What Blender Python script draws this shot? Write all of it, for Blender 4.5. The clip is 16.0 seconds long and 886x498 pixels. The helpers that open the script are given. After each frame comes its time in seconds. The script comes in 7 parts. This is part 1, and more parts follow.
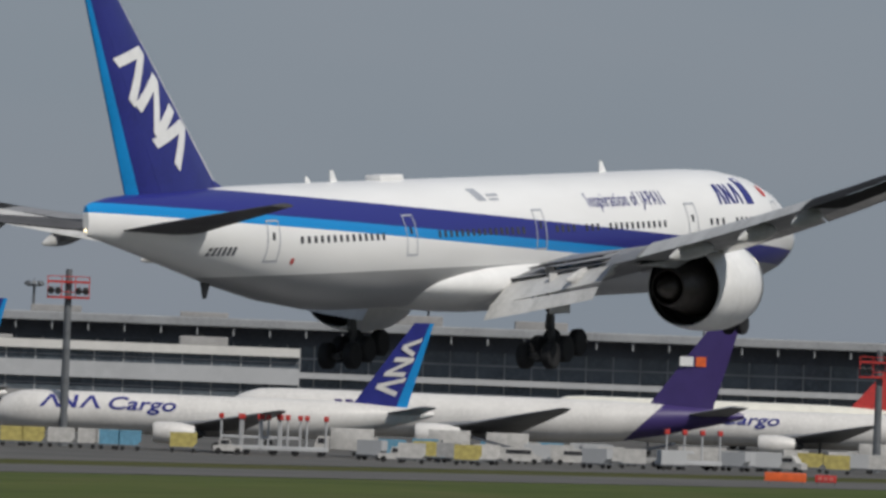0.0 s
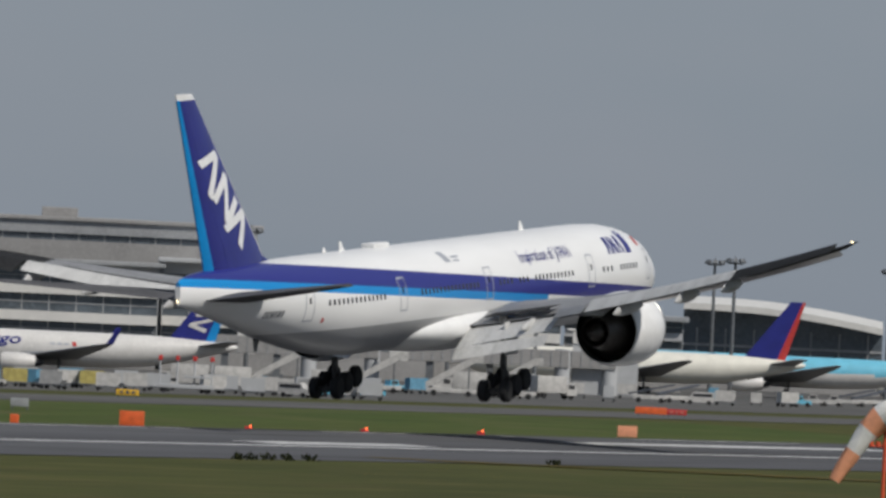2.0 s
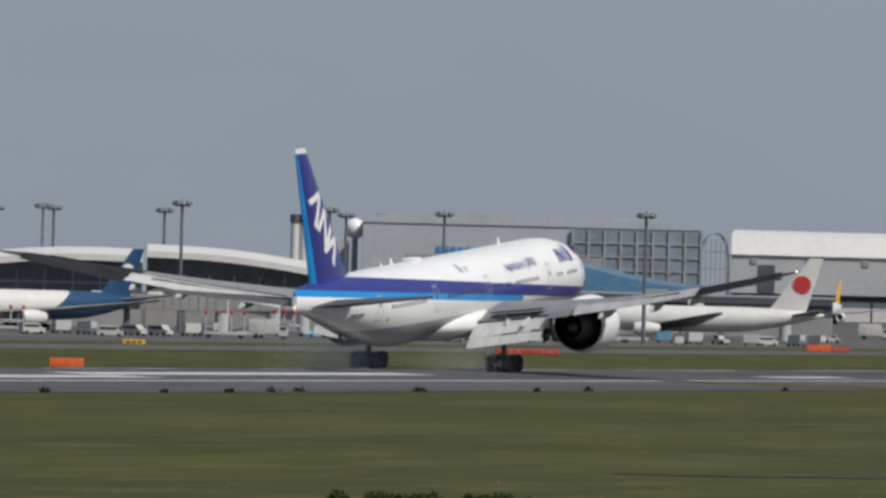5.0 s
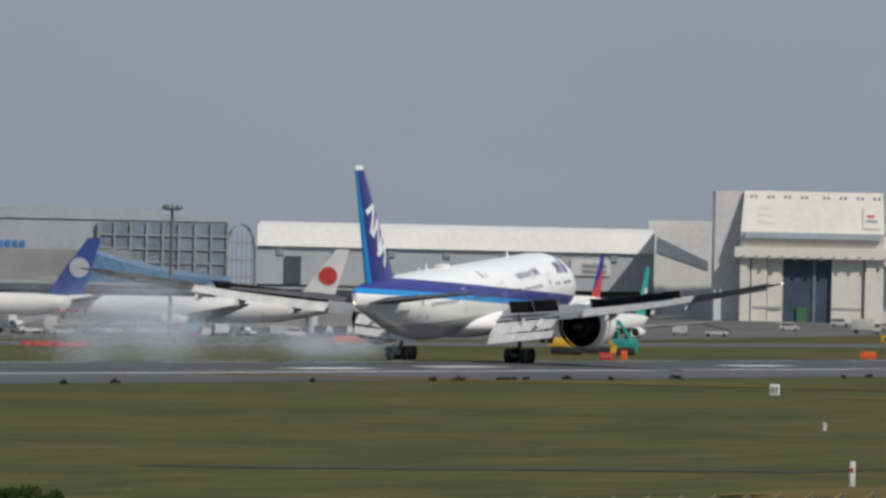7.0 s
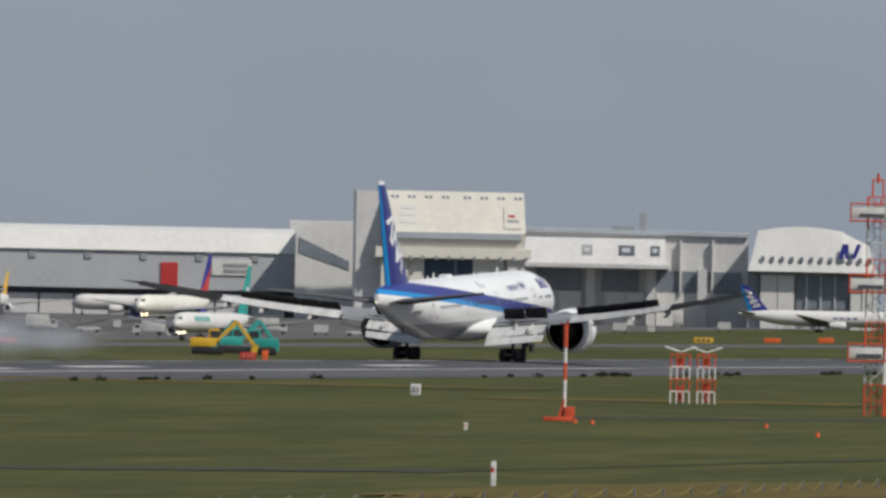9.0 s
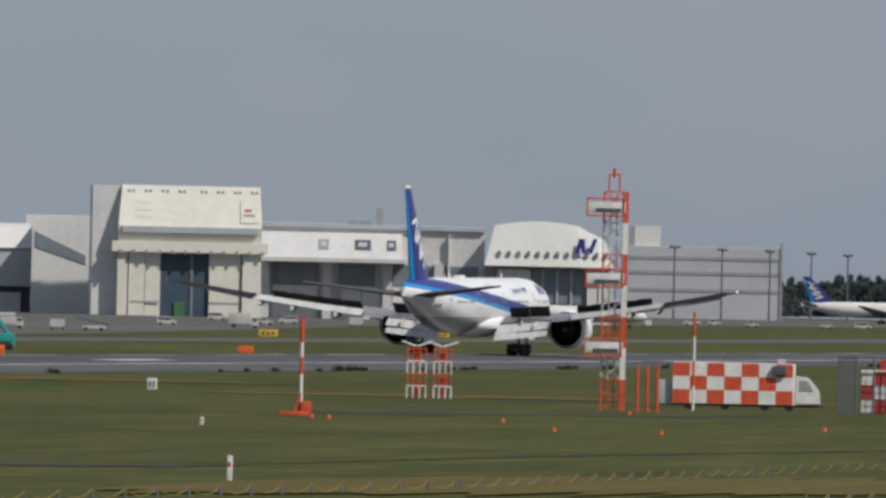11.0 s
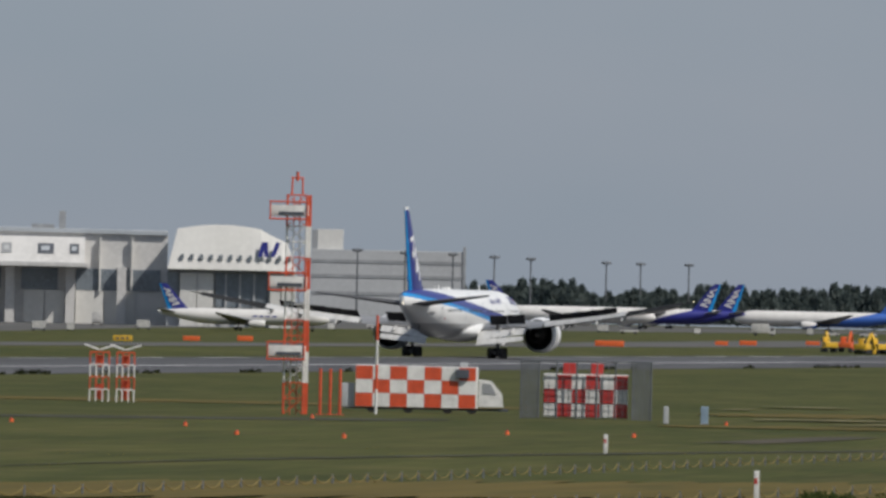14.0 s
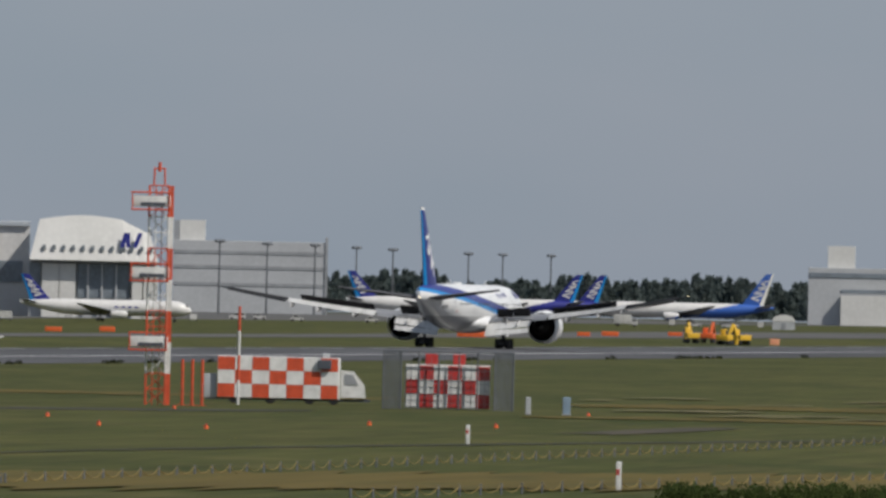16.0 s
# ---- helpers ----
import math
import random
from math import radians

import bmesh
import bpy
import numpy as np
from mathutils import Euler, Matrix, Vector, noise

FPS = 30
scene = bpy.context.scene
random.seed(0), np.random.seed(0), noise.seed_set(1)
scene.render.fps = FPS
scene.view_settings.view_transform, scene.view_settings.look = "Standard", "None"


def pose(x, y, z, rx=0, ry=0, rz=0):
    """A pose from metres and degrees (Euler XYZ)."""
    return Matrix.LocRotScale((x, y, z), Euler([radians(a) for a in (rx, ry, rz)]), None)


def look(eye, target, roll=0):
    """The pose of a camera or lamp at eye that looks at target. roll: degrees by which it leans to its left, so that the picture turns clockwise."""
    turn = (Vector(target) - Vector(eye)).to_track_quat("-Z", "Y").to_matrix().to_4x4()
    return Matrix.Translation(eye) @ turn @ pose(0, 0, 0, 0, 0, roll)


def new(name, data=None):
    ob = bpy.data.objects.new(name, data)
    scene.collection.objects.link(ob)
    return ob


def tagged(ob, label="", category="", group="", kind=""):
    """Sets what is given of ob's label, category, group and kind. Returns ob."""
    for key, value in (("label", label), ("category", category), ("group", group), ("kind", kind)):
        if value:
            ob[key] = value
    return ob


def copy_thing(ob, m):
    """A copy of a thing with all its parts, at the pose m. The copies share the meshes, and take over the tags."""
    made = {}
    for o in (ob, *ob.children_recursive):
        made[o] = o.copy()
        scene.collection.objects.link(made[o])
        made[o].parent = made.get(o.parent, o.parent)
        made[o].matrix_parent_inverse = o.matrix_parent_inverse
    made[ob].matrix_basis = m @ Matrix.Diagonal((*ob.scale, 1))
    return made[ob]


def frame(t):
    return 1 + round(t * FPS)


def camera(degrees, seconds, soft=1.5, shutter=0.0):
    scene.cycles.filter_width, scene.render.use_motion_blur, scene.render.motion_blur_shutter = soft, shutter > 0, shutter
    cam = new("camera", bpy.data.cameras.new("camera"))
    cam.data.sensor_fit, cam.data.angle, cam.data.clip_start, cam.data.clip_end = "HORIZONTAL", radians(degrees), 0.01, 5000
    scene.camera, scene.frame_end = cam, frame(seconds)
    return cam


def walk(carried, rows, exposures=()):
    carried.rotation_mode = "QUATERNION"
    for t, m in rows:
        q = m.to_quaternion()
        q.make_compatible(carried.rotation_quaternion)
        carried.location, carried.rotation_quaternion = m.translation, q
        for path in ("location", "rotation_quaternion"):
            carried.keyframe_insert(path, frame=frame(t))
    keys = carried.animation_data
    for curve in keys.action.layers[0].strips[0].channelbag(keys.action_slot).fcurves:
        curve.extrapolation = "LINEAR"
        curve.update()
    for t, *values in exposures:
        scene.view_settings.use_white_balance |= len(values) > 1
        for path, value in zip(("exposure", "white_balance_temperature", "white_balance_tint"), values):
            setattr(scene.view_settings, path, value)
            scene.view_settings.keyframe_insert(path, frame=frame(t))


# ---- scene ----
cam = camera(4.127, 16.0, soft=3.0)
EYE_Z = 6.715
# seconds, yaw, pitch, roll of the panning camera on its tripod
PAN = [
    (0.0, 27.754, 0.558, 2.21), (0.5, 26.247, 0.425, 2.26), (1.0, 24.865, 0.366, 2.39), (1.5, 23.418, 0.371, 2.65),
    (2.0, 22.185, 0.338, 2.73), (2.5, 21.255, 0.242, 2.87), (3.0, 20.250, 0.133, 2.81), (3.7, 18.98, 0.12, 2.4),
    (4.3, 18.02, 0.135, 1.95), (4.9, 17.16, 0.15, 1.6), (5.5, 16.377, 0.160, 1.35), (6.0, 15.793, 0.155, 1.45),
    (6.5, 15.216, 0.183, 1.25), (7.0, 14.815, 0.167, 1.25), (7.5, 14.348, 0.152, 1.25), (8.0, 13.907, 0.145, 1.35),
    (8.5, 13.495, 0.166, 1.30), (9.0, 13.143, 0.202, 1.24), (9.5, 12.837, 0.209, 1.22), (10.3, 12.33, 0.205, 1.24),
    (11.2, 11.80, 0.20, 1.27), (12.0, 11.351, 0.199, 1.29), (12.5, 11.096, 0.245, 1.28), (13.0, 10.869, 0.286, 1.31),
    (13.5, 10.647, 0.269, 1.27), (14.0, 10.438, 0.251, 1.27), (14.5, 10.244, 0.281, 1.26), (15.0, 10.080, 0.313, 1.31),
    (15.5, 9.941, 0.272, 1.31), (16.0, 9.795, 0.222, 1.28)]
walk(cam, [(t, pose(0, 0, EYE_Z, 90, 0, yaw) @ pose(0, 0, 0, pitch) @ pose(0, 0, 0, 0, 0, roll)) for t, yaw, pitch, roll in PAN],
     exposures=[(0.0, -0.42), (3.0, -0.29), (6.0, -0.14), (16.0, -0.12)])

# ---- light ----
SUN_UP, SUN_AZ = 47.0, -113.0      # height, and compass turn from the runway's direction, to the left
world = bpy.data.worlds.new("sky")
scene.world = world
world.use_nodes = True
wn = world.node_tree
wn.nodes.clear()
sky = wn.nodes.new("ShaderNodeTexSky")
sky.sky_type = "NISHITA"
sky.sun_disc = False
sky.sun_elevation = radians(SUN_UP)
sky.sun_rotation = radians(-SUN_AZ)
sky.air_density, sky.dust_density, sky.ozone_density = 1.0, 0.6, 1.5
back = wn.nodes.new("ShaderNodeBackground")
back.inputs["Strength"].default_value = 0.1
wout = wn.nodes.new("ShaderNodeOutputWorld")
haze = wn.nodes.new("ShaderNodeMix")            # thin high overcast that greys the clear sky
haze.data_type = "RGBA"
haze.inputs["Factor"].default_value = 0.85
cloud_at = wn.nodes.new("ShaderNodeTexCoord")
cloud = wn.nodes.new("ShaderNodeTexNoise")
cloud.inputs["Scale"].default_value, cloud.inputs["Detail"].default_value = 18.0, 3.0
cloud_map = wn.nodes.new("ShaderNodeMapping")
cloud_map.inputs["Scale"].default_value = (1, 1, 2.6)
cloud_range = wn.nodes.new("ShaderNodeMapRange")
cloud_range.inputs["From Min"].default_value, cloud_range.inputs["From Max"].default_value = 0.35, 0.75
cloud_mix = wn.nodes.new("ShaderNodeMix")
cloud_mix.data_type = "RGBA"
cloud_mix.inputs["A"].default_value, cloud_mix.inputs["B"].default_value = (2.42, 3.00, 3.88, 1), (2.78, 3.20, 4.04, 1)
wn.links.new(cloud_at.outputs["Generated"], cloud_map.inputs["Vector"])
wn.links.new(cloud_map.outputs[0], cloud.inputs["Vector"])
wn.links.new(cloud.outputs[0], cloud_range.inputs["Value"])
wn.links.new(cloud_range.outputs[0], cloud_mix.inputs["Factor"])
wn.links.new(cloud_mix.outputs["Result"], haze.inputs["B"])
wn.links.new(sky.outputs[0], haze.inputs["A"])
wn.links.new(haze.outputs["Result"], back.inputs["Color"])
wn.links.new(back.outputs[0], wout.inputs["Surface"])
sun_data = bpy.data.lights.new("sun", "SUN")
sun_data.energy, sun_data.angle, sun_data.color = 4.3, radians(1.5), (1.0, 0.95, 0.88)
sun = new("sun", sun_data)
_a, _e = radians(SUN_AZ), radians(SUN_UP)
sun.matrix_world = look((-math.sin(_a) * math.cos(_e) * 500, math.cos(_a) * math.cos(_e) * 500, math.sin(_e) * 500), (0, 0, 0))


# ---- materials ----
def nodes_of(name):
    m = bpy.data.materials.new(name)
    m.use_nodes = True
    t = m.node_tree
    return m, t, t.nodes["Principled BSDF"]


def math_node(t, op, a, b=None, c=None):
    n = t.nodes.new("ShaderNodeMath")
    n.operation = op
    for i, v in enumerate((a, b, c)):
        if v is None:
            continue
        if isinstance(v, (int, float)):
            n.inputs[i].default_value = v
        else:
            t.links.new(v, n.inputs[i])
    return n.outputs[0]


def mix_colour(t, fac, a, b):
    n = t.nodes.new("ShaderNodeMix")
    n.data_type = "RGBA"
    for sock, v in ((n.inputs["Factor"], fac), (n.inputs["A"], a), (n.inputs["B"], b)):
        if isinstance(v, (int, float)):
            sock.default_value = v
        elif isinstance(v, (tuple, list)):
            sock.default_value = (*v[:3], 1)
        else:
            t.links.new(v, sock)
    return n.outputs["Result"]


def noise_fac(t, scale, detail=4, coord="Object", stretch=(1, 1, 1), low=0.35, high=0.65):
    co = t.nodes.new("ShaderNodeTexCoord")
    mp = t.nodes.new("ShaderNodeMapping")
    mp.inputs["Scale"].default_value = stretch
    no = t.nodes.new("ShaderNodeTexNoise")
    no.inputs["Scale"].default_value = scale
    no.inputs["Detail"].default_value = detail
    t.links.new(co.outputs[coord], mp.inputs["Vector"])
    t.links.new(mp.outputs[0], no.inputs["Vector"])
    mr = t.nodes.new("ShaderNodeMapRange")
    mr.inputs["From Min"].default_value, mr.inputs["From Max"].default_value = low, high
    t.links.new(no.outputs[0], mr.inputs["Value"])
    return mr.outputs[0]


def paint(name, colour, rough=0.4, metal=0.0, dirt=0.15, scale=0.6, stretch=(1, 1, 1), gloss=0.5):
    """A painted or bare surface with stains at two scales."""
    m, t, b = nodes_of(name)
    dark = tuple(c * (1 - dirt) for c in colour)
    lite = tuple(min(1, c * (1 + dirt * 0.4)) for c in colour)
    one = mix_colour(t, noise_fac(t, scale, 5, stretch=stretch), dark, colour)
    two = mix_colour(t, noise_fac(t, scale * 9, 3, stretch=stretch, low=0.45, high=0.8), one, lite)
    t.links.new(two, b.inputs["Base Color"])
    b.inputs["Roughness"].default_value = rough
    b.inputs["Metallic"].default_value = metal
    b.inputs["Specular IOR Level"].default_value = gloss
    return m


WHITE = (0.80, 0.80, 0.79)
NAVY = (0.022, 0.026, 0.20)
AZURE = (0.006, 0.23, 0.56)
M = {
    "white": paint("white_paint", WHITE, 0.32, dirt=0.10, scale=0.25),
    "cream": paint("cream_paint", (0.72, 0.70, 0.62), 0.35, dirt=0.12),
    "navy": paint("navy_paint", NAVY, 0.3, dirt=0.2),
    "azure": paint("azure_paint", AZURE, 0.3, dirt=0.15),
    "wing": paint("wing_grey", (0.25, 0.255, 0.265), 0.55, dirt=0.3, scale=0.4, gloss=0.25),
    "wing_dark": paint("wing_dark_grey", (0.20, 0.205, 0.215), 0.42, dirt=0.3, scale=0.4),
    "tailplane_grey": paint("tailplane_grey", (0.10, 0.10, 0.105), 0.7, dirt=0.3, scale=0.4, gloss=0.1),
    "flap": paint("flap_grey", (0.50, 0.50, 0.49), 0.45, dirt=0.28, scale=0.5, stretch=(3, 0.4, 1)),
    # shade of the outer wing and raised spoilers, put into near-black paint
    "aileron": paint("outer_wing_shade", (0.030, 0.031, 0.033), 0.8, dirt=0.3, gloss=0.06),
    "spoiler": paint("spoiler_shade", (0.040, 0.040, 0.042), 0.8, dirt=0.3, gloss=0.06),
    "metal": paint("dark_metal", (0.10, 0.10, 0.10), 0.45, 0.6, dirt=0.3, scale=2),
    "steel": paint("bright_steel", (0.55, 0.54, 0.52), 0.3, 0.9, dirt=0.3, scale=2),
    "black": paint("black_rubber", (0.012, 0.012, 0.013), 0.8, dirt=0.3, scale=3),
    "hot": paint("burnt_nozzle", (0.085, 0.075, 0.068), 0.45, 0.5, dirt=0.4, scale=2),
    "pane": paint("dark_pane", (0.045, 0.045, 0.05), 0.15, dirt=0.3),
    "shade_pane": paint("cabin_shade", (0.22, 0.20, 0.18), 0.3, dirt=0.3),
    "line": paint("door_outline", (0.40, 0.42, 0.46), 0.4),
    "fin_blue": paint("mid_blue_paint", (0.035, 0.07, 0.26), 0.35, dirt=0.2),
    "rich_blue": paint("rich_blue_paint", (0.035, 0.11, 0.40), 0.35, dirt=0.2),
    "purple": paint("purple_paint", (0.045, 0.028, 0.13), 0.32),
    "orange": paint("orange_paint", (0.75, 0.13, 0.03), 0.5, dirt=0.3, scale=2),
    "red": paint("red_paint", (0.50, 0.04, 0.035), 0.5, dirt=0.25, scale=2),
    "pale_red": paint("faded_red_paint", (0.55, 0.16, 0.13), 0.5, dirt=0.25, scale=2),
    "gse_white": paint("weathered_white", (0.50, 0.49, 0.47), 0.6, dirt=0.3, scale=1.2),
    "gse_blue": paint("pale_blue_tarp", (0.12, 0.30, 0.43), 0.6, dirt=0.3, scale=2),
    "gse_yellow": paint("pale_yellow_paint", (0.45, 0.38, 0.12), 0.6, dirt=0.35, scale=1.5),
    "tower_red": paint("tower_red", (0.62, 0.085, 0.03), 0.55, dirt=0.3, scale=1.5),
    "tower_white": paint("tower_white", (0.74, 0.73, 0.70), 0.55, dirt=0.25, scale=1.5),
    "yellow": paint("yellow_paint", (0.70, 0.42, 0.03), 0.5, dirt=0.25, scale=2),
    "teal": paint("teal_paint", (0.02, 0.30, 0.27), 0.5, dirt=0.2, scale=2),
    "sky_blue": paint("sky_blue_paint", (0.16, 0.50, 0.66), 0.35),
    "blue": paint("blue_tarp", (0.05, 0.22, 0.50), 0.6, dirt=0.3, scale=2),
    "grey": paint("grey_sheet", (0.30, 0.31, 0.32), 0.6, dirt=0.25, scale=0.2),
    "dark": paint("dark_sheet", (0.075, 0.085, 0.105), 0.6, dirt=0.3, scale=0.2),
    "pale": paint("pale_cladding", (0.43, 0.44, 0.45), 0.6, dirt=0.12, scale=0.08),
    "hangar_grey": paint("hangar_cladding", (0.60, 0.59, 0.575), 0.6, dirt=0.14, scale=0.08),
    "teal_navy": paint("teal_navy_paint", (0.012, 0.055, 0.13), 0.35, dirt=0.2),
    "offwhite": paint("offwhite_cladding", (0.64, 0.63, 0.60), 0.6, dirt=0.10, scale=0.08),
    "cream_cladding": paint("cream_cladding", (0.68, 0.65, 0.57), 0.6, dirt=0.10, scale=0.06),
    # dark blue that stands for the shade inside an open hangar
    "doorway": paint("doorway_shade", (0.045, 0.075, 0.11), 0.6, dirt=0.3, scale=0.15),
    "leaf_green": paint("green_cover", (0.05, 0.17, 0.07), 0.7, dirt=0.3, scale=0.5),
    "concrete": paint("concrete_wall", (0.29, 0.285, 0.28), 0.8, dirt=0.2, scale=0.15),
    # terminal panes, lightened a little in colour for haze
    "glass": paint("tinted_glazing", (0.105, 0.125, 0.145), 0.12, dirt=0.4, scale=0.15),
    "blueglass": paint("blue_glazing", (0.10, 0.22, 0.36), 0.2, dirt=0.3, scale=0.1),
    # paler glass for the hall, with haze mixed into its colour
    "hall_glass": paint("pale_blue_glazing", (0.23, 0.27, 0.31), 0.25, dirt=0.3, scale=0.1),
    # white of the parked jets, dulled in its colour to stand for haze
    "hazed_white": paint("hazed_white_paint", (0.64, 0.625, 0.60), 0.4, dirt=0.14, scale=0.25),
    # lighter copy of the glazing for distant hangars, haze in the colour
    "far_glass": paint("haze_lightened_glazing", (0.20, 0.23, 0.26), 0.2, dirt=0.3, scale=0.12),
    "slate": paint("slate_cladding", (0.40, 0.43, 0.46), 0.5, dirt=0.15, scale=0.1),
    "rope": paint("yellow_rope", (0.23, 0.17, 0.045), 0.7, dirt=0.3, scale=2),
    "cabinet_blue": paint("cabinet_blue", (0.24, 0.32, 0.40), 0.5, dirt=0.2, scale=2),
    "pole": paint("galvanised_pole", (0.16, 0.17, 0.18), 0.5, 0.3, dirt=0.3, scale=1),
}


def glow(name, colour, strength):
    m, t, b = nodes_of(name)
    b.inputs["Emission Color"].default_value = (*colour, 1)
    b.inputs["Emission Strength"].default_value = strength
    b.inputs["Base Color"].default_value = (*colour, 1)
    return m


M["lamp_white"] = glow("lit_lamp", (1.0, 0.80, 0.45), 6.0)
M["lamp_red"] = glow("lit_red_lamp", (1.0, 0.16, 0.05), 2.5)


def livery():
    """White hull with a slanting navy and azure band along the side, grey below a set height."""
    m, t, b = nodes_of("hull_livery")
    co = t.nodes.new("ShaderNodeTexCoord")
    sp = t.nodes.new("ShaderNodeSeparateXYZ")
    t.links.new(co.outputs["Object"], sp.inputs[0])
    y, z = sp.outputs["Y"], sp.outputs["Z"]

    def above(offset, slope):
        edge = math_node(t, "MULTIPLY_ADD", y, slope, 5.5 + offset)
        return math_node(t, "GREATER_THAN", z, edge)
    top = above(1.18, -0.071)
    mid = above(0.20, -0.066)
    low = math_node(t, "MULTIPLY", above(-0.30, -0.066), math_node(t, "LESS_THAN", y, 13.5))
    dirt = noise_fac(t, 0.3, 5, stretch=(1, 0.25, 1))
    white = mix_colour(t, dirt, (0.74, 0.74, 0.73), (0.82, 0.82, 0.81))
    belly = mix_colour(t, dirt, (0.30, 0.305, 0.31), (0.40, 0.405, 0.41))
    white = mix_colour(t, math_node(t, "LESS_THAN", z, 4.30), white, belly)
    c = mix_colour(t, low, white, AZURE)
    c = mix_colour(t, mid, c, NAVY)
    c = mix_colour(t, top, c, white)
    t.links.new(c, b.inputs["Base Color"])
    b.inputs["Roughness"].default_value = 0.28
    return m


M["livery"] = livery()


def ground_mat(name, a, b_, c, rough=0.9, big=0.02, fine=0.6, stretch=(1, 1, 1), bump=0.3, streak=0.0):
    m, t, b = nodes_of(name)
    one = mix_colour(t, noise_fac(t, big, 5, stretch=stretch), a, b_)
    two = mix_colour(t, noise_fac(t, fine, 4, stretch=stretch, low=0.5, high=0.75), one, c)
    if streak:                                    # mown lines and tufts at two widths
        dark = noise_fac(t, 0.55, 5, stretch=(1, 0.07, 1), low=0.40, high=0.70)
        two = mix_colour(t, math_node(t, "MULTIPLY", dark, streak), two, tuple(v * 0.45 for v in a))
        pale = noise_fac(t, 1.9, 3, stretch=(1, 0.05, 1), low=0.52, high=0.80)
        two = mix_colour(t, math_node(t, "MULTIPLY", pale, streak), two, tuple(v * 1.35 for v in c))
    t.links.new(two, b.inputs["Base Color"])
    b.inputs["Roughness"].default_value = rough
    b.inputs["Specular IOR Level"].default_value = 0.15
    bn = t.nodes.new("ShaderNodeBump")
    bn.inputs["Strength"].default_value = bump
    t.links.new(noise_fac(t, fine * 3, 3, stretch=stretch), bn.inputs["Height"])
    t.links.new(bn.outputs[0], b.inputs["Normal"])
    return m


M["grass"] = ground_mat("mown_grass", (0.042, 0.052, 0.010), (0.072, 0.074, 0.018), (0.100, 0.086, 0.028), big=0.022, fine=0.16, stretch=(1, 0.5, 1), streak=0.5)
M["lush"] = ground_mat("lush_grass", (0.050, 0.075, 0.014), (0.075, 0.092, 0.022), (0.10, 0.095, 0.035), big=0.03, fine=0.16, stretch=(1, 0.3, 1), streak=0.4)
M["asphalt"] = ground_mat("runway_asphalt", (0.068, 0.068, 0.072), (0.100, 0.100, 0.105), (0.048, 0.048, 0.050), 0.85, 0.05, 0.3, (1, 0.08, 1))
M["apron"] = ground_mat("apron_concrete", (0.088, 0.086, 0.082), (0.120, 0.116, 0.109), (0.072, 0.070, 0.067), 0.85, 0.02, 0.15)
M["marking"] = ground_mat("runway_paint", (0.58, 0.58, 0.57), (0.46, 0.46, 0.45), (0.26, 0.26, 0.26), 0.7, 0.3, 1.2)


# ---- mesh helpers ----
def spot(az, dist):
    """Place on the plan, by the turn to the left of the runway's direction, and the distance."""
    a = radians(az)
    return -dist * math.sin(a), dist * math.cos(a)


RWY = -280.45


def smooth(a, b, v):
    v = min(1.0, max(0.0, (v - a) / (b - a)))
    return v * v * (3 - 2 * v)


def ramp(a, b, v):
    return min(1.0, max(0.0, (v - a) / (b - a)))


def ground_z(x, y):
    a = abs(x - RWY)
    z = -0.015 * min(a, 40.0) - 0.15 * (1 - ramp(20, 40, a))
    if x < RWY:                                   # the far half falls away more steeply, then the ground comes up again
        z -= 0.022 * max(0.0, min(a, 40.0) - 7.0) * (1 - ramp(46, 74, a))
    fall = smooth(70, 360, RWY - x) * (1 - smooth(2350, 3000, y))
    return z - 3.4 * fall


def finish(name, bm, material, parent=None, label="", flat=False, angle=35):
    me = bpy.data.meshes.new(name)
    bmesh.ops.recalc_face_normals(bm, faces=bm.faces)
    bm.to_mesh(me)
    bm.free()
    mats = material if isinstance(material, (list, tuple)) else [material]
    for m in mats:
        me.materials.append(m)
    if not flat:
        me.shade_smooth()
        me.set_sharp_from_angle(angle=radians(angle))
    ob = new(name, me)
    if parent is not None:
        ob.parent = parent
    if label:
        tagged(ob, label)
    return ob


def part(name, bm, material, parent, label="", flat=False):
    return finish(name, bm, material, parent, label, flat)


def box(bm, x0, x1, y0, y1, z0, z1, m=None, bevel=0.0, mat=0):
    r = bmesh.ops.create_cube(bm, size=1)
    vs = r["verts"]
    for v in vs:
        v.co = Vector((x0 + (v.co.x + 0.5) * (x1 - x0), y0 + (v.co.y + 0.5) * (y1 - y0), z0 + (v.co.z + 0.5) * (z1 - z0)))
    if m is not None:
        bmesh.ops.transform(bm, matrix=m, verts=vs)
    fs = {f for v in vs for f in v.link_faces}
    for f in fs:
        f.material_index = mat
    if bevel:
        bmesh.ops.bevel(bm, geom=list({e for v in vs for e in v.link_edges}), offset=bevel, segments=2, affect="EDGES", profile=0.6)
    return bm


def tube(bm, p, q, r, r2=None, seg=10, mat=0):
    p, q = Vector(p), Vector(q)
    d = q - p
    rot = d.to_track_quat("Z", "Y").to_matrix().to_4x4()
    res = bmesh.ops.create_cone(bm, cap_ends=True, segments=seg, radius1=r, radius2=r if r2 is None else r2, depth=d.length,
                                matrix=Matrix.Translation((p + q) / 2) @ rot)
    for f in {f for v in res["verts"] for f in v.link_faces}:
        f.material_index = mat
    return bm


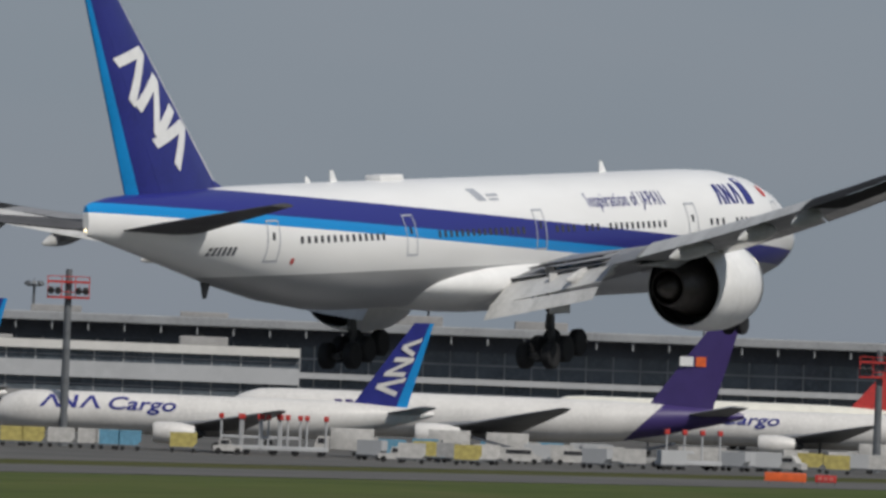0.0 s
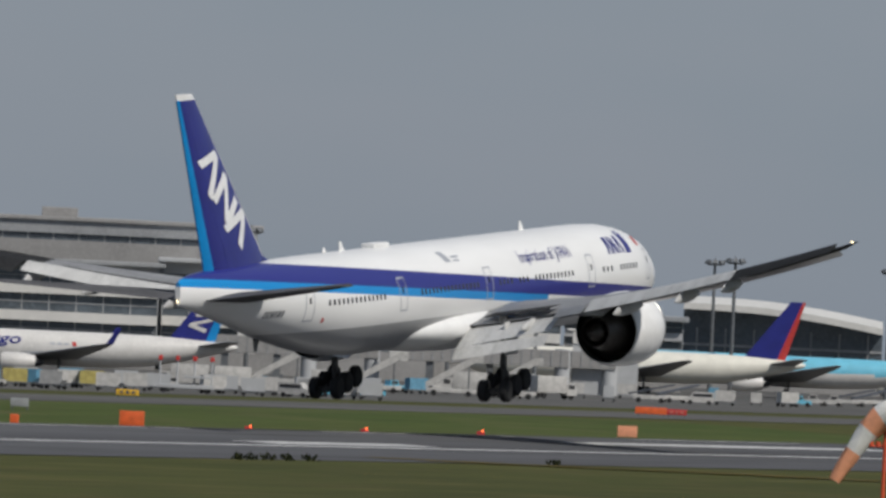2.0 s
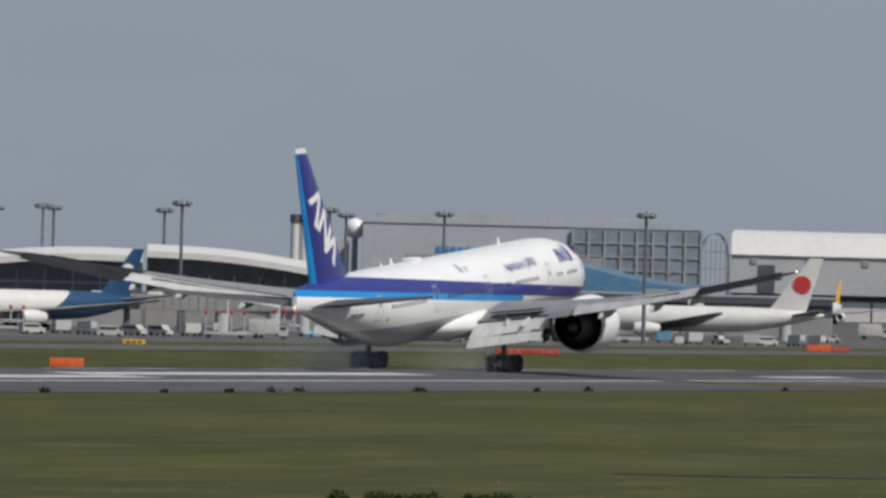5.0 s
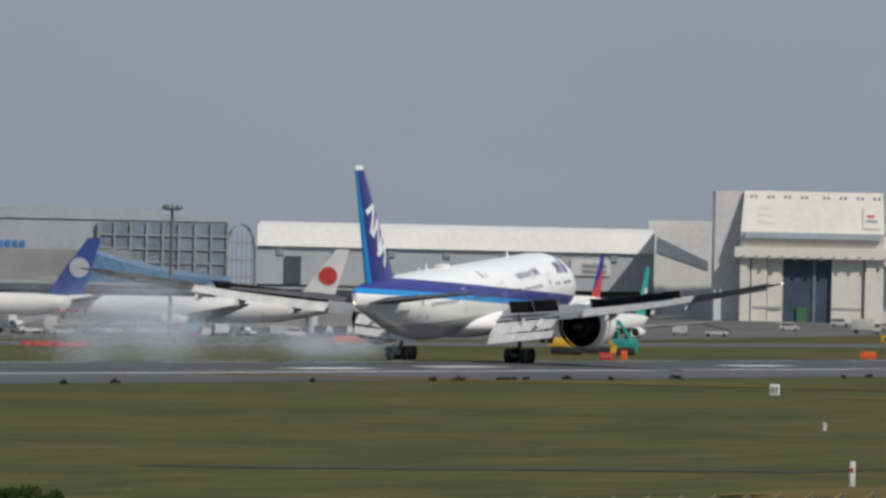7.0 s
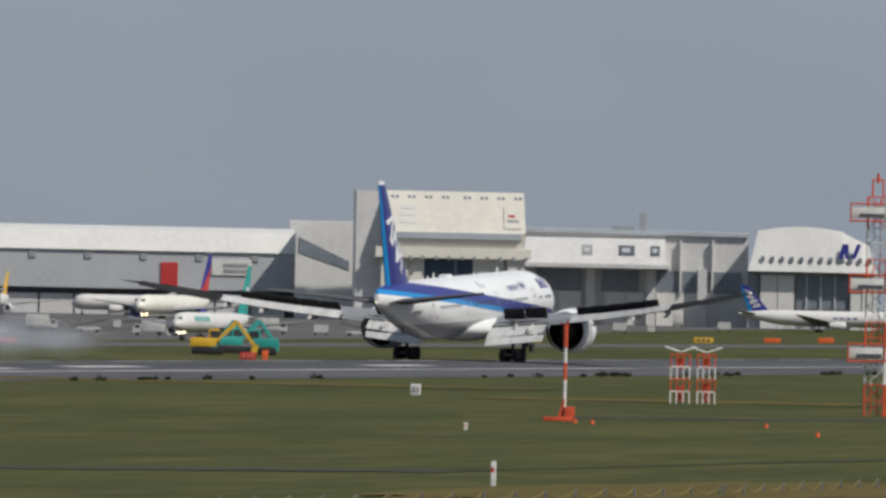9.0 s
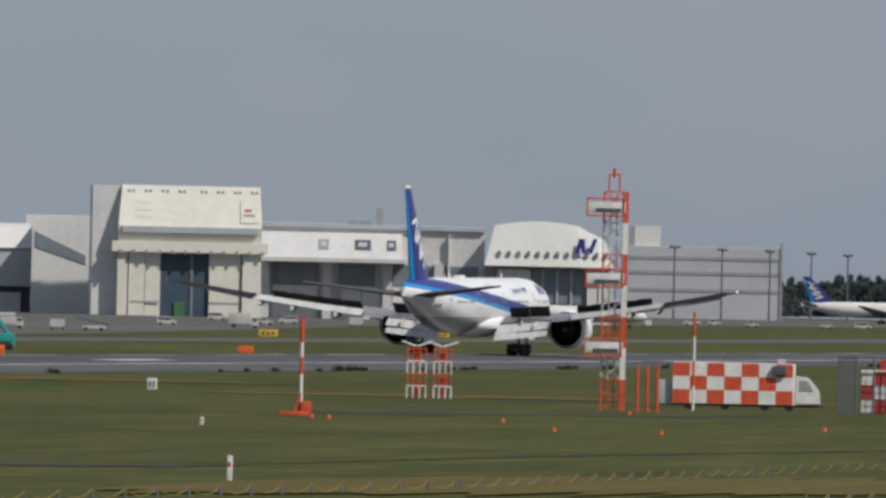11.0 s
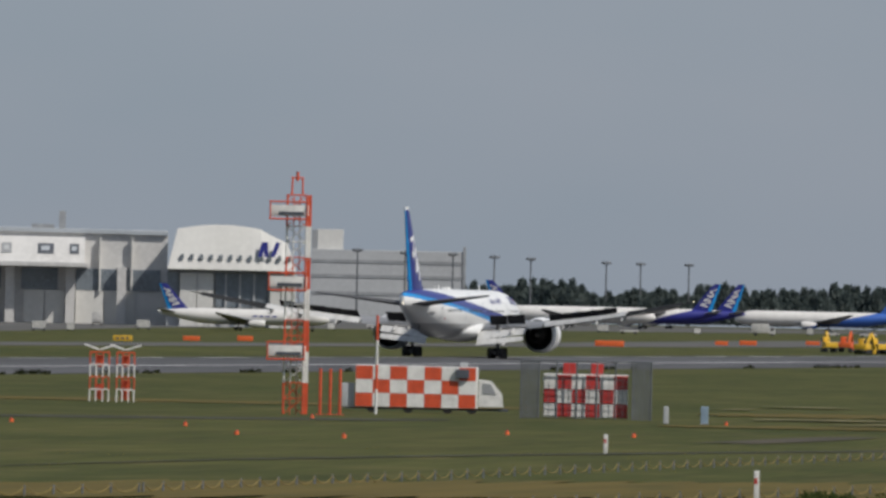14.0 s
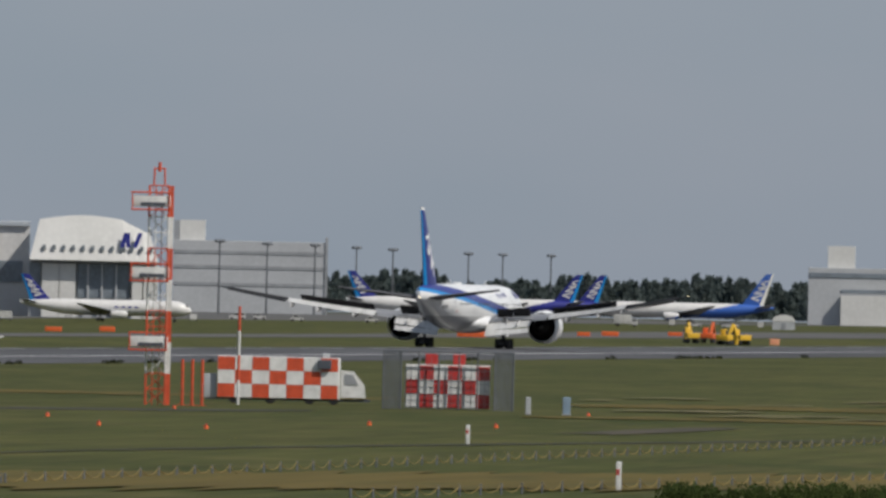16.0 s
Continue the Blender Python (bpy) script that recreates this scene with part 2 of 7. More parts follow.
def loft(bm, rings, cap=True, mat=0):
    """Joins closed rings of equal count."""
    rows = [[bm.verts.new(p) for p in ring] for ring in rings]
    n = len(rows[0])
    for a, b in zip(rows, rows[1:]):
        for i in range(n):
            bm.faces.new((a[i], a[(i + 1) % n], b[(i + 1) % n], b[i])).material_index = mat
    if cap:
        bm.faces.new(rows[0][::-1]).material_index = mat
        bm.faces.new(rows[-1]).material_index = mat
    return bm


def spin(bm, profile, centre, seg=32, mat=0):
    """A hull of revolution about y; profile of (y, radius)."""
    cx, cz = centre
    hollow = min(profile[0][1], profile[-1][1]) > 0.3      # a ring with a wall: its profile closes on itself
    if hollow:
        profile = list(profile) + [profile[0]]
    loft(bm, [[(cx + r * math.cos(2 * math.pi * i / seg), y, cz + r * math.sin(2 * math.pi * i / seg)) for i in range(seg)] for y, r in profile], cap=not hollow, mat=mat)
    if hollow:
        bmesh.ops.remove_doubles(bm, verts=bm.verts, dist=0.0005)
    return bm


def plate(bm, pts, thick, axis):
    """A plate from an outline, given thickness along an axis."""
    axis = Vector(axis).normalized() * thick
    a = [bm.verts.new(Vector(p)) for p in pts]
    b = [bm.verts.new(Vector(p) + axis) for p in pts]
    bm.faces.new(a)
    bm.faces.new(b[::-1])
    n = len(pts)
    for i in range(n):
        bm.faces.new((a[i], a[(i + 1) % n], b[(i + 1) % n], b[i]))
    return bm


def thing(name, label, category, m, group="", kind=""):
    e = new(name)
    e.empty_display_size = 0.5
    e.matrix_world = m
    return tagged(e, label, category, group, kind)


FOIL = [(0.0, 0.0), (0.02, 0.30), (0.08, 0.62), (0.22, 0.95), (0.42, 1.0), (0.65, 0.72), (0.85, 0.33), (1.0, 0.03),
        (1.0, -0.03), (0.85, -0.16), (0.65, -0.34), (0.42, -0.52), (0.22, -0.52), (0.08, -0.36), (0.02, -0.20)]


def foil(x, lead, chord, z, thick, nose_up=0.0):
    c, s = math.cos(radians(nose_up)), math.sin(radians(nose_up))
    out = []
    for u, v in FOIL:
        dy, dz = -u * chord, v * thick * chord * 0.6
        out.append((x, lead + dy * c + dz * s, z + dz * c + dy * s))
    return out


# ---- the landing airliner ----
HULL = [(36.95, 4.72, 0.06, 0.06), (36.75, 4.74, 0.42, 0.42), (36.3, 4.80, 0.85, 0.85), (35.4, 4.92, 1.38, 1.40), (34.2, 5.07, 1.88, 1.92), (32.6, 5.24, 2.38, 2.40),
        (30.5, 5.40, 2.80, 2.78), (28.0, 5.47, 3.02, 3.02), (25.0, 5.5, 3.10, 3.10)] + [(y, 5.5, 3.10, 3.10) for y in range(20, -13, -4)] + \
       [(-15.0, 5.56, 3.06, 3.04), (-19.0, 5.80, 2.86, 2.80), (-23.0, 6.14, 2.50, 2.42), (-27.0, 6.55, 2.02, 1.96), (-31.0, 6.93, 1.42, 1.48),
        (-34.0, 7.16, 0.88, 1.10), (-35.8, 7.22, 0.40, 0.82), (-36.3, 7.20, 0.16, 0.70)]


def hull_at(y):
    """Centre height, half width and half height of the hull at y."""
    for (a, *p), (b, *q) in zip(HULL, HULL[1:]):
        if b <= y <= a:
            f = (a - y) / (a - b)
            return [u + (v - u) * f for u, v in zip(p, q)]
    return HULL[-1][1:]


def hull_skin(y, z, lift=0.01, side=1):
    """The point of the hull's side at y and z, and the way out of it."""
    zc, w, h = hull_at(y)
    s = max(-0.98, min(0.98, (z - zc) / h))
    c = math.sqrt(1 - s * s)
    return Vector((side * (w * c + lift * c), y, z + lift * s)), Vector((side * c, 0, s))


def on_skin(bm, pts, lift=0.012, side=1, steps=3):
    """A patch of paint or glazing on the hull's side, from a convex outline in (y, z), split in height so that it follows the curve."""
    vs = []
    for (y, z), (y2, z2) in zip(pts, pts[1:] + pts[:1]):
        n = max(1, int(abs(z2 - z) / 0.35))
        for k in range(n):
            vs.append(bm.verts.new(hull_skin(y + (y2 - y) * k / n, z + (z2 - z) * k / n, lift, side)[0]))
    bm.faces.new(vs)
    return bm


def quad_strip(bm, y0, y1, z0, z1, slant=0.0, lift=0.012, side=1):
    """A band on the hull that follows its curve; slant moves its top forward."""
    n = max(1, int(abs(z1 - z0) / 0.25))
    rows = []
    for k in range(n + 1):
        z = z0 + (z1 - z0) * k / n
        o = slant * (k / n)
        rows.append([bm.verts.new(hull_skin(y + o, z, lift, side)[0]) for y in (y0, y1)])
    for a, b in zip(rows, rows[1:]):
        bm.faces.new((a[0], a[1], b[1], b[0]))
    return bm


def wing_z(x):
    u = x - 3.0
    return 3.75 + 0.095 * u + 0.0024 * u * u


def wing_line(x):
    """Leading edge and chord of the wing at x."""
    if x < 10:
        f = (x - 2.0) / 8.0
        return 13.2 - 5.4 * f, 16.4 + (10.6 - 16.4) * f
    if x < 30.3:
        f = (x - 10) / 20.3
        return 7.8 - 14.9 * f, 10.6 + (2.9 - 10.6) * f
    f = (x - 30.3) / 2.1
    return -7.1 - 3.8 * f, 2.9 - 2.3 * f


def build_wing(side, plane):
    stations = [2.0, 4.5, 7, 10, 14, 18, 22.8, 26, 30.3, 31.4, 32.4]
    bm = bmesh.new()
    rings = []
    for x in stations:
        le, ch = wing_line(x)
        cut = 0.80 if x < 30 else 1.0          # the flaps have slid out behind the rear spar
        rings.append([(side * p[0], p[1], p[2]) for p in foil(x, le, ch * cut, wing_z(x), 0.135 - 0.0016 * x, 1.0)])
    loft(bm, rings)
    for f in bm.faces:                            # shade on the outer panels, painted into their colour
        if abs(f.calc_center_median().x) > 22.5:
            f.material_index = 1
    wing = part("wing", bm, [M["wing"], M["aileron"]], plane, "swept grey wing, outer panels painted dark as shade, flaps lowered")

    def flap(x0, x1, chord0, chord1, drop, name, mat, back=0.74, lower=0.32):
        bm = bmesh.new()
        rings = []
        for k in range(4):
            x = x0 + (x1 - x0) * k / 3
            le, ch = wing_line(x)
            c = chord0 + (chord1 - chord0) * k / 3
            rings.append([(side * p[0], p[1], p[2]) for p in foil(x, le - ch * back, c, wing_z(x) - lower, 0.14, drop)])
        loft(bm, rings)
        return part(name, bm, mat, wing)
    flap(3.2, 9.3, 2.9, 2.2, 23, "inboard_flap", M["flap"], 0.75, 0.25)
    flap(3.3, 9.2, 1.15, 0.9, 42, "inboard_aft_flap", M["flap"], 0.94, 1.36)
    flap(9.6, 11.6, 1.7, 1.6, 18, "flaperon", M["wing_dark"], 0.80, -0.1)
    flap(11.9, 23.0, 2.0, 1.5, 19, "outboard_flap", M["flap"], 0.77, -0.28)
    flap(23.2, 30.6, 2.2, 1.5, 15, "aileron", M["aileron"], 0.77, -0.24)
    bm = bmesh.new()                            # drooped slats along the leading edge
    for x0, x1 in ((4.2, 8.4), (11.0, 20.0), (20.2, 29.5)):
        rings = []
        for k in range(4):
            x = x0 + (x1 - x0) * k / 3
            le, ch = wing_line(x)
            rings.append([(side * p[0], p[1], p[2]) for p in foil(x, le + 0.75, 1.25, wing_z(x) - 0.32, 0.16, -24)])
        loft(bm, rings)
    part("slat", bm, M["steel"], wing, "bright metal leading-edge slats")
    for x, ln in ((7.6, 4.6), (14.6, 4.2), (19.2, 3.6), (22.6, 3.0)):   # flap track fairings
        le, ch = wing_line(x)
        y0 = le - ch * 0.55
        bm = bmesh.new()
        rings = []
        for k in range(8):
            f = k / 7
            r = 0.42 * math.sin(math.pi * (0.08 + 0.9 * f)) ** 0.7
            rings.append([(side * x + r * 0.6 * math.cos(a * math.pi / 5), y0 - ln * f * 1.1, wing_z(x) - 0.45 - 0.35 * f * f + r * math.sin(a * math.pi / 5)) for a in range(10)])
        loft(bm, rings)
        part("track_fairing", bm, M["flap"], wing)
    spoilers = []
    for x0, x1 in ((4.2, 6.4), (6.5, 8.8), (12.2, 14.0), (14.1, 15.9), (16.0, 17.8), (17.9, 19.7), (19.8, 21.4)):
        xm = (x0 + x1) / 2
        le, ch = wing_line(xm)
        depth = 1.75 if x0 < 9 else 1.45
        hinge = Vector((side * xm, le - ch * 0.66, wing_z(xm) + 0.36 - 0.007 * xm))
        le0, c0 = wing_line(x0)
        le1, c1 = wing_line(x1)
        sweep = ((le1 - c1 * 0.66) - (le0 - c0 * 0.66)) / (x1 - x0)
        rise = (wing_z(x1) - wing_z(x0)) / (x1 - x0) - 0.007
        bm = bmesh.new()
        h = (x1 - x0) / 2
        plate(bm, [(side * -h, -sweep * h, -rise * h), (side * h, sweep * h, rise * h),
                   (side * h, sweep * h - depth, rise * h - 0.16), (side * -h, -sweep * h - depth, -rise * h - 0.16)], 0.07, (0, 0, 1))
        for f in bm.faces:
            f.normal_update()
        # only the top is wing grey; near-black below stands for shade
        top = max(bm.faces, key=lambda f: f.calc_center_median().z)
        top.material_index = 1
        sp = part("spoiler", bm, [M["spoiler"], M["wing"]], wing, "spoiler panel, shade painted underneath")
        spoilers.append((sp, hinge, math.degrees(math.atan(sweep)) * side))
    bm = bmesh.new()
    bmesh.ops.create_icosphere(bm, subdivisions=2, radius=0.05, matrix=Matrix.Translation((side * 32.2, -11.4, wing_z(32.2) + 0.05)))
    part("tip_light", bm, M["lamp_white"] if side > 0 else M["white"], wing)
    return wing, spoilers


def build_engine(side, plane, reverse=True):
    cx, cz = side * 9.65, 3.05
    bm = bmesh.new()
    spin(bm, [(8.08, 1.90), (8.08, 2.22), (8.67, 2.26), (9.64, 2.26), (10.41, 2.16), (10.87, 1.99), (11.03, 1.86), (10.93, 1.74), (10.48, 1.70), (9.64, 1.81), (8.60, 1.86)], (cx, cz), 40)
    nac = part("fan_cowl", bm, M["white"], plane, "white fan cowl of a large engine")
    bm = bmesh.new()
    spin(bm, [(11.06, 1.79), (11.08, 1.88), (11.00, 1.97), (10.83, 2.03), (10.84, 2.04), (11.02, 1.99), (11.11, 1.88), (11.06, 1.77)], (cx, cz), 40)
    part("inlet_lip", bm, M["steel"], nac, "polished inlet lip")
    bm = bmesh.new()                             # fan and spinner
    spin(bm, [(9.76, 1.79), (9.70, 1.79), (9.70, 0.56), (10.02, 0.40), (10.34, 0.06)], (cx, cz), 24)
    part("fan", bm, M["metal"], nac)
    bm = bmesh.new()                             # cascade ring that shows between cowl and sleeve
    spin(bm, [(6.79, 1.93), (6.79, 1.99), (8.27, 2.08), (8.27, 1.93)], (cx, cz), 32)
    part("cascade", bm, M["metal"], nac, "dark thrust reverser cascade")
    bm = bmesh.new()
    spin(bm, [(6.21, 1.93), (6.20, 1.98), (6.79, 2.11), (7.57, 2.21), (8.07, 2.22), (8.07, 2.16), (7.44, 2.13), (6.66, 2.03)], (0, 0), 40)
    bmesh.ops.recalc_face_normals(bm, faces=bm.faces)
    # inward faces go black: shade inside the sleeve, put into colour
    for f in bm.faces:
        c = f.calc_center_median()
        if f.normal.x * c.x + f.normal.z * c.z < -0.2 * math.hypot(c.x, c.z):
            f.material_index = 1
    sleeve = part("reverser_sleeve", bm, [M["white"], M["black"]], plane, "white sliding reverser sleeve")
    bm = bmesh.new()
    spin(bm, [(7.83, 1.51), (7.05, 1.46), (6.13, 1.25), (5.02, 1.01), (4.43, 0.90), (4.43, 0.83), (5.28, 0.90), (6.41, 1.01)], (cx, cz), 32)
    core = part("core_cowl", bm, M["hot"], nac, "burnt metal exhaust nozzle")
    bm = bmesh.new()
    spin(bm, [(6.13, 0.69), (5.11, 0.69), (4.26, 0.52), (3.58, 0.18), (3.45, 0.02)], (cx, cz), 24)
    part("exhaust_plug", bm, M["hot"], nac)
    bm = bmesh.new()                             # bypass duct wall seen from behind, its shade painted black
    spin(bm, [(7.96, 1.90), (7.89, 1.90), (7.89, 0.90), (8.02, 0.90)], (cx, cz), 32)
    part("duct_wall", bm, M["black"], nac)
    bm = bmesh.new()
    loft(bm, [[(cx + w, y, z) for w, y, z in ((-0.28, 10.0, cz + 1.95), (0.28, 10.0, cz + 1.95), (0.28, 5.4, cz + 0.9), (-0.28, 5.4, cz + 0.9))],
              [(cx + w, y, z) for w, y, z in ((-0.26, 8.9, 4.55), (0.26, 8.9, 4.55), (0.26, 1.2, 4.25), (-0.26, 1.2, 4.25))]])
    part("pylon", bm, M["flap"], plane, "pale grey engine pylon")
    return sleeve, (cx, cz)


def wheel(name, parent, at, radius, width, tyre):
    """One wheel with its rim, about the x axis."""
    def ring(profile):
        return [[(at[0] + x, at[1] + r * math.cos(2 * math.pi * i / 24), at[2] + r * math.sin(2 * math.pi * i / 24)) for i in range(24)] for x, r in profile]
    w = width / 2
    bm = bmesh.new()
    loft(bm, ring([(-w, radius * 0.52), (-w, radius * 0.86), (-w * 0.72, radius * 0.98), (0, radius), (w * 0.72, radius * 0.98), (w, radius * 0.86), (w, radius * 0.52)]))
    t = part(name, bm, M["black"], parent, tyre)
    return t


def build_main_gear(side, plane):
    x = side * 5.49
    bm = bmesh.new()
    tube(bm, (x, 0, 4.2), (x, 0, 2.0), 0.26, seg=16)
    tube(bm, (x, 0, 2.1), (x, 0, 0.25), 0.18, seg=16)
    tube(bm, (x, 0, 2.0), (x - side * 2.2, 0.1, 3.6), 0.10)
    tube(bm, (x, 0, 1.9), (x, 2.0, 3.9), 0.10)
    tube(bm, (x, -0.35, 1.9), (x, -0.55, 1.25), 0.07)
    tube(bm, (x, -0.55, 1.25), (x, -0.15, 0.85), 0.07)
    part("gear_leg", bm, M["metal"], plane, "dark steel main gear leg")
    bm = bmesh.new()
    box(bm, x + side * 0.42, x + side * 0.50, -1.0, 1.1, 1.9, 3.9, bevel=0.03)
    part("gear_door", bm, M["flap"], plane, "pale grey gear door on the leg")
    bm = bmesh.new()                             # bogie about its own pivot
    tube(bm, (0, -1.75, 0), (0, 1.75, 0), 0.17, seg=12)
    for y in (-1.46, 0, 1.46):
        tube(bm, (-0.75, y, 0), (0.75, y, 0), 0.11)
    bogie = part("bogie", bm, M["metal"], plane, "six-wheel bogie with black tyres")
    for y in (-1.46, 0, 1.46):
        for o in (-0.7, 0.7):
            wheel("tyre", bogie, (o, y, 0), 0.67, 0.52, "")
            bm = bmesh.new()
            tube(bm, (o - 0.22, y, 0), (o + 0.22, y, 0), 0.34, seg=16)
            part("rim", bm, M["metal"], bogie)
    return bogie, (x, 0, 0.68)


def build_nose_gear(plane):
    bm = bmesh.new()
    tube(bm, (0, 31.2, 3.2), (0, 31.2, 0.55), 0.14, seg=12)
    tube(bm, (0, 31.2, 1.5), (0, 29.4, 3.0), 0.08)
    part("nose_gear_leg", bm, M["metal"], plane)
    for s in (-0.38, 0.38):
        wheel("nose_tyre", plane, (s, 31.2, 0.55), 0.55, 0.38, "")
    for s in (-1, 1):
        bm = bmesh.new()
        box(bm, s * 0.62, s * 0.67, 29.6, 32.4, 1.6, 2.75, bevel=0.02)
        part("nose_gear_door", bm, M["white"], plane)
    bm = bmesh.new()
    bmesh.ops.create_uvsphere(bm, u_segments=10, v_segments=6, radius=0.12, matrix=Matrix.Translation((0, 31.4, 1.3)))
    part("taxi_light", bm, M["white"], plane)


def build_airliner():
    plane = thing("airliner", "white twin-engine airliner with navy and azure stripe landing on the runway", "airplane", pose(RWY, 533, 7))
    bm = bmesh.new()
    seg = 64
    loft(bm, [[(w * math.cos(2 * math.pi * i / seg), y, zc + h * math.sin(2 * math.pi * i / seg)) for i in range(seg)] for y, zc, w, h in HULL])
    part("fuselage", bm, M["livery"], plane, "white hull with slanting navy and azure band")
    bm = bmesh.new()                             # wing-to-body fairing
    rings = []
    for k in range(13):
        f = k / 12
        y = 15.5 - 25.5 * f
        g = math.sin(math.pi * min(1, max(0, f))) ** 0.45 if 0 < f < 1 else 0.05
        rings.append([(3.45 * g * math.cos(a * math.pi / 12), y, 3.65 - 0.2 * g + 1.5 * g * math.sin(a * math.pi / 12)) for a in range(24)])
    loft(bm, rings)
    part("belly_fairing", bm, M["white"], plane, "bulged pale belly fairing")
    # fin, rudder strip, leading edge and tip
    def fin_ring(z, a, b):
        f = (z - 8.0) / 10.6
        lead = -23.1 - 11.0 * f
        ch = 9.3 + (2.35 - 9.3) * f
        return lead, ch
    def fin_piece(name, z0, z1, u0, u1, mat, grow=0.0, label=""):
        bm = bmesh.new()
        rings = []
        for k in range(7):
            z = z0 + (z1 - z0) * k / 6
            lead, ch = fin_ring(z, 0, 0)
            ring = []
            us = [u0 + (u1 - u0) * j / 6 for j in range(7)]
            half = lambda u: (0.10 * ch * 0.6) * (4 * max(0.0, u * (1 - u))) ** 0.6 * (1 if u > 0.02 else 0.6) + 0.02 + grow
            ring = [(half(u), lead - u * ch, z) for u in us] + [(-half(u), lead - u * ch, z) for u in us[::-1]]
            rings.append(ring)
        loft(bm, rings)
        return part(name, bm, mat, plane, label)
    fin_piece("fin", 7.6, 18.28, 0.03, 0.72, M["navy"], label="navy tail fin")
    fin_piece("rudder", 7.9, 18.28, 0.722, 1.0, M["navy"])
    fin_piece("rudder_edge", 7.9, 18.28, 0.915, 1.004, M["azure"], 0.012, "azure rear edge of the rudder")
    fin_piece("fin_leading_edge", 8.6, 18.28, -0.004, 0.045, M["white"], 0.006, "white leading edge")
    fin_piece("fin_tip", 18.28, 18.64, 0.0, 1.0, M["white"], 0.01, "white fin tip")
    bm = bmesh.new()                             # dorsal fillet ahead of the fin
    loft(bm, [[(w, y, z) for w, y, z in ((-0.4, -24.2, 8.1), (0.4, -24.2, 8.1), (0.22, -24.6, 8.95), (-0.22, -24.6, 8.95))],
              [(w, y, z) for w, y, z in ((-0.08, -22.4, 8.15), (0.08, -22.4, 8.15), (0.06, -22.7, 8.36), (-0.06, -22.7, 8.36))]])
    part("dorsal_fillet", bm, M["navy"], plane)
    # emblem on the fin: wedge, zigzag and wedge in white, down the leading edge
    def fin_skin(p, side):
        ld, c = fin_ring(p.y, 0, 0)
        u = min(1, max(0, (ld - p.x) / c))
        return (side * ((0.10 * c * 0.6) * (4 * max(0.0, u * (1 - u))) ** 0.6 + 0.045), p.x, p.y)
    apex = Vector((fin_ring(15.1, 0, 0)[0] - 0.75, 15.1))
    second = apex + Vector((3.87, -3.48))
    width = Vector((0.78, -0.62)) * 0.34
    shapes = [("wedge", [(apex, apex + Vector((-2.5, -0.6))), (apex, apex + Vector((-1.2, -2.5)))]),
              ("zigzag", [(apex + Vector(a), apex + Vector(b)) for a, b in (((1.25, -1.26), (-0.65, -2.75)), ((1.25, -1.26), (0.95, -4.1)), ((2.74, -2.72), (0.95, -4.1)))]),
              ("wedge", [(second, second + Vector((-3.1, -0.95))), (second, second + Vector((-1.1, -2.05)))])]
    for side in (1, -1):
        for name, strokes in shapes:
            bm = bmesh.new()
            for n, (a_, b_) in enumerate(strokes):
                lift = Vector((side * 0.003 * n, 0, 0))
                rows = [[bm.verts.new(Vector(fin_skin(a_.lerp(b_, q / 8) + width * r, side)) + lift) for r in (-1, -0.33, 0.33, 1)] for q in range(9)]
                for p, q in zip(rows, rows[1:]):
                    for r in range(3):
                        bm.faces.new((p[r], p[r + 1], q[r + 1], q[r]))
            part("fin_" + name, bm, M["white"], plane, "white %s on the navy fin" % name, True)
    for side in (1, -1):                         # tailplane
        bm = bmesh.new()
        loft(bm, [[(side * p[0], p[1], p[2]) for p in foil(x, -27.0 - (x - 0.8) * 0.90, 7.2 - (x - 0.8) * 0.50, 6.45 + (x - 0.8) * 0.135, 0.10, -2)] for x in (0.8, 3, 6, 9, 10.5, 10.8)])
        part("tailplane", bm, M["tailplane_grey"], plane, "dark grey tailplane")

    # windows, doors and marks
    def window_row(y0, y1, side, mat):
        n = int(abs(y1 - y0) / 0.56)
        for k in range(n):
            y = y0 + (y1 - y0) * (k + 0.5) / n
            bm = bmesh.new()
            on_skin(bm, [(y - 0.12, 5.78), (y + 0.12, 5.78), (y + 0.14, 5.95), (y + 0.12, 6.12), (y - 0.12, 6.12), (y - 0.14, 5.95)], 0.012, side)
            part("window", bm, mat, plane, flat=True)
    rows = [(-20.6, -12.4), (-7.2, 2.2), (5.2, 7.6), (8.4, 10.2), (11.0, 17.6), (22.2, 24.2), (25.2, 28.6)]
    for side in (1, -1):
        for a, b in (rows if side > 0 else ((-20.6, -12.4), (-7.2, 19.0))):
            window_row(a, b, side, M["pane"])
        for y in (-22.7, -9.8, 3.8, 20.5, 31.0):
            z0, z1, w = (4.95, 6.95, 0.55) if y < 30 else (4.95, 6.85, 0.5)
            bm = bmesh.new()
            for a, b, c, d in ((y - w, y - w + 0.09, z0, z1), (y + w - 0.09, y + w, z0, z1), (y - w, y + w, z0, z0 + 0.09), (y - w, y + w, z1 - 0.09, z1)):
                quad_strip(bm, a, b, c, d, 0, 0.016, side)
            door = part("door_outline", bm, M["line"], plane, "pale outline of a cabin door", True)
            bm = bmesh.new()
            on_skin(bm, [(y - 0.12, 6.0), (y + 0.12, 6.0), (y + 0.12, 6.35), (y - 0.12, 6.35)], 0.018, side)
            part("door_window", bm, M["pane"], plane, flat=True)
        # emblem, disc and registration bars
        for k in range(3):
            for y0, lean in (((24.0, 0.0), (24.05, 0.55), (24.6, 0.0)) if k == 1 else ((24.0, 0.35), (24.62, -0.12))):
                bm = bmesh.new()
                if k == 1 and lean:
                    y0, lean = 24.6, -0.6
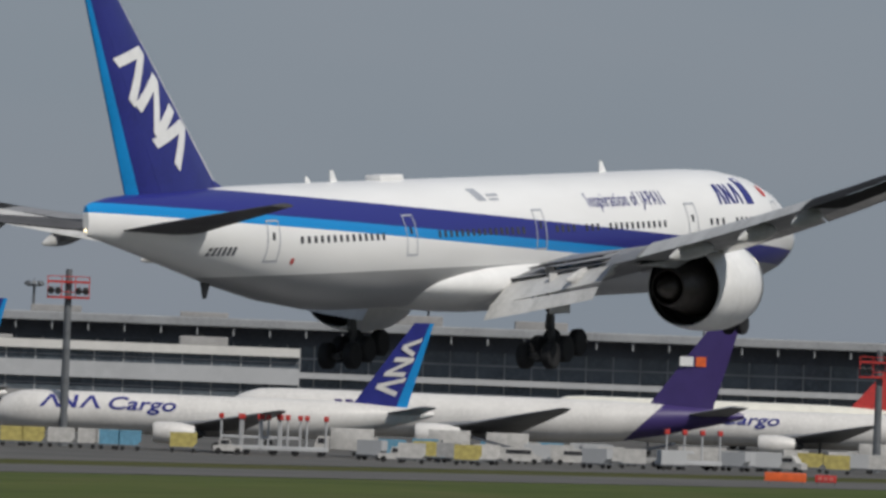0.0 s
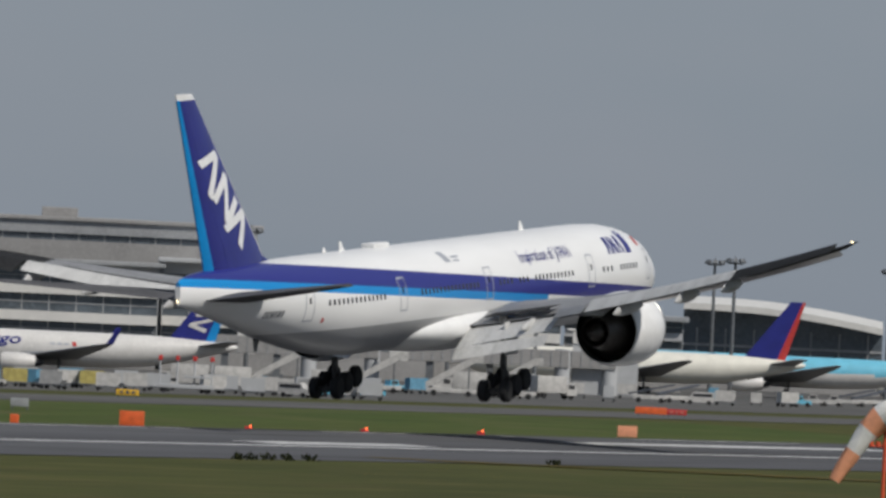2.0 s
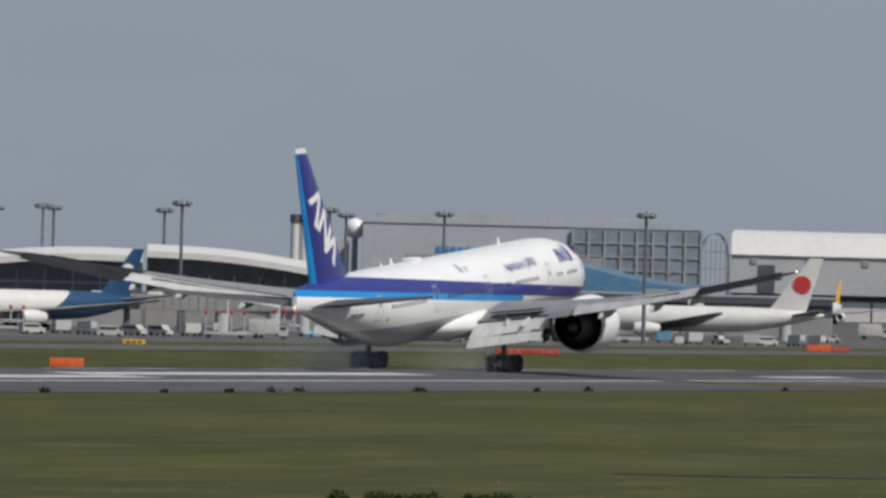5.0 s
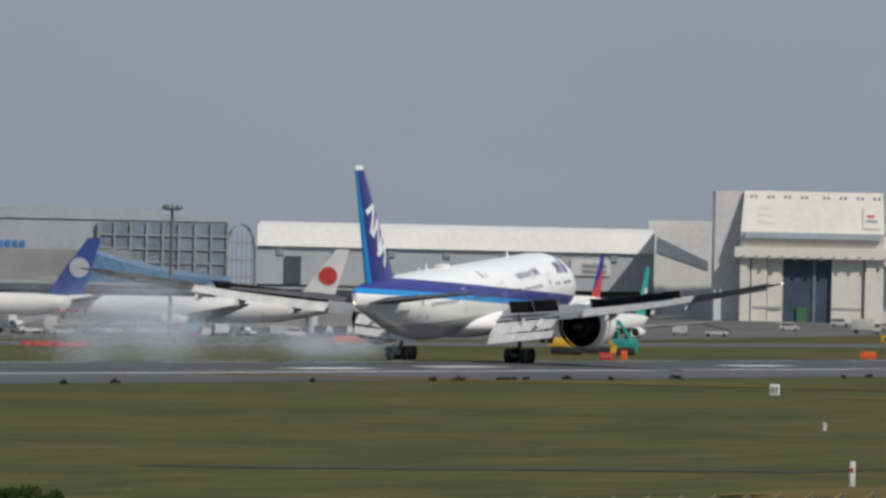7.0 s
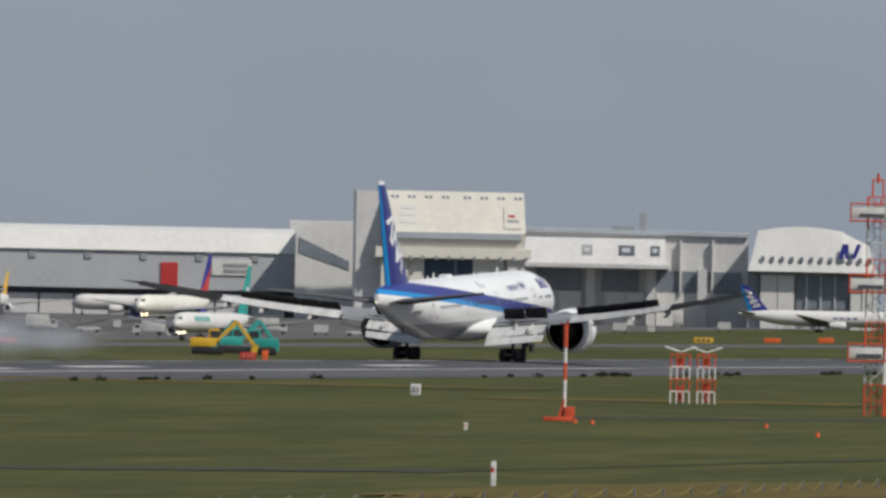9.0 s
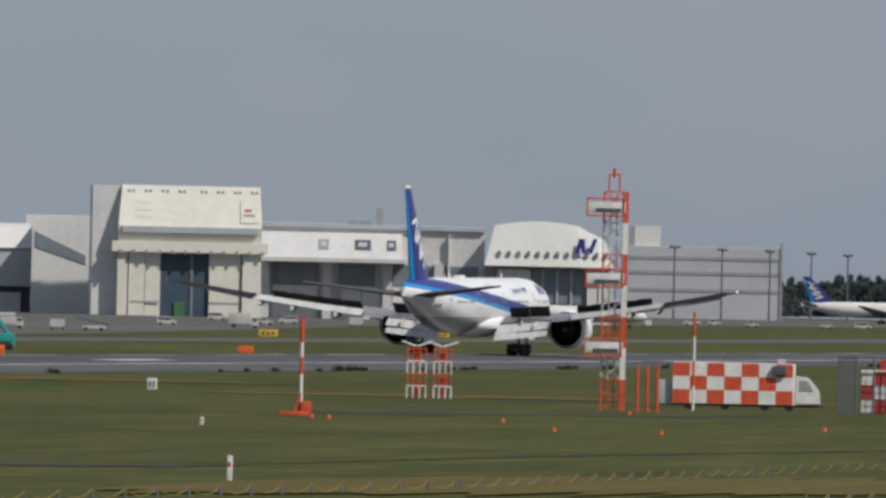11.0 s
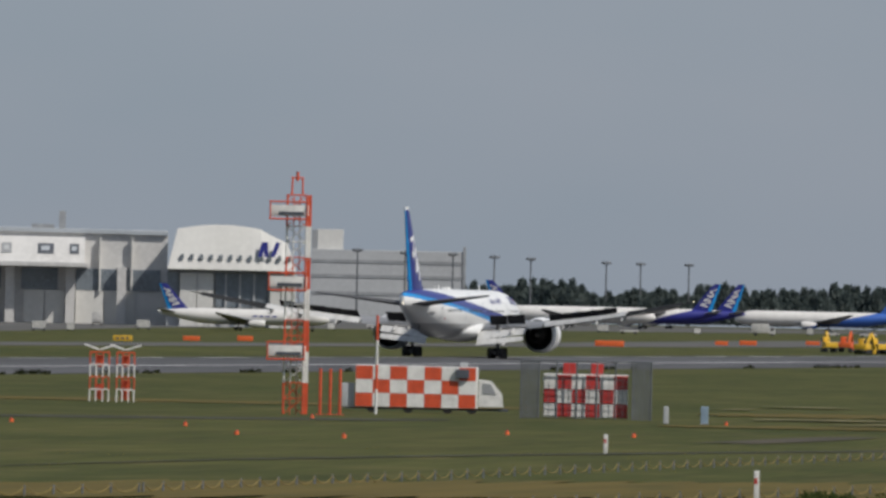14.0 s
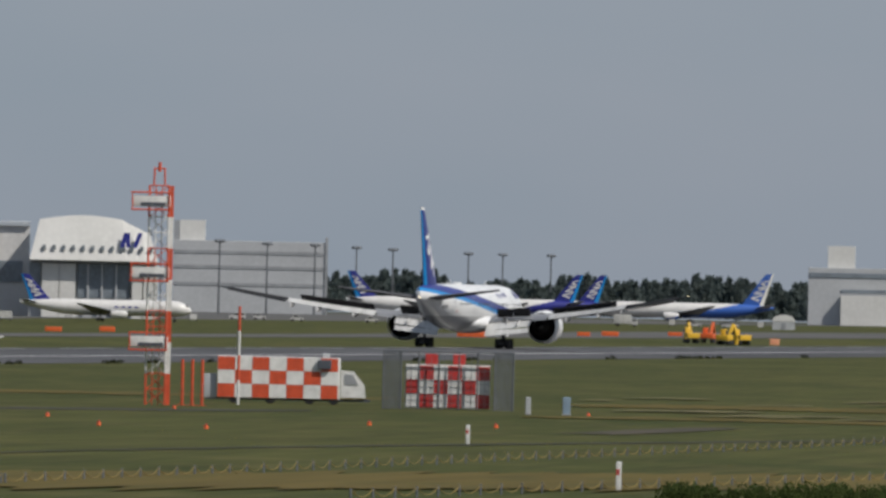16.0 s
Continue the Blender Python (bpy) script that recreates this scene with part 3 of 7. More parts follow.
                quad_strip(bm, y0 + k * 1.0, y0 + 0.27 + k * 1.0, 6.8, 7.8, lean, 0.022 if k == 1 and lean else 0.016, side)
                part("emblem_bar", bm, M["navy"], plane, "navy emblem bar", True)
        bm = bmesh.new()
        quad_strip(bm, 27.2, 28.1, 6.75, 8.05, 0.12, 0.016, side)
        part("emblem_block", bm, M["navy"], plane, "", True)
        for yc, zc, r, nm in ((30.2, 7.35, 0.30, "red_disc"), (-20.9, 4.95, 0.16, "red_dot")):
            bm = bmesh.new()
            on_skin(bm, [(yc + r * math.cos(a * math.pi / 8), zc + r * math.sin(a * math.pi / 8)) for a in range(16)], 0.016, side)
            part(nm, bm, M["red"], plane, flat=True)
        for k in range(6):
            bm = bmesh.new()
            quad_strip(bm, -27.6 + k * 0.36, -27.36 + k * 0.36, 5.35, 5.75, 0.05, 0.016, side)
            part("registration_bar", bm, M["dark"], plane, "dark registration bar", True)
        bm = bmesh.new()
        quad_strip(bm, -1.6, -0.7, 7.45, 8.05, -0.25, 0.016, side)
        quad_strip(bm, -0.35, 0.8, 7.65, 7.78, 0, 0.016, side)
        quad_strip(bm, -0.35, 0.6, 7.45, 7.56, 0, 0.016, side)
        part("sticker", bm, M["line"], plane, "grey badge beside two small lines", True)
        # slogan along the forward hull, word by word
        for word, y0, y1 in (("Inspiration", 9.6, 14.05), ("of", 14.4, 15.15), ("JAPAN", 15.5, 18.0)):
            cu = bpy.data.curves.new("slogan", "FONT")
            cu.body, cu.space_character = word, 1.06
            tmp = bpy.data.objects.new("tmp", cu)
            scene.collection.objects.link(tmp)
            me = bpy.data.meshes.new_from_object(tmp.evaluated_get(bpy.context.evaluated_depsgraph_get()))
            bpy.data.objects.remove(tmp)
            bpy.data.curves.remove(cu)
            width = max(v.co.x for v in me.vertices)
            for v in me.vertices:
                f = v.co.x / width
                v.co = hull_skin(y0 + (y1 - y0) * f if side > 0 else 27.6 - y0 - (y1 - y0) * f, 6.92 + v.co.y, 0.035, side)[0]
            me.materials.append(M["navy"])
            ob = new("slogan_word", me)
            ob.parent = plane
    bm = bmesh.new()                             # cockpit glazing
    for side in (1, -1):
        on_skin(bm, [(33.0, 6.35), (34.6, 6.0), (34.3, 6.55), (33.2, 6.9)], 0.014, side)
    part("cockpit_window", bm, M["pane"], plane, flat=True)
    for y, hgt, ln in ((-12.0, 0.55, 0.35), (-14.6, 0.3, 0.25), (16.5, 0.55, 0.35)):   # blade aerials
        bm = bmesh.new()
        plate(bm, [(-0.03, y - ln, 8.58), (-0.03, y + ln, 8.58), (-0.03, y - ln * 0.3, 8.6 + hgt), (-0.03, y - ln, 8.6 + hgt)], 0.06, (1, 0, 0))
        part("aerial", bm, M["white"], plane)
    bm = bmesh.new()
    box(bm, -0.45, 0.45, -8.0, -5.6, 8.5, 8.86, bevel=0.12)
    part("antenna_dome", bm, M["white"], plane)
    bm = bmesh.new()
    plate(bm, [(-0.03, -24.5, 4.0), (-0.03, -25.4, 4.1), (-0.03, -25.2, 3.3), (-0.03, -24.9, 3.3)], 0.06, (1, 0, 0))
    part("tail_skid", bm, M["metal"], plane)
    bm = bmesh.new()
    bmesh.ops.create_icosphere(bm, subdivisions=2, radius=0.045, matrix=Matrix.Translation((0, -36.36, 6.75)))
    part("tail_light", bm, M["lamp_white"], plane)
    wings = {s: build_wing(s, plane) for s in (1, -1)}
    sleeves = {s: build_engine(s, plane) for s in (1, -1)}
    bogies = {s: build_main_gear(s, plane) for s in (1, -1)}
    build_nose_gear(plane)
    return plane, wings, sleeves, bogies


airliner, wings, sleeves, bogies = build_airliner()

# seconds, way along the runway, height, nose-up angle
FLIGHT = [
    (0.0, 534.0, 7.52, 2.8), (0.5, 571.4, 5.95, 3.1), (1.0, 609.2, 4.82, 3.55), (1.5, 647.0, 3.74, 3.8), (2.0, 684.6, 2.86, 3.9),
    (2.5, 722.0, 2.1, 3.85), (3.0, 759.0, 1.5, 3.6), (3.7, 812.5, 0.85, 3.55), (4.3, 859.5, 0.42, 3.5), (4.8, 899.0, 0.12, 3.7), (5.5, 954.1, 0.12, 3.85),
    (6.0, 992.2, 0.08, 3.7), (6.5, 1029.9, 0.03, 3.3), (7.0, 1067.1, 0, 2.8), (7.5, 1103.6, -0.04, 2.45), (8.0, 1139.5, -0.08, 2.1), (8.5, 1174.7, -0.12, 1.85),
    (9.0, 1209.4, -0.15, 1.6), (9.5, 1243.7, -0.15, 1.3), (10.3, 1298.0, -0.15, 0.6), (11.2, 1358.5, -0.15, 0.2), (12.0, 1411.4, -0.15, 0), (12.5, 1442.5, -0.15, 0),
    (13.0, 1473.1, -0.15, 0), (13.5, 1503.0, -0.15, 0), (14.0, 1532.1, -0.15, 0), (14.5, 1560.6, -0.15, 0), (15.0, 1588.6, -0.15, 0), (15.5, 1616.0, -0.15, 0), (16.0, 1643.0, -0.15, 0)]


def fly():
    def bank(t):                                  # left wing low until the wheels touch
        return 2.0 * (1 - smooth(1.4, 4.0, t))
    walk(airliner, [(t, pose(RWY, s, z + 3) @ pose(0, 0, 0, a) @ pose(0, 0, 0, 0, -bank(t)) @ pose(0, 0, -3)) for t, s, z, a in FLIGHT])
    for side, (wing, spoilers) in wings.items():
        flex = [(0, 1.7), (1.5, 1.8), (3.0, 0.9), (4.4, 0.6), (5.6, 0.2), (8.0, -1.6), (16, -1.8)]
        walk(wing, [(t, pose(side * 3, 0, 3.75) @ pose(0, 0, 0, 0, -side * a) @ pose(-side * 3, 0, -3.75)) for t, a in flex])
        for sp, hinge, sweep in spoilers:
            walk(sp, [(t, Matrix.Translation(hinge) @ pose(0, 0, 0, 0, 0, sweep) @ pose(0, 0, 0, -a) @ pose(0, 0, 0, 0, 0, -sweep))
                      for t, a in ((0, 0), (4.85, 0), (5.2, 20), (5.9, 44), (16, 46))])
    for side, (sleeve, (cx, cz)) in sleeves.items():
        walk(sleeve, [(t, pose(cx, y, cz)) for t, y in ((0, 0), (5.2, 0), (6.0, -0.75), (16, -0.8))])
    for side, (bogie, at) in bogies.items():
        walk(bogie, [(t, Matrix.Translation((0, 0, -drop)) @ pose(*at, a, 0, 0)) for t, a, drop in ((0, 11, 0.5), (1.0, 11, 0.62), (4.3, 11, 0.55), (4.8, 2, 0.28), (5.1, -3.2, 0.3), (5.5, -3.2, 0.3), (6.0, -3.0, 0.24), (7.0, -2.5, 0.15), (8.0, -2.1, 0.07), (9.0, -1.5, 0), (11.2, 0, 0), (16, 0, 0))])


# ---- ground ----
def sheet(name, x0, x1, y0, y1, nx, ny, mat, lift, label, category="", extra=()):
    xs = sorted({x0 + (x1 - x0) * i / nx for i in range(nx + 1)} | {x for x in extra if x0 < x < x1})
    ys = [y0 + (y1 - y0) * j / ny for j in range(ny + 1)]
    vs = [(x, y, ground_z(x, y) + lift) for y in ys for x in xs]
    n = len(xs)
    fs = [(j * n + i, j * n + i + 1, (j + 1) * n + i + 1, (j + 1) * n + i) for j in range(len(ys) - 1) for i in range(n - 1)]
    me = bpy.data.meshes.new(name)
    me.from_pydata(vs, [], fs)
    me.materials.append(mat)
    ob = new(name, me)
    return tagged(ob, label, category or name, kind="structure")


CROWN = [RWY, RWY - 7, RWY - 20, RWY - 40, RWY - 46, RWY - 74, RWY + 20, RWY + 40] + [RWY - 70 - 29 * k for k in range(11)]
sheet("ground", -4950, 4950, -2000, 4950, 200, 110, M["grass"], 0, "mown airfield grass, green with dry patches", extra=CROWN)
sheet("runway", RWY - 38, RWY + 41, -200, 4300, 8, 90, M["asphalt"], 0.03, "grey asphalt runway with crowned middle", extra=CROWN)
sheet("infield", RWY - 95, RWY - 42, 0, 930, 6, 40, M["lush"], 0.02, "greener grass between runway and taxiway", extra=CROWN)
sheet("taxiway", RWY - 172, RWY - 96, 0, 4200, 8, 84, M["apron"], 0.03, "pale grey taxiway beyond a strip of grass", extra=CROWN)
sheet("apron", -2600, RWY - 322, 300, 4600, 40, 86, M["apron"], 0.03, "wide pale concrete apron in front of the terminals", extra=CROWN)


TRACKS = []


def track(name, label, pts, width, mat):
    """A strip of ground along points given as turn and distance; each lies a little above the one before."""
    TRACKS.append(name)
    lift = 0.02 + 0.005 * len(TRACKS)
    vs, fs = [], []
    dense = []
    for (a0, d0), (a1, d1) in zip(pts, pts[1:]):
        for k in range(12):
            dense.append(spot(a0 + (a1 - a0) * k / 12, d0 + (d1 - d0) * k / 12))
    dense.append(spot(*pts[-1]))
    for i, (x, y) in enumerate(dense):
        w = width * (0.6 + 0.4 * math.sin(i * 1.7) ** 2) * min(1.0, 0.3 + 0.25 * min(i, len(dense) - 1 - i))
        vs += [(x, y - w / 2, ground_z(x, y) + lift), (x, y + w / 2, ground_z(x, y) + lift)]
        if i:
            n = 2 * i
            fs.append((n - 2, n - 1, n + 1, n))
    me = bpy.data.meshes.new(name)
    me.from_pydata(vs, [], fs)
    me.materials.append(mat)
    return tagged(new(name, me), label, "ground", kind="structure")


M["soil"] = ground_mat("dark_soil", (0.035, 0.036, 0.028), (0.055, 0.055, 0.04), (0.08, 0.075, 0.05), big=0.1, fine=0.7)
M["bare"] = ground_mat("bare_earth", (0.070, 0.060, 0.045), (0.088, 0.074, 0.055), (0.05, 0.052, 0.03), big=0.1, fine=0.5, stretch=(1, 0.2, 1), streak=0.3)
M["pale_straw"] = ground_mat("pale_dry_grass", (0.15, 0.13, 0.065), (0.20, 0.17, 0.09), (0.08, 0.078, 0.03), big=0.05, fine=0.3, stretch=(1, 0.2, 1), streak=0.7)
M["straw"] = ground_mat("dry_grass", (0.100, 0.078, 0.020), (0.125, 0.092, 0.026), (0.075, 0.070, 0.020), big=0.05, fine=0.4, stretch=(1, 0.2, 1), streak=0.35)
track("service_track", "dark service track through the grass", [(12.6, 735), (11.9, 742), (11.0, 755), (10.4, 765)], 22, M["soil"])
track("ditch", "dark shallow ditch across the grass", [(16.2, 480), (13.0, 503), (11.3, 560), (9.2, 622), (7.3, 680)], 13, M["soil"])
track("bare_patch", "bare brown patch in the grass", [(8.96, 690), (8.84, 693), (8.76, 693), (8.65, 690)], 60, M["bare"])
for a0, a1, d0, w in ((13.0, 9.8, 860, 30), (16.0, 12.6, 940, 26), (9.4, 7.4, 760, 24), (9.2, 7.2, 850, 40), (22.5, 19.0, 640, 8)):
    track("dry_strip", "strip of dry yellowish grass", [(a0, d0), ((a0 + a1) / 2, d0 + 6), (a1, d0 + 3)], w, M["straw"])


track("dry_bank", "broad band of brownish dry grass before the fence", [(13.2, 452), (10.5, 478), (8.6, 498), (6.9, 512)], 70, M["straw"])
rng_dry = random.Random(21)
for k in range(13):
    a0, d0 = rng_dry.uniform(7.5, 9.4), rng_dry.uniform(770, 960)
    a1 = a0 - rng_dry.uniform(0.15, 0.6)
    track("dry_fleck", "thin pale streak of dry grass", [(a0, d0), ((a0 + a1) / 2, d0 + 4), (a1, d0 + 2)], rng_dry.uniform(6, 14), M["pale_straw"])


def marks():
    """Painted runway stripes."""
    for x0, x1, y0, y1, n in [(RWY - 22.6, RWY - 21.6, 300, 3600, 66), (RWY + 20.2, RWY + 21.7, 300, 3600, 66)]:
        sheet("runway_stripe", x0, x1, y0, y1, 1, n, M["marking"], 0.045, "worn white runway edge stripe", "stripe")
    for k in range(34):
        y = 420 + k * 50
        sheet("centre_dash", RWY - 0.45, RWY + 0.45, y, y + 30, 2, 2, M["marking"], 0.045, "worn white centreline dash", "stripe", extra=[RWY])
    for x, w, y0, y1 in ((13, 6, 470, 545), (14, 4, 745, 800), (8, 3, 690, 745), (9, 4, 800, 880), (12, 3, 1010, 1034), (12, 3, 1120, 1144), (14, 3, 960, 984), (17, 3, 620, 644)):
        sheet("touchdown_bar", RWY + x - w / 2, RWY + x + w / 2, y0, y1, 2, 3, M["marking"], 0.045, "worn white touchdown zone bar", "stripe")



marks()


# ---- parked aircraft ----
def stand(az, dist, turn=0.0):
    x, y = spot(az, dist)
    return pose(x, y, ground_z(x, y) + 0.03, 0, 0, az + turn)


def jet(label, m, length, span, height, hull, tail, engine=None, rear=None, titles=(), fin_edge=None, emblem=None, body_top=None, lit=False, winglets=None, cargo=False, disc=0.0):
    """A parked or taxiing jet; nose towards +y, wheels at z 0."""
    e = thing("parked_jet" if not lit else "taxiing_jet", label, "airplane", m, group="jets on the apron")
    L, R = length, length * 0.046 if length < 60 else length * 0.042
    R = max(R, 1.9)
    zc = R * 1.72
    prof = [(0.5, -0.25, 0.03), (0.49, -0.2, 0.30), (0.475, -0.13, 0.55), (0.45, -0.06, 0.80), (0.42, 0, 0.95), (0.38, 0, 1.0), (0.2, 0, 1.0), (0.0, 0, 1.0), (-0.16, 0, 1.0), (-0.26, 0.07, 0.92),
            (-0.35, 0.22, 0.70), (-0.43, 0.38, 0.42), (-0.485, 0.48, 0.20), (-0.5, 0.5, 0.10)]
    seg = 28

    def rings(p, z0=0, z1=seg):
        return [[(R * r * math.cos(2 * math.pi * i / seg), y * L, zc + o * R + R * r * math.sin(2 * math.pi * i / seg)) for i in range(seg)] for y, o, r in p]
    bm = bmesh.new()
    loft(bm, rings(prof))
    if body_top:
        for f in bm.faces:
            if f.calc_center_median().z > zc + 0.05:
                f.material_index = 1
    if rear:                                      # slanting border between hull and tail colours
        hull = two_tone(hull, rear[0], -1.0, -rear[2], rear[1] * L + rear[2] * zc)
    part("fuselage", bm, [hull, body_top] if body_top else hull, e)
    f0 = zc + R * 0.75
    for nm, u0, u1, mt in (("fin", 0.0, 0.80 if fin_edge else 1.0, tail),) + ((("rudder", 0.80, 1.0, fin_edge),) if fin_edge else ()):
        bm = bmesh.new()
        rg = []
        for k in range(4):
            t = k / 3
            z = f0 + (height - f0) * t
            lead, ch = -L * (0.315 + 0.135 * t), L * (0.125 - 0.082 * t)
            us = [u0 + (u1 - u0) * j / 4 for j in range(5)]
            hw = lambda u: 0.05 * ch * (4 * u * (1 - u)) ** 0.6 + 0.03
            rg.append([(hw(u), lead - u * ch, z) for u in us] + [(-hw(u), lead - u * ch, z) for u in us[::-1]])
        loft(bm, rg)
        part(nm, bm, mt, e)
    if emblem:
        low, high = 0.16, 0.86
        def fin_at(t, u):
            ch = L * (0.125 - 0.082 * t)
            return Vector((-L * (0.315 + 0.135 * t) - u * ch, f0 + (height - f0) * t))
        off = 0.05 * L * 0.1 + 0.1
        for s in (1, -1):
            if disc:
                c, r = fin_at(0.5, 0.5), disc * L * 0.125
                bm = bmesh.new()
                bm.faces.new([bm.verts.new((s * off, c.x + r * math.cos(k * math.pi / 9), c.y + r * math.sin(k * math.pi / 9))) for k in range(18)])
                part("fin_disc", bm, emblem, e, flat=True)
                continue
            read = (fin_at(high, 0.5) - fin_at(low, 0.5)).normalized()
            for k, nm in enumerate(("wedge", "zigzag", "wedge")):
                t0, t1 = low + (high - low) * k / 3, low + (high - low) * (k + 0.74) / 3
                a, b = fin_at(t0, 0.70), fin_at(t1, 0.76)
                c, d = fin_at(t0, 0.20), fin_at(t1, 0.22)
                top = (c + d) / 2
                strokes = [(a, top), (b, top)] if nm == "wedge" else [(a, c), (c, b), (b, d)]
                bm = bmesh.new()
                for n, (p, q) in enumerate(strokes):
                    wd = read * (b - a).length * 0.15
                    bm.faces.new([bm.verts.new((s * (off + 0.012 * n), v.x, v.y)) for v in (p - wd, p + wd, q + wd, q - wd)])
                part("fin_" + nm, bm, emblem, e, flat=True)
    for s in (1, -1):
        bm = bmesh.new()
        w = span / 2
        st = [(0.05, 0.115, 0.19, 0.0), (0.33, 0.03, 0.125, 0.02), (0.92, -0.115, 0.045, 0.085), (1.0, -0.15, 0.018, 0.10)]
        loft(bm, [[(s * p[0], p[1], p[2]) for p in foil(max(0.3, w * x), L * le, L * ch, zc - R * 0.55 + w * dz, 0.12, 1)] for x, le, ch, dz in st])
        wg = part("wing", bm, M["wing"], e)
        if winglets:
            bm = bmesh.new()
            loft(bm, [[(s * (w + o), -L * 0.15 - y, zc - R * 0.55 + w * 0.10 + z) for o, y, z in ((0, 0, 0), (0, L * 0.02, 0), (0.1, L * 0.02, 0))],
                      [(s * (w + o), -L * 0.18 - y, zc - R * 0.55 + w * 0.10 + 2.3 + z) for o, y, z in ((0.4, 0, 0), (0.4, L * 0.01, 0), (0.5, L * 0.01, 0))]])
            part("winglet", bm, winglets, wg)
        bm = bmesh.new()
        tw = span * 0.165
        loft(bm, [[(s * p[0], p[1], p[2]) for p in foil(x * tw + 0.2, -L * (0.385 + 0.085 * x), L * (0.085 - 0.05 * x), zc + R * 0.45 + x * tw * 0.12, 0.1)] for x in (0, 0.5, 1)])
        part("tailplane", bm, M["wing"], e)
        er, ex, ey, ez = R * 0.52, span * 0.165, L * 0.09, zc - R * 0.85
        bm = bmesh.new()
        spin(bm, [(ey - er * 2.4, er * 0.72), (ey - er * 1.2, er * 0.98), (ey, er * 1.04), (ey + er * 1.1, er), (ey + er * 1.45, er * 0.86), (ey + er * 1.3, er * 0.78), (ey, er * 0.74), (ey - er * 2.3, er * 0.66)], (s * ex, ez), 20)
        eng = part("engine", bm, engine or hull, e)
        bm = bmesh.new()
        spin(bm, [(ey + er * 0.9, er * 0.8), (ey + er * 0.85, er * 0.8), (ey + er * 0.85, 0.1), (ey + er * 1.1, 0.05)], (s * ex, ez), 16)
        part("fan", bm, M["metal"], eng)
        bm = bmesh.new()
        spin(bm, [(ey - er * 1.6, er * 0.7), (ey - er * 3.0, er * 0.4), (ey - er * 3.4, er * 0.1)], (s * ex, ez), 16)
        part("engine_core", bm, M["metal"], eng)
        bm = bmesh.new()
        gx, gr = span * 0.078, R * 0.23
        tube(bm, (s * gx, -L * 0.03, zc - R * 0.6), (s * gx, -L * 0.03, gr), 0.2)
        leg = part("main_gear_leg", bm, M["metal"], e)
        for dy in (-gr * 1.15, gr * 1.15):
            bm = bmesh.new()
            tube(bm, (s * gx - 0.65, -L * 0.03 + dy, gr), (s * gx + 0.65, -L * 0.03 + dy, gr), gr, seg=16)
            part("main_wheel", bm, M["black"], leg)
    bm = bmesh.new()
    tube(bm, (0, L * 0.40, zc - R * 0.7), (0, L * 0.40, R * 0.2), 0.13)
    part("nose_gear_leg", bm, M["metal"], e)
    bm = bmesh.new()
    tube(bm, (-0.45, L * 0.40, R * 0.19), (0.45, L * 0.40, R * 0.19), R * 0.19, seg=14)
    part("nose_wheel", bm, M["black"], e)
    for s in (1, -1):
        bm = bmesh.new()
        pts = [(0.6 * R * s * 0.35, 0.476, 0.33), (0.6 * R * s * 0.9, 0.466, 0.30), (0.6 * R * s * 0.95, 0.460, 0.50), (0.6 * R * s * 0.35, 0.468, 0.56)]
        bm.faces.new([bm.verts.new((x, y * L + 0.25, zc + R * z)) for x, y, z in pts])
        part("cockpit_window", bm, M["pane"], e, flat=True)
    for mat, y0, y1, z0, z1, n in titles:         # lettering shown as slanted bars
        for s in (1, -1):
            for k in range(n):
                a, b = y0 + (y1 - y0) * k / n, y0 + (y1 - y0) * (k + 0.72) / n
                bm = bmesh.new()
                zs = [z0 + (z1 - z0) * j / 3 for j in range(4)]
                rows = []
                for z in zs:
                    c = math.sqrt(max(0.02, 1 - z * z)) * 1.008
                    sl = (z - z0) * 0.008
                    rows.append([bm.verts.new((s * R * c, (y + sl) * L, zc + R * z * 1.006)) for y in (a, b)])
                for p, q in zip(rows, rows[1:]):
                    bm.faces.new((p[0], p[1], q[1], q[0]))
                part("title_bar", bm, mat, e, flat=True)
    if cargo:
        def skin(s, y, z, lift=1.012):
            return (s * R * math.sqrt(max(0.02, 1 - (z / R) ** 2)) * lift, y, zc + z * lift)
        for s in (1, -1):
            for k, nm in enumerate(("wedge", "zigzag", "wedge")):
                y0 = 19.6 - 2.3 * k               # from the nose backwards
                strokes = [((y0, 0.45), (y0 - 1.25, 1.9)), ((y0 - 2.0, 0.45), (y0 - 1.25, 1.9))] if nm == "wedge" else \
                    [((y0, 0.45), (y0 - 0.3, 1.9)), ((y0 - 0.3, 1.9), (y0 - 1.5, 0.45)), ((y0 - 1.5, 0.45), (y0 - 1.8, 1.9))]
                bm = bmesh.new()
                for n, (p, q) in enumerate(strokes):
                    rows = [[bm.verts.new(skin(s, p[0] + (q[0] - p[0]) * j / 4 + o, p[1] + (q[1] - p[1]) * j / 4, 1.012 + 0.003 * n)) for o in (-0.24, 0.24)] for j in range(5)]
                    for u, v in zip(rows, rows[1:]):
                        bm.faces.new((u[0], u[1], v[1], v[0]))
                part("title_" + nm, bm, M["navy"], e, flat=True)
            cu = bpy.data.curves.new("title", "FONT")
            cu.body, cu.size, cu.shear, cu.offset = "Cargo", 2.35, 0.25, 0.035
            tmp = bpy.data.objects.new("tmp", cu)
            scene.collection.objects.link(tmp)
            me = bpy.data.meshes.new_from_object(tmp.evaluated_get(bpy.context.evaluated_depsgraph_get()))
            bpy.data.objects.remove(tmp)
            bpy.data.curves.remove(cu)
            width = max(v.co.x for v in me.vertices)
            for v in me.vertices:
                f = v.co.x / width
                v.co = skin(s, 12.1 - 8.2 * (f if s < 0 else 1 - f), 0.45 + v.co.y * 0.85, 1.03)
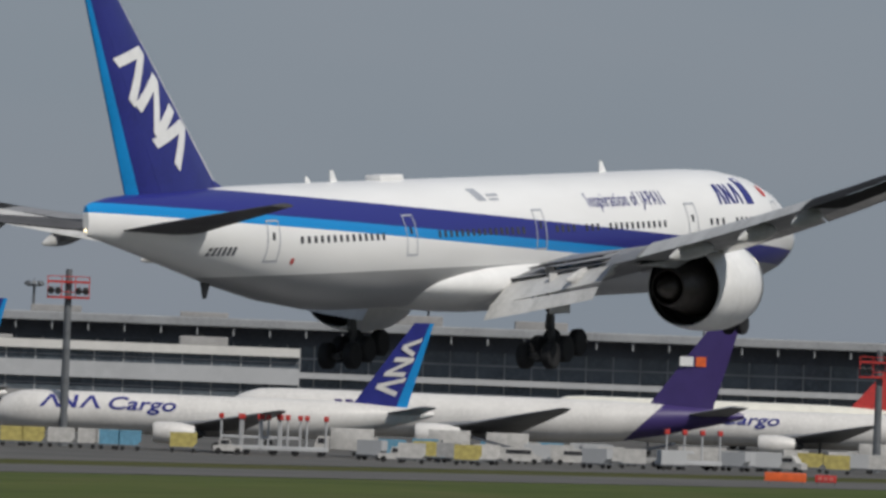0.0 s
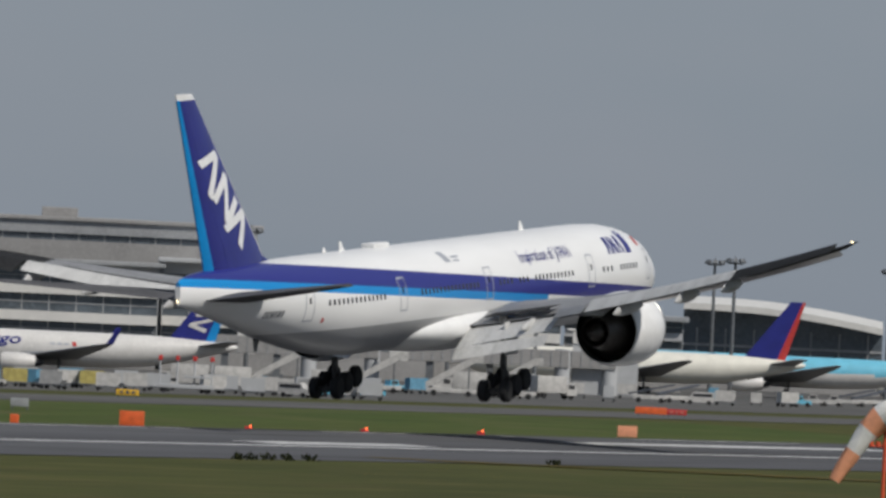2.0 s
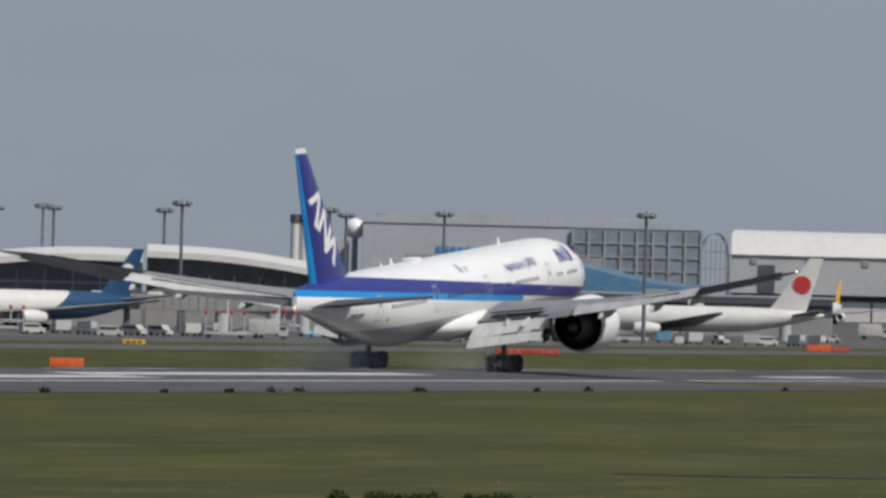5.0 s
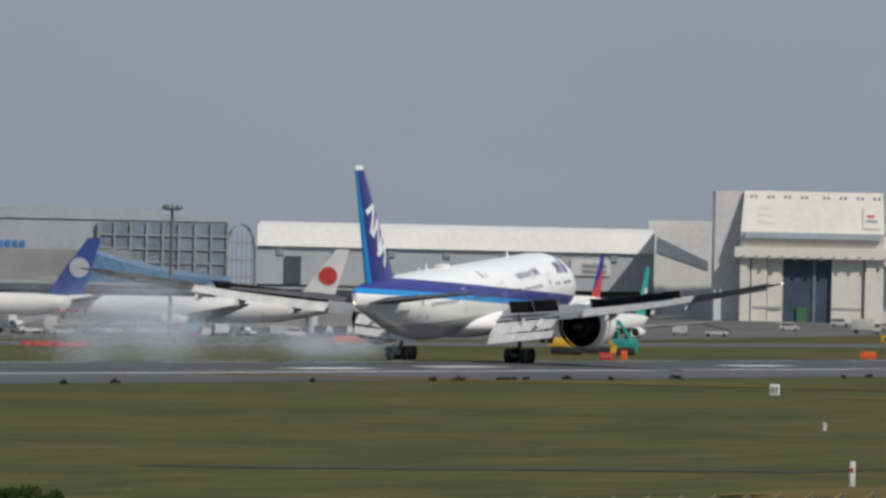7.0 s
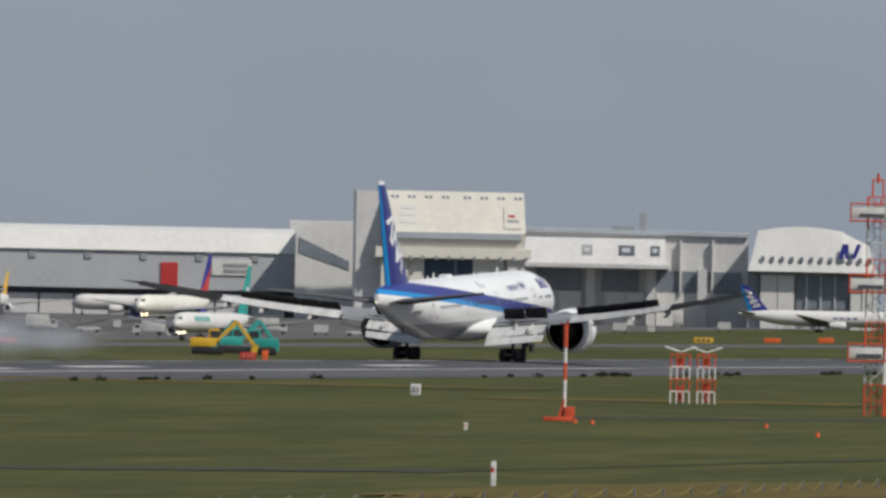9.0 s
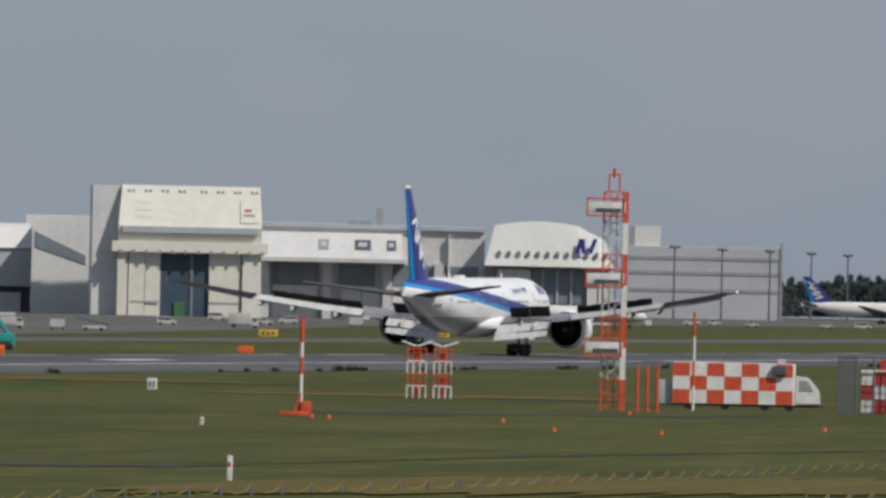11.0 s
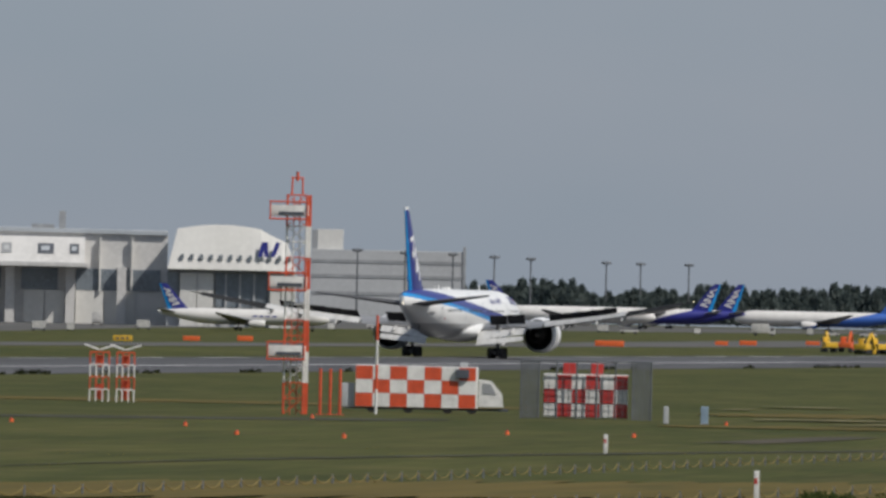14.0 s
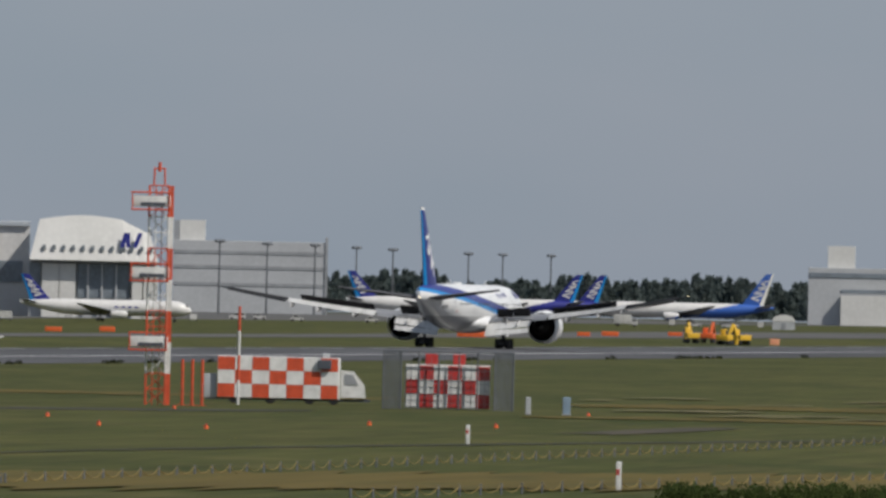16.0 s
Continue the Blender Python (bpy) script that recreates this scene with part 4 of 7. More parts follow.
            me.materials.append(M["navy"])
            ob = new("title_word", me)
            ob.parent = e
    if lit:
        for s in (1, -1):
            bm = bmesh.new()
            bmesh.ops.create_icosphere(bm, subdivisions=2, radius=0.30, matrix=Matrix.Translation((s * 0.5, L * 0.41, R * 0.75)))
            part("taxi_light", bm, M["lamp_white"], e)
    return e


def two_tone(base, other, a, b, c):
    """Paint of two colours along a slanting border: the other colour where a*y + b*z > -c."""
    m = base.copy()
    m.name = base.name + "_two_tone"
    t = m.node_tree
    bsdf = t.nodes["Principled BSDF"]
    was = bsdf.inputs["Base Color"].links[0].from_socket
    co = t.nodes.new("ShaderNodeTexCoord")
    sp = t.nodes.new("ShaderNodeSeparateXYZ")
    t.links.new(co.outputs["Object"], sp.inputs[0])
    v = math_node(t, "ADD", math_node(t, "MULTIPLY", sp.outputs["Y"], a), math_node(t, "MULTIPLY", sp.outputs["Z"], b))
    past = math_node(t, "GREATER_THAN", v, -c)
    t.links.new(mix_colour(t, past, was, other), bsdf.inputs["Base Color"])
    return m


W_, N_, A_ = M["hazed_white"], M["navy"], M["azure"]
PURPLE, TEAL_NAVY = (0.045, 0.028, 0.13), (0.012, 0.055, 0.13)
RED_NAVY = two_tone(M["red"], NAVY, 0.9, 1.0, 8.0)
cargo = "white freighter with navy title bars and a navy and azure tail"
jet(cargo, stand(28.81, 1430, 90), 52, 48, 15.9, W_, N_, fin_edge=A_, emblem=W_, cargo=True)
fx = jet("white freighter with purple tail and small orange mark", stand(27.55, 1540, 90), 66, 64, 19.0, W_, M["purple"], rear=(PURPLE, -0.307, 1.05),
    titles=((M["purple"], 0.22, 0.28, 0.2, 0.6, 3), (M["orange"], 0.165, 0.21, 0.2, 0.6, 2)))
for mt, y0, y1 in (("white", -27.6, -25.9), ("orange", -29.2, -27.9)):
    for side in (1, -1):
        bm = bmesh.new()
        box(bm, side * 0.42 - 0.02, side * 0.42 + 0.02, y0 + 1.2, y1 + 1.2, 12.2, 13.4)
        part("fin_bar", bm, M[mt], fx, flat=True)
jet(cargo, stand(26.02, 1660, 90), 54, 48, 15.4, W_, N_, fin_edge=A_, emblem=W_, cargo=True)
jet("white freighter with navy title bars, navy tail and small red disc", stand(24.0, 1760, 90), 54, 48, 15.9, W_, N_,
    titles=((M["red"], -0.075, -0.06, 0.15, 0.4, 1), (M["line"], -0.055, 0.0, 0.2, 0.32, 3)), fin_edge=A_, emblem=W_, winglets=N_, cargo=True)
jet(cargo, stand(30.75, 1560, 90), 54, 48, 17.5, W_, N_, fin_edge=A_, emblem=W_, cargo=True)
jet("cream airliner with a red and navy tail", stand(26.4, 1900, 90), 59, 52, 15.6, M["cream"], M["red"], fin_edge=N_)
jet("cream airliner with a navy and red tail", stand(21.27, 2120, 90), 59, 58, 16.9, M["cream"], N_, fin_edge=M["red"], engine=N_)
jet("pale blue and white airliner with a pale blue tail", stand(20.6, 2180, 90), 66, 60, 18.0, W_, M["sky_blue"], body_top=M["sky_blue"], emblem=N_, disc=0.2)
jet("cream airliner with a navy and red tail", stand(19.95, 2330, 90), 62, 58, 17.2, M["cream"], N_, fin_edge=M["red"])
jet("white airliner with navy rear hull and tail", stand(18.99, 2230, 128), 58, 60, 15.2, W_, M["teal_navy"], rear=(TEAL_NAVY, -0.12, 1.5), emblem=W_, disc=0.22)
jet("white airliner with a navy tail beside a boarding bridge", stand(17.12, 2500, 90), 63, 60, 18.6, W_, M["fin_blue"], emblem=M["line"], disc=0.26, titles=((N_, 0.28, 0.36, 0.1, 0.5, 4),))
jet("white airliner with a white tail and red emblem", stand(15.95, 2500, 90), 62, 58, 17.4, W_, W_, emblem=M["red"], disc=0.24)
jet("small white airliner with a yellow tail", stand(15.25, 2980, 165), 36, 34, 10.5, W_, M["yellow"], fin_edge=M["orange"])
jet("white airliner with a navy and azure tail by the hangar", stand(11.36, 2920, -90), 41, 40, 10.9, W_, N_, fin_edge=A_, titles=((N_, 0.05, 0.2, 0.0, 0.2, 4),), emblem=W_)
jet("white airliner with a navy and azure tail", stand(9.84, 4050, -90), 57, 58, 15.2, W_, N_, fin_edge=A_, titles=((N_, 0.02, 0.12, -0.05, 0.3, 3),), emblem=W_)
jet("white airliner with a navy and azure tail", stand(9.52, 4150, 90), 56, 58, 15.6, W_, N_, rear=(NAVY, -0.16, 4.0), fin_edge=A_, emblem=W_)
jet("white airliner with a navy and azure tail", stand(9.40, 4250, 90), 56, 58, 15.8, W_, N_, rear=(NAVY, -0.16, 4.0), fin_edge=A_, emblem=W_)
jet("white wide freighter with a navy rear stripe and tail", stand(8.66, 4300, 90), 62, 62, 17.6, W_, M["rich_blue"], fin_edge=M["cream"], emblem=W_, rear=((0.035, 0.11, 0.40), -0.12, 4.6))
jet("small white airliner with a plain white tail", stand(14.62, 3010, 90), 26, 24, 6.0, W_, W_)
TAXI = [(jet("cream airliner with a red and navy tail, landing lights on", stand(14.15, 2900, 160), 50, 48, 16.2, M["cream"], RED_NAVY, engine=N_, lit=True), 14.15, 2900),
        (jet("white airliner with a teal tail, landing lights on", stand(13.93, 2480, 160), 44, 42, 15.0, W_, M["teal"], emblem=W_, disc=0.16, lit=True, titles=((M["teal"], 0.16, 0.36, 0.1, 0.6, 5),)), 13.93, 2480)]


# ---- buildings ----
def wall_frame(az, dist, turn=0.0):
    x, y = spot(az, dist)
    return pose(x, y, ground_z(x, y), 0, 0, az + turn)


def span_of(az_left, az_right, dist):
    return 2 * dist * math.tan(radians((az_left - az_right) / 2)), (az_left + az_right) / 2


def terminal(label, az_left, az_right, dist, storeys, depth=50, roof=1.2, roof_mat="grey", glass="glass", over=3.0, fins=0, turn=0.0):
    """A terminal wing: stacked bands of wall and glazing under an overhanging roof. storeys: (height, material, setback)."""
    w, az = span_of(az_left, az_right, dist)
    e = thing("terminal", label, "building", wall_frame(az, dist, turn))
    z = 0.0
    for h, mat, back in storeys:
        bm = bmesh.new()
        box(bm, -w / 2, w / 2, back, depth, z, z + h)
        band = part("wall" if mat != "glass" else "window_band", bm, M[mat], e, flat=True)
        if mat in ("glass", "blueglass"):
            bm = bmesh.new()
            n = max(4, int(w / 4.5))
            for k in range(n + 1):
                x = -w / 2 + w * k / n
                box(bm, x - 0.12, x + 0.12, back - 0.2, back, z, z + h)
            box(bm, -w / 2, w / 2, back - 0.15, back, z + h * 0.48, z + h * 0.55)
            part("mullions", bm, M["grey"], band, flat=True)
        z += h
    if roof:
        bm = bmesh.new()
        box(bm, -w / 2 - 1, w / 2 + 1, -over, depth + 2, z, z + roof, bevel=0.2)
        part("roof", bm, M[roof_mat], e, flat=True)
    if fins:
        n = int(w / fins)
        bm = bmesh.new()
        for k in range(n):
            x = -w / 2 + w * (k + 0.5) / n
            box(bm, x - 0.12, x + 0.12, -over + 0.4, 0, z - 1.4, z)
        part("eaves_brackets", bm, M["grey"], e, flat=True)
    for k in range(int(w / 28)):                  # plant on the roof
        x = -w / 2 + 14 + 28 * k + random.uniform(-6, 6)
        bm = bmesh.new()
        box(bm, x - random.uniform(2, 5), x + random.uniform(2, 5), 8, 16, z + roof, z + roof + random.uniform(0.6, 1.8), bevel=0.15)
        part("roof_plant", bm, M["concrete"], e, flat=True)
    return e


terminal("long dark terminal with brown glazing and a grey overhanging roof", 31.5, 25.42, 2060,
         [(5, "concrete", 0), (3.2, "glass", 1), (1.0, "pale", -0.4), (4.5, "glass", 1), (2.6, "dark", 0.5)], 60, 1.5, "grey", over=5, fins=6)
terminal("low white pier with a flat roof", 31.0, 28.40, 1950, [(5.0, "concrete", 0), (2.2, "glass", 0.6), (2.6, "pale", -0.5), (1.8, "glass", 0.6), (1.4, "offwhite", -0.5)], 40, 0, over=1)
terminal("stepped terminal with white bands and dark glazing", 25.40, 23.5, 2120,
         [(5, "concrete", 0), (2.6, "glass", 1), (1.7, "offwhite", -0.4), (3.0, "glass", 1), (1.7, "offwhite", 0), (2.6, "glass", 2), (1.0, "pale", 1)], 55, 0.8, "grey", over=2)
terminal("grey upper block with small windows", 24.95, 23.05, 2190, [(22.0, "concrete", 0), (1.2, "glass", 0.6), (2.2, "grey", 0)], 40, 0.8, "concrete", over=0.6)
terminal("stepped terminal with white bands and dark glazing", 23.48, 22.22, 2140,
         [(5, "concrete", 0), (2.8, "glass", 1), (1.7, "offwhite", -0.4), (3.2, "glass", 1), (1.7, "offwhite", 0), (2.4, "glass", 2), (2.0, "pale", 1)], 55, 0.8, "pale", over=2)
terminal("stepped terminal with white bands and dark glazing", 22.2, 21.62, 2160,
         [(5, "concrete", 0), (2.8, "glass", 1), (1.7, "offwhite", -0.4), (3.0, "glass", 1), (1.6, "offwhite", 0), (1.6, "glass", 2), (1.0, "pale", 1)], 55, 0.7, "pale", over=2)
terminal("low terminal wing with dark glazing", 21.6, 21.05, 2200, [(6, "concrete", 0), (3.2, "glass", 1), (1.4, "pale", 0), (2.0, "glass", 1)], 50, 1.0, "grey", over=2)
terminal("square white pier head", 21.56, 21.25, 1990, [(8.2, "pale", 0), (2.0, "offwhite", -0.2)], 12, 0.4, "offwhite", over=0.3)
terminal("small cream office block with a stepped top", 21.56, 21.24, 2800, [(15.2, "offwhite", 0), (1.0, "glass", 0.3), (2.6, "offwhite", 0)], 20, 0.5, "pale", over=0.3)


def canopy(label, az_left, az_right, dist, z_left, z_right, rise):
    """A pier under a curved white roof."""
    w, az = span_of(az_left, az_right, dist)
    e = thing("pier", label, "building", wall_frame(az, dist))
    bm = bmesh.new()
    rg = []
    n = 24
    for k in range(n + 1):
        f = k / n
        z = z_left + (z_right - z_left) * f + rise * math.sin(math.pi * f)
        x = -w / 2 + w * f
        rg.append([(x, -6, z - 1.1), (x, -6, z + 0.2), (x, 12, z + 1.6), (x, 40, z + 1.6), (x, 40, z + 0.2)])
    loft(bm, rg)
    part("roof", bm, M["offwhite"], e, "curved off-white roof")
    low = min(z_left, z_right) - 1.2
    bm = bmesh.new()
    rg = []
    for k in range(n + 1):
        f = k / n
        z = z_left + (z_right - z_left) * f + rise * math.sin(math.pi * f) - 0.9
        x = -w / 2 + w * f
        rg.append([(x, 0, 5), (x, 0, z), (x, 36, z), (x, 36, 5)])
    loft(bm, rg)
    g = part("window_band", bm, M["glass"], e, flat=True)
    bm = bmesh.new()
    for k in range(int(w / 5)):
        x = -w / 2 + w * (k + 0.5) / int(w / 5)
        box(bm, x - 0.15, x + 0.15, -0.25, 0, 5, low)
    box(bm, -w / 2, w / 2, -0.25, 0, 8.4, 8.9)
    part("mullions", bm, M["grey"], g, flat=True)
    bm = bmesh.new()
    box(bm, -w / 2, w / 2, -0.6, 36, 0, 5)
    part("wall", bm, M["concrete"], e, flat=True)
    return e


canopy("pier with a sweeping curved white roof", 21.05, 20.12, 2420, 16.6, 13.2, 1.0)
canopy("pier with a curved white roof over dark glazing", 20.10, 19.22, 2460, 12.6, 13.6, 1.0)
canopy("pier with a curved white roof over dark glazing", 19.20, 18.42, 2440, 12.6, 14.0, 0.8)
canopy("pier with a curved white roof over dark glazing", 18.40, 17.58, 2480, 15.2, 12.0, 0.8)
terminal("low brown-grey pier behind the stands", 17.56, 15.2, 2640, [(4.5, "concrete", 0), (2.6, "dark", 0.6), (1.2, "pale", 0)], 30, 0.6, "grey", over=1)


def slab_building(name, label, az_left, az_right, dist, height, mat, depth=40, base=0.0):
    w, az = span_of(az_left, az_right, dist)
    e = thing(name, label, "building", wall_frame(az, dist))
    bm = bmesh.new()
    box(bm, -w / 2, w / 2, 0, depth, base, height, bevel=0.15)
    part("wall", bm, M[mat], e, flat=True)
    return e, w


def glass_hall():
    """Large glass-fronted cargo hall with a barrel end and lower blocks in front."""
    R = 2900
    e, w = slab_building("cargo_hall", "large grey-blue glass hall with a rounded end", 17.40, 15.82, R, 22.0, "slate", 60)
    bm = bmesh.new()
    rg = []
    for k in range(25):
        f = k / 24
        z = 23.2 + 1.5 * math.sin(math.pi * min(1, f * 1.05)) ** 0.6
        rg.append([(-w / 2 + w * f, -0.3, 21.9), (-w / 2 + w * f, -0.3, z), (-w / 2 + w * f, 60, z), (-w / 2 + w * f, 60, z - 3.5)])
    loft(bm, rg)
    part("roof", bm, M["slate"], e, "gently curved grey roof")
    bm = bmesh.new()
    box(bm, w * 0.12, w / 2, -0.5, -0.05, 9, 21.5)
    gl = part("window_band", bm, M["hall_glass"], e, flat=True)
    bm = bmesh.new()
    for k in range(9):
        x = w * 0.12 + w * 0.38 * k / 8
        box(bm, x - 0.3, x + 0.3, -0.9, -0.5, 9, 21.5)
    for z in (12.0, 15.2, 18.4):
        box(bm, w * 0.12, w / 2, -0.8, -0.5, z - 0.2, z + 0.2)
    part("mullions", bm, M["grey"], gl, flat=True)
    bm = bmesh.new()                              # barrel end of glass
    rg = []
    for k in range(13):
        a = math.pi * k / 12
        rg.append([(w / 2 + 3.4 - 3.4 * math.cos(a), y, 6 + 15.5 * math.sin(a) ** 0.35 if 0 < k < 12 else 6) for y in (0, 0.01, 40, 40.01)])
    loft(bm, rg)
    part("barrel_end", bm, M["hall_glass"], e, "rounded glass end")
    bm = bmesh.new()
    for k in range(1, 6):
        x = w / 2 + 6.8 * k / 6
        box(bm, x - 0.15, x + 0.15, -0.4, -0.05, 6, 20.0)
    for z in (9, 13, 17):
        box(bm, w / 2, w / 2 + 6.6, -0.4, -0.05, z - 0.15, z + 0.15)
    part("barrel_ribs", bm, M["grey"], e, flat=True)
    for k in range(9):                            # sign letters on the hall shown as bars
        bm = bmesh.new()
        box(bm, -w * 0.28 + k * 1.7, -w * 0.28 + k * 1.7 + 1.1, -0.3, -0.02, 14.8, 16.6)
        part("sign_bar", bm, M["blue"], e, "blue sign bar", True)
    e2, w2 = slab_building("cargo_office", "brown-grey office block before the glass hall", 17.20, 16.28, 2850, 15.0, "concrete", 20)
    bm = bmesh.new()
    box(bm, w2 * 0.30, w2 * 0.44, -0.5, 0, 2, 13)
    part("pale_panel", bm, M["offwhite"], e2, "", True)
    bm = bmesh.new()
    box(bm, w2 * 0.45, w2 * 0.49, -0.5, 0, 2, 13)
    part("pale_panel", bm, M["pale"], e2, "", True)
    w3, az3 = span_of(16.5, 15.8, 2830)
    e3 = thing("curved_shed", "low shed with a blue curved roof", "building", wall_frame(az3, 2830))
    bm = bmesh.new()
    loft(bm, [[(-w3 / 2 + w3 * k / 16, y, z) for y, z in ((0, 3), (0, 8.5 + 6.5 * (1 - (k / 16)) ** 1.6), (18, 9.5 + 6.5 * (1 - (k / 16)) ** 1.6), (18, 3))] for k in range(17)])
    part("roof", bm, M["blueglass"], e3, "blue curved roof", True)
    bm = bmesh.new()
    box(bm, -w3 / 2, w3 / 2, -0.3, 17, 0, 6)
    part("wall", bm, M["concrete"], e3, flat=True)


glass_hall()


def hangar_a():
    R = 3100
    e, w = slab_building("hangar", "long pale grey hangar with dark door opening and small vents", 15.68, 13.83, R, 17.0, "pale", 70, 6.5)
    bm = bmesh.new()
    loft(bm, [[(-w / 2, y, z) for y, z in ((-0.6, 16.2), (2.5, 21.4), (40, 22.6), (70, 17))], [(w / 2, y, z) for y, z in ((-0.6, 16.2), (2.5, 21.4), (40, 22.6), (70, 17))]])
    part("roof", bm, M["offwhite"], e, "white roof edge", True)
    # solid dark block in place of the shaded inside
    bm = bmesh.new()
    box(bm, -w / 2, w / 2, 3, 66, 0, 6.6)
    part("opening_shade", bm, M["dark"], e, "dark block painted as shade in the hangar opening", True)
    n = 8
    for k in range(n):
        x = -w / 2 + w * (0.27 + 0.71 * k / n)
        bm = bmesh.new()
        box(bm, x, x + w * 0.71 / n - 0.5, 1.8, 2.2, 0, 5.0)
        part("door_leaf", bm, M["hangar_grey"], e, flat=True)
    for k in range(7):
        x = -w / 2 + w * (0.05 + 0.14 * k)
        bm = bmesh.new()
        box(bm, x, x + 1.7, -0.3, -0.02, 14.0, 15.6)
        part("vent", bm, M["grey"], e, "", True)
    for x0, x1, z0, z1, nm, mt, lb in ((0.070, 0.111, 6.8, 13.8, "tall_door", "dark", "dark tall door"), (0.662, 0.705, 6.8, 13.4, "red_door", "red", "red roller door"), (0.79, 0.89, 10.4, 14.4, "sign_board", "offwhite", "white sign board with grey bars")):
        bm = bmesh.new()
        box(bm, -w / 2 + w * x0, -w / 2 + w * x1, -0.35, -0.02, z0, z1, bevel=0.08)
        sb = part(nm, bm, M[mt], e, lb, True)
    for k in range(2):
        bm = bmesh.new()
        box(bm, -w / 2 + w * 0.82, -w / 2 + w * 0.88, -0.5, -0.36, 11.2 + 1.4 * k, 12.0 + 1.4 * k)
        part("sign_bar", bm, M["grey"], e, "", True)
    # gable wing with a slanted window
    w2, az2 = span_of(13.83, 13.56, R - 20)
    g = thing("hangar_annex", "white annex with sloping roof and long window", "building", wall_frame(az2, R - 20))
    bm = bmesh.new()
    plate(bm, [(-w2 / 2, 0, 0), (w2 / 2, 0, 0), (w2 / 2, 0, 11.5), (w2 / 2 - 0.5, 0, 14.5), (-w2 / 2, 0, 22.0)], 40, (0, 1, 0))
    part("wall", bm, M["offwhite"], g, flat=True)
    bm = bmesh.new()
    plate(bm, [(-w2 / 2 + 0.8, -0.2, 16.6), (w2 / 2 - 1.0, -0.2, 12.4), (w2 / 2 - 1.0, -0.2, 14.6), (-w2 / 2 + 0.8, -0.2, 20.4)], 0.15, (0, 1, 0))
    part("window_band", bm, M["far_glass"], g, flat=True)
    slab_building("hangar_block", "pale flat-roofed block between the hangars", 13.86, 13.50, R + 60, 25.0, "hangar_grey", 40)


def fascia(e, x0, x1, z0, z1, y0, y1, mat, label=""):
    bm = bmesh.new()
    loft(bm, [[(x, y, z) for y, z in ((y0, z0), (y1, z1), (y1 + 30, z1), (y1 + 30, z0))] for x in (x0, x1)])
    return part("fascia", bm, M[mat], e, label, True)


def boxes_on(e, name, mat, items, label=""):
    for x0, x1, y0, y1, z0, z1 in items:
        bm = bmesh.new()
        box(bm, x0, x1, y0, y1, z0, z1, bevel=0.05)
        part(name, bm, M[mat], e, label, True)


def hangar_b():
    R, turn = 3050, 3.0
    w, az = span_of(13.43, 12.76, R)
    e = thing("tall_hangar", "tall cream hangar with leaning front and dark door opening", "building", wall_frame(az, R, turn))
    bm = bmesh.new()                              # body with the front leaning back above the balcony
    loft(bm, [[(x, y, z) for y, z in ((0.0, 16.5), (-1.2, 22.2), (2.4, 32.4), (17.0, 32.4), (17.0, 0.0), (3.0, 0.0), (3.0, 16.5))] for x in (-w / 2, w / 2)])
    for v in bm.verts:                            # the leaning front narrows towards its top
        if v.co.z > 30:
            v.co.x += 0.9 if v.co.x < 0 else -0.4
    part("wall", bm, M["cream_cladding"], e, "cream walls with a leaning upper front", True)
    boxes_on(e, "side_wall", "hangar_grey", [(-w / 2 - 6.3, -w / 2 + 0.5, 3.2, 17.5, 0, 32.2)], "plain pale wall set back beside the front")
    boxes_on(e, "gutter", "slate", [(-w / 2 + 1, w / 2 - 1, -1.7, -0.2, 20.6, 22.2)], "grey gutter under the leaning front")
    boxes_on(e, "balcony", "cream_cladding", [(-w / 2 - 1.5, w / 2 + 1.5, -1.6, 3, 15.8, 18.4)], "cream balcony band")
    boxes_on(e, "balcony_lamp", "grey", [(-w / 2 + 0.4 + 3.2 * k, -w / 2 + 1.1 + 3.2 * k, -1.95, -1.62, 15.4, 16.4) for k in range(12)])
    lean = math.degrees(math.atan2(3.6, 10.2))
    for k in range(8):
        for o in (0, 1.1):
            bm = bmesh.new()
            box(bm, -0.35, 0.35, -0.12, 0.1, -0.35, 0.35, pose(-w / 2 + 2.6 + 4.2 * k + o + (1.2 if k > 3 else 0), 1.95, 30.9, -lean))
            part("small_window", bm, M["far_glass"], e, flat=True)
    bm = bmesh.new()
    box(bm, -2.2, 2.2, -0.25, 0.3, -2.8, 2.8, pose(w / 2 - 3.2, 0.15, 26.0, -lean), 0.05)
    board = part("sign_board", bm, M["cream_cladding"], e, "cream square sign board with small bars", True)
    for k, (a, b) in enumerate(((-1.2, 0.6), (-1.4, 1.4))):
        bm = bmesh.new()
        box(bm, a, b, -0.33, -0.26, 0.2 - 1.3 * k, 0.8 - 1.3 * k, pose(w / 2 - 3.2, 0.15, 26.0, -lean))
        part("sign_bar", bm, M["grey"] if k else M["red"], board, flat=True)
    for k in range(3):
        bm = bmesh.new()
        box(bm, -2.0, 2.0, -0.1, 0.05, -0.5, 0.5, pose(-w / 2 + 6.4, -0.25 + 0.62 * k, 24.9 + 1.75 * k, -lean))
        part("louvre", bm, M["offwhite"], e, "faint pale louvre panel", True)
    # the doorway is closed by a block coloured as inner shade
    boxes_on(e, "opening_shade", "doorway", [(-w * 0.20, w * 0.14, 1.2, 3.1, 0, 15.8)], "dark blue block painted as shade in the open doorway")
    boxes_on(e, "opening_edge", "far_glass", [(w * 0.01, w * 0.03, 0.9, 1.2, 0, 15.6)])
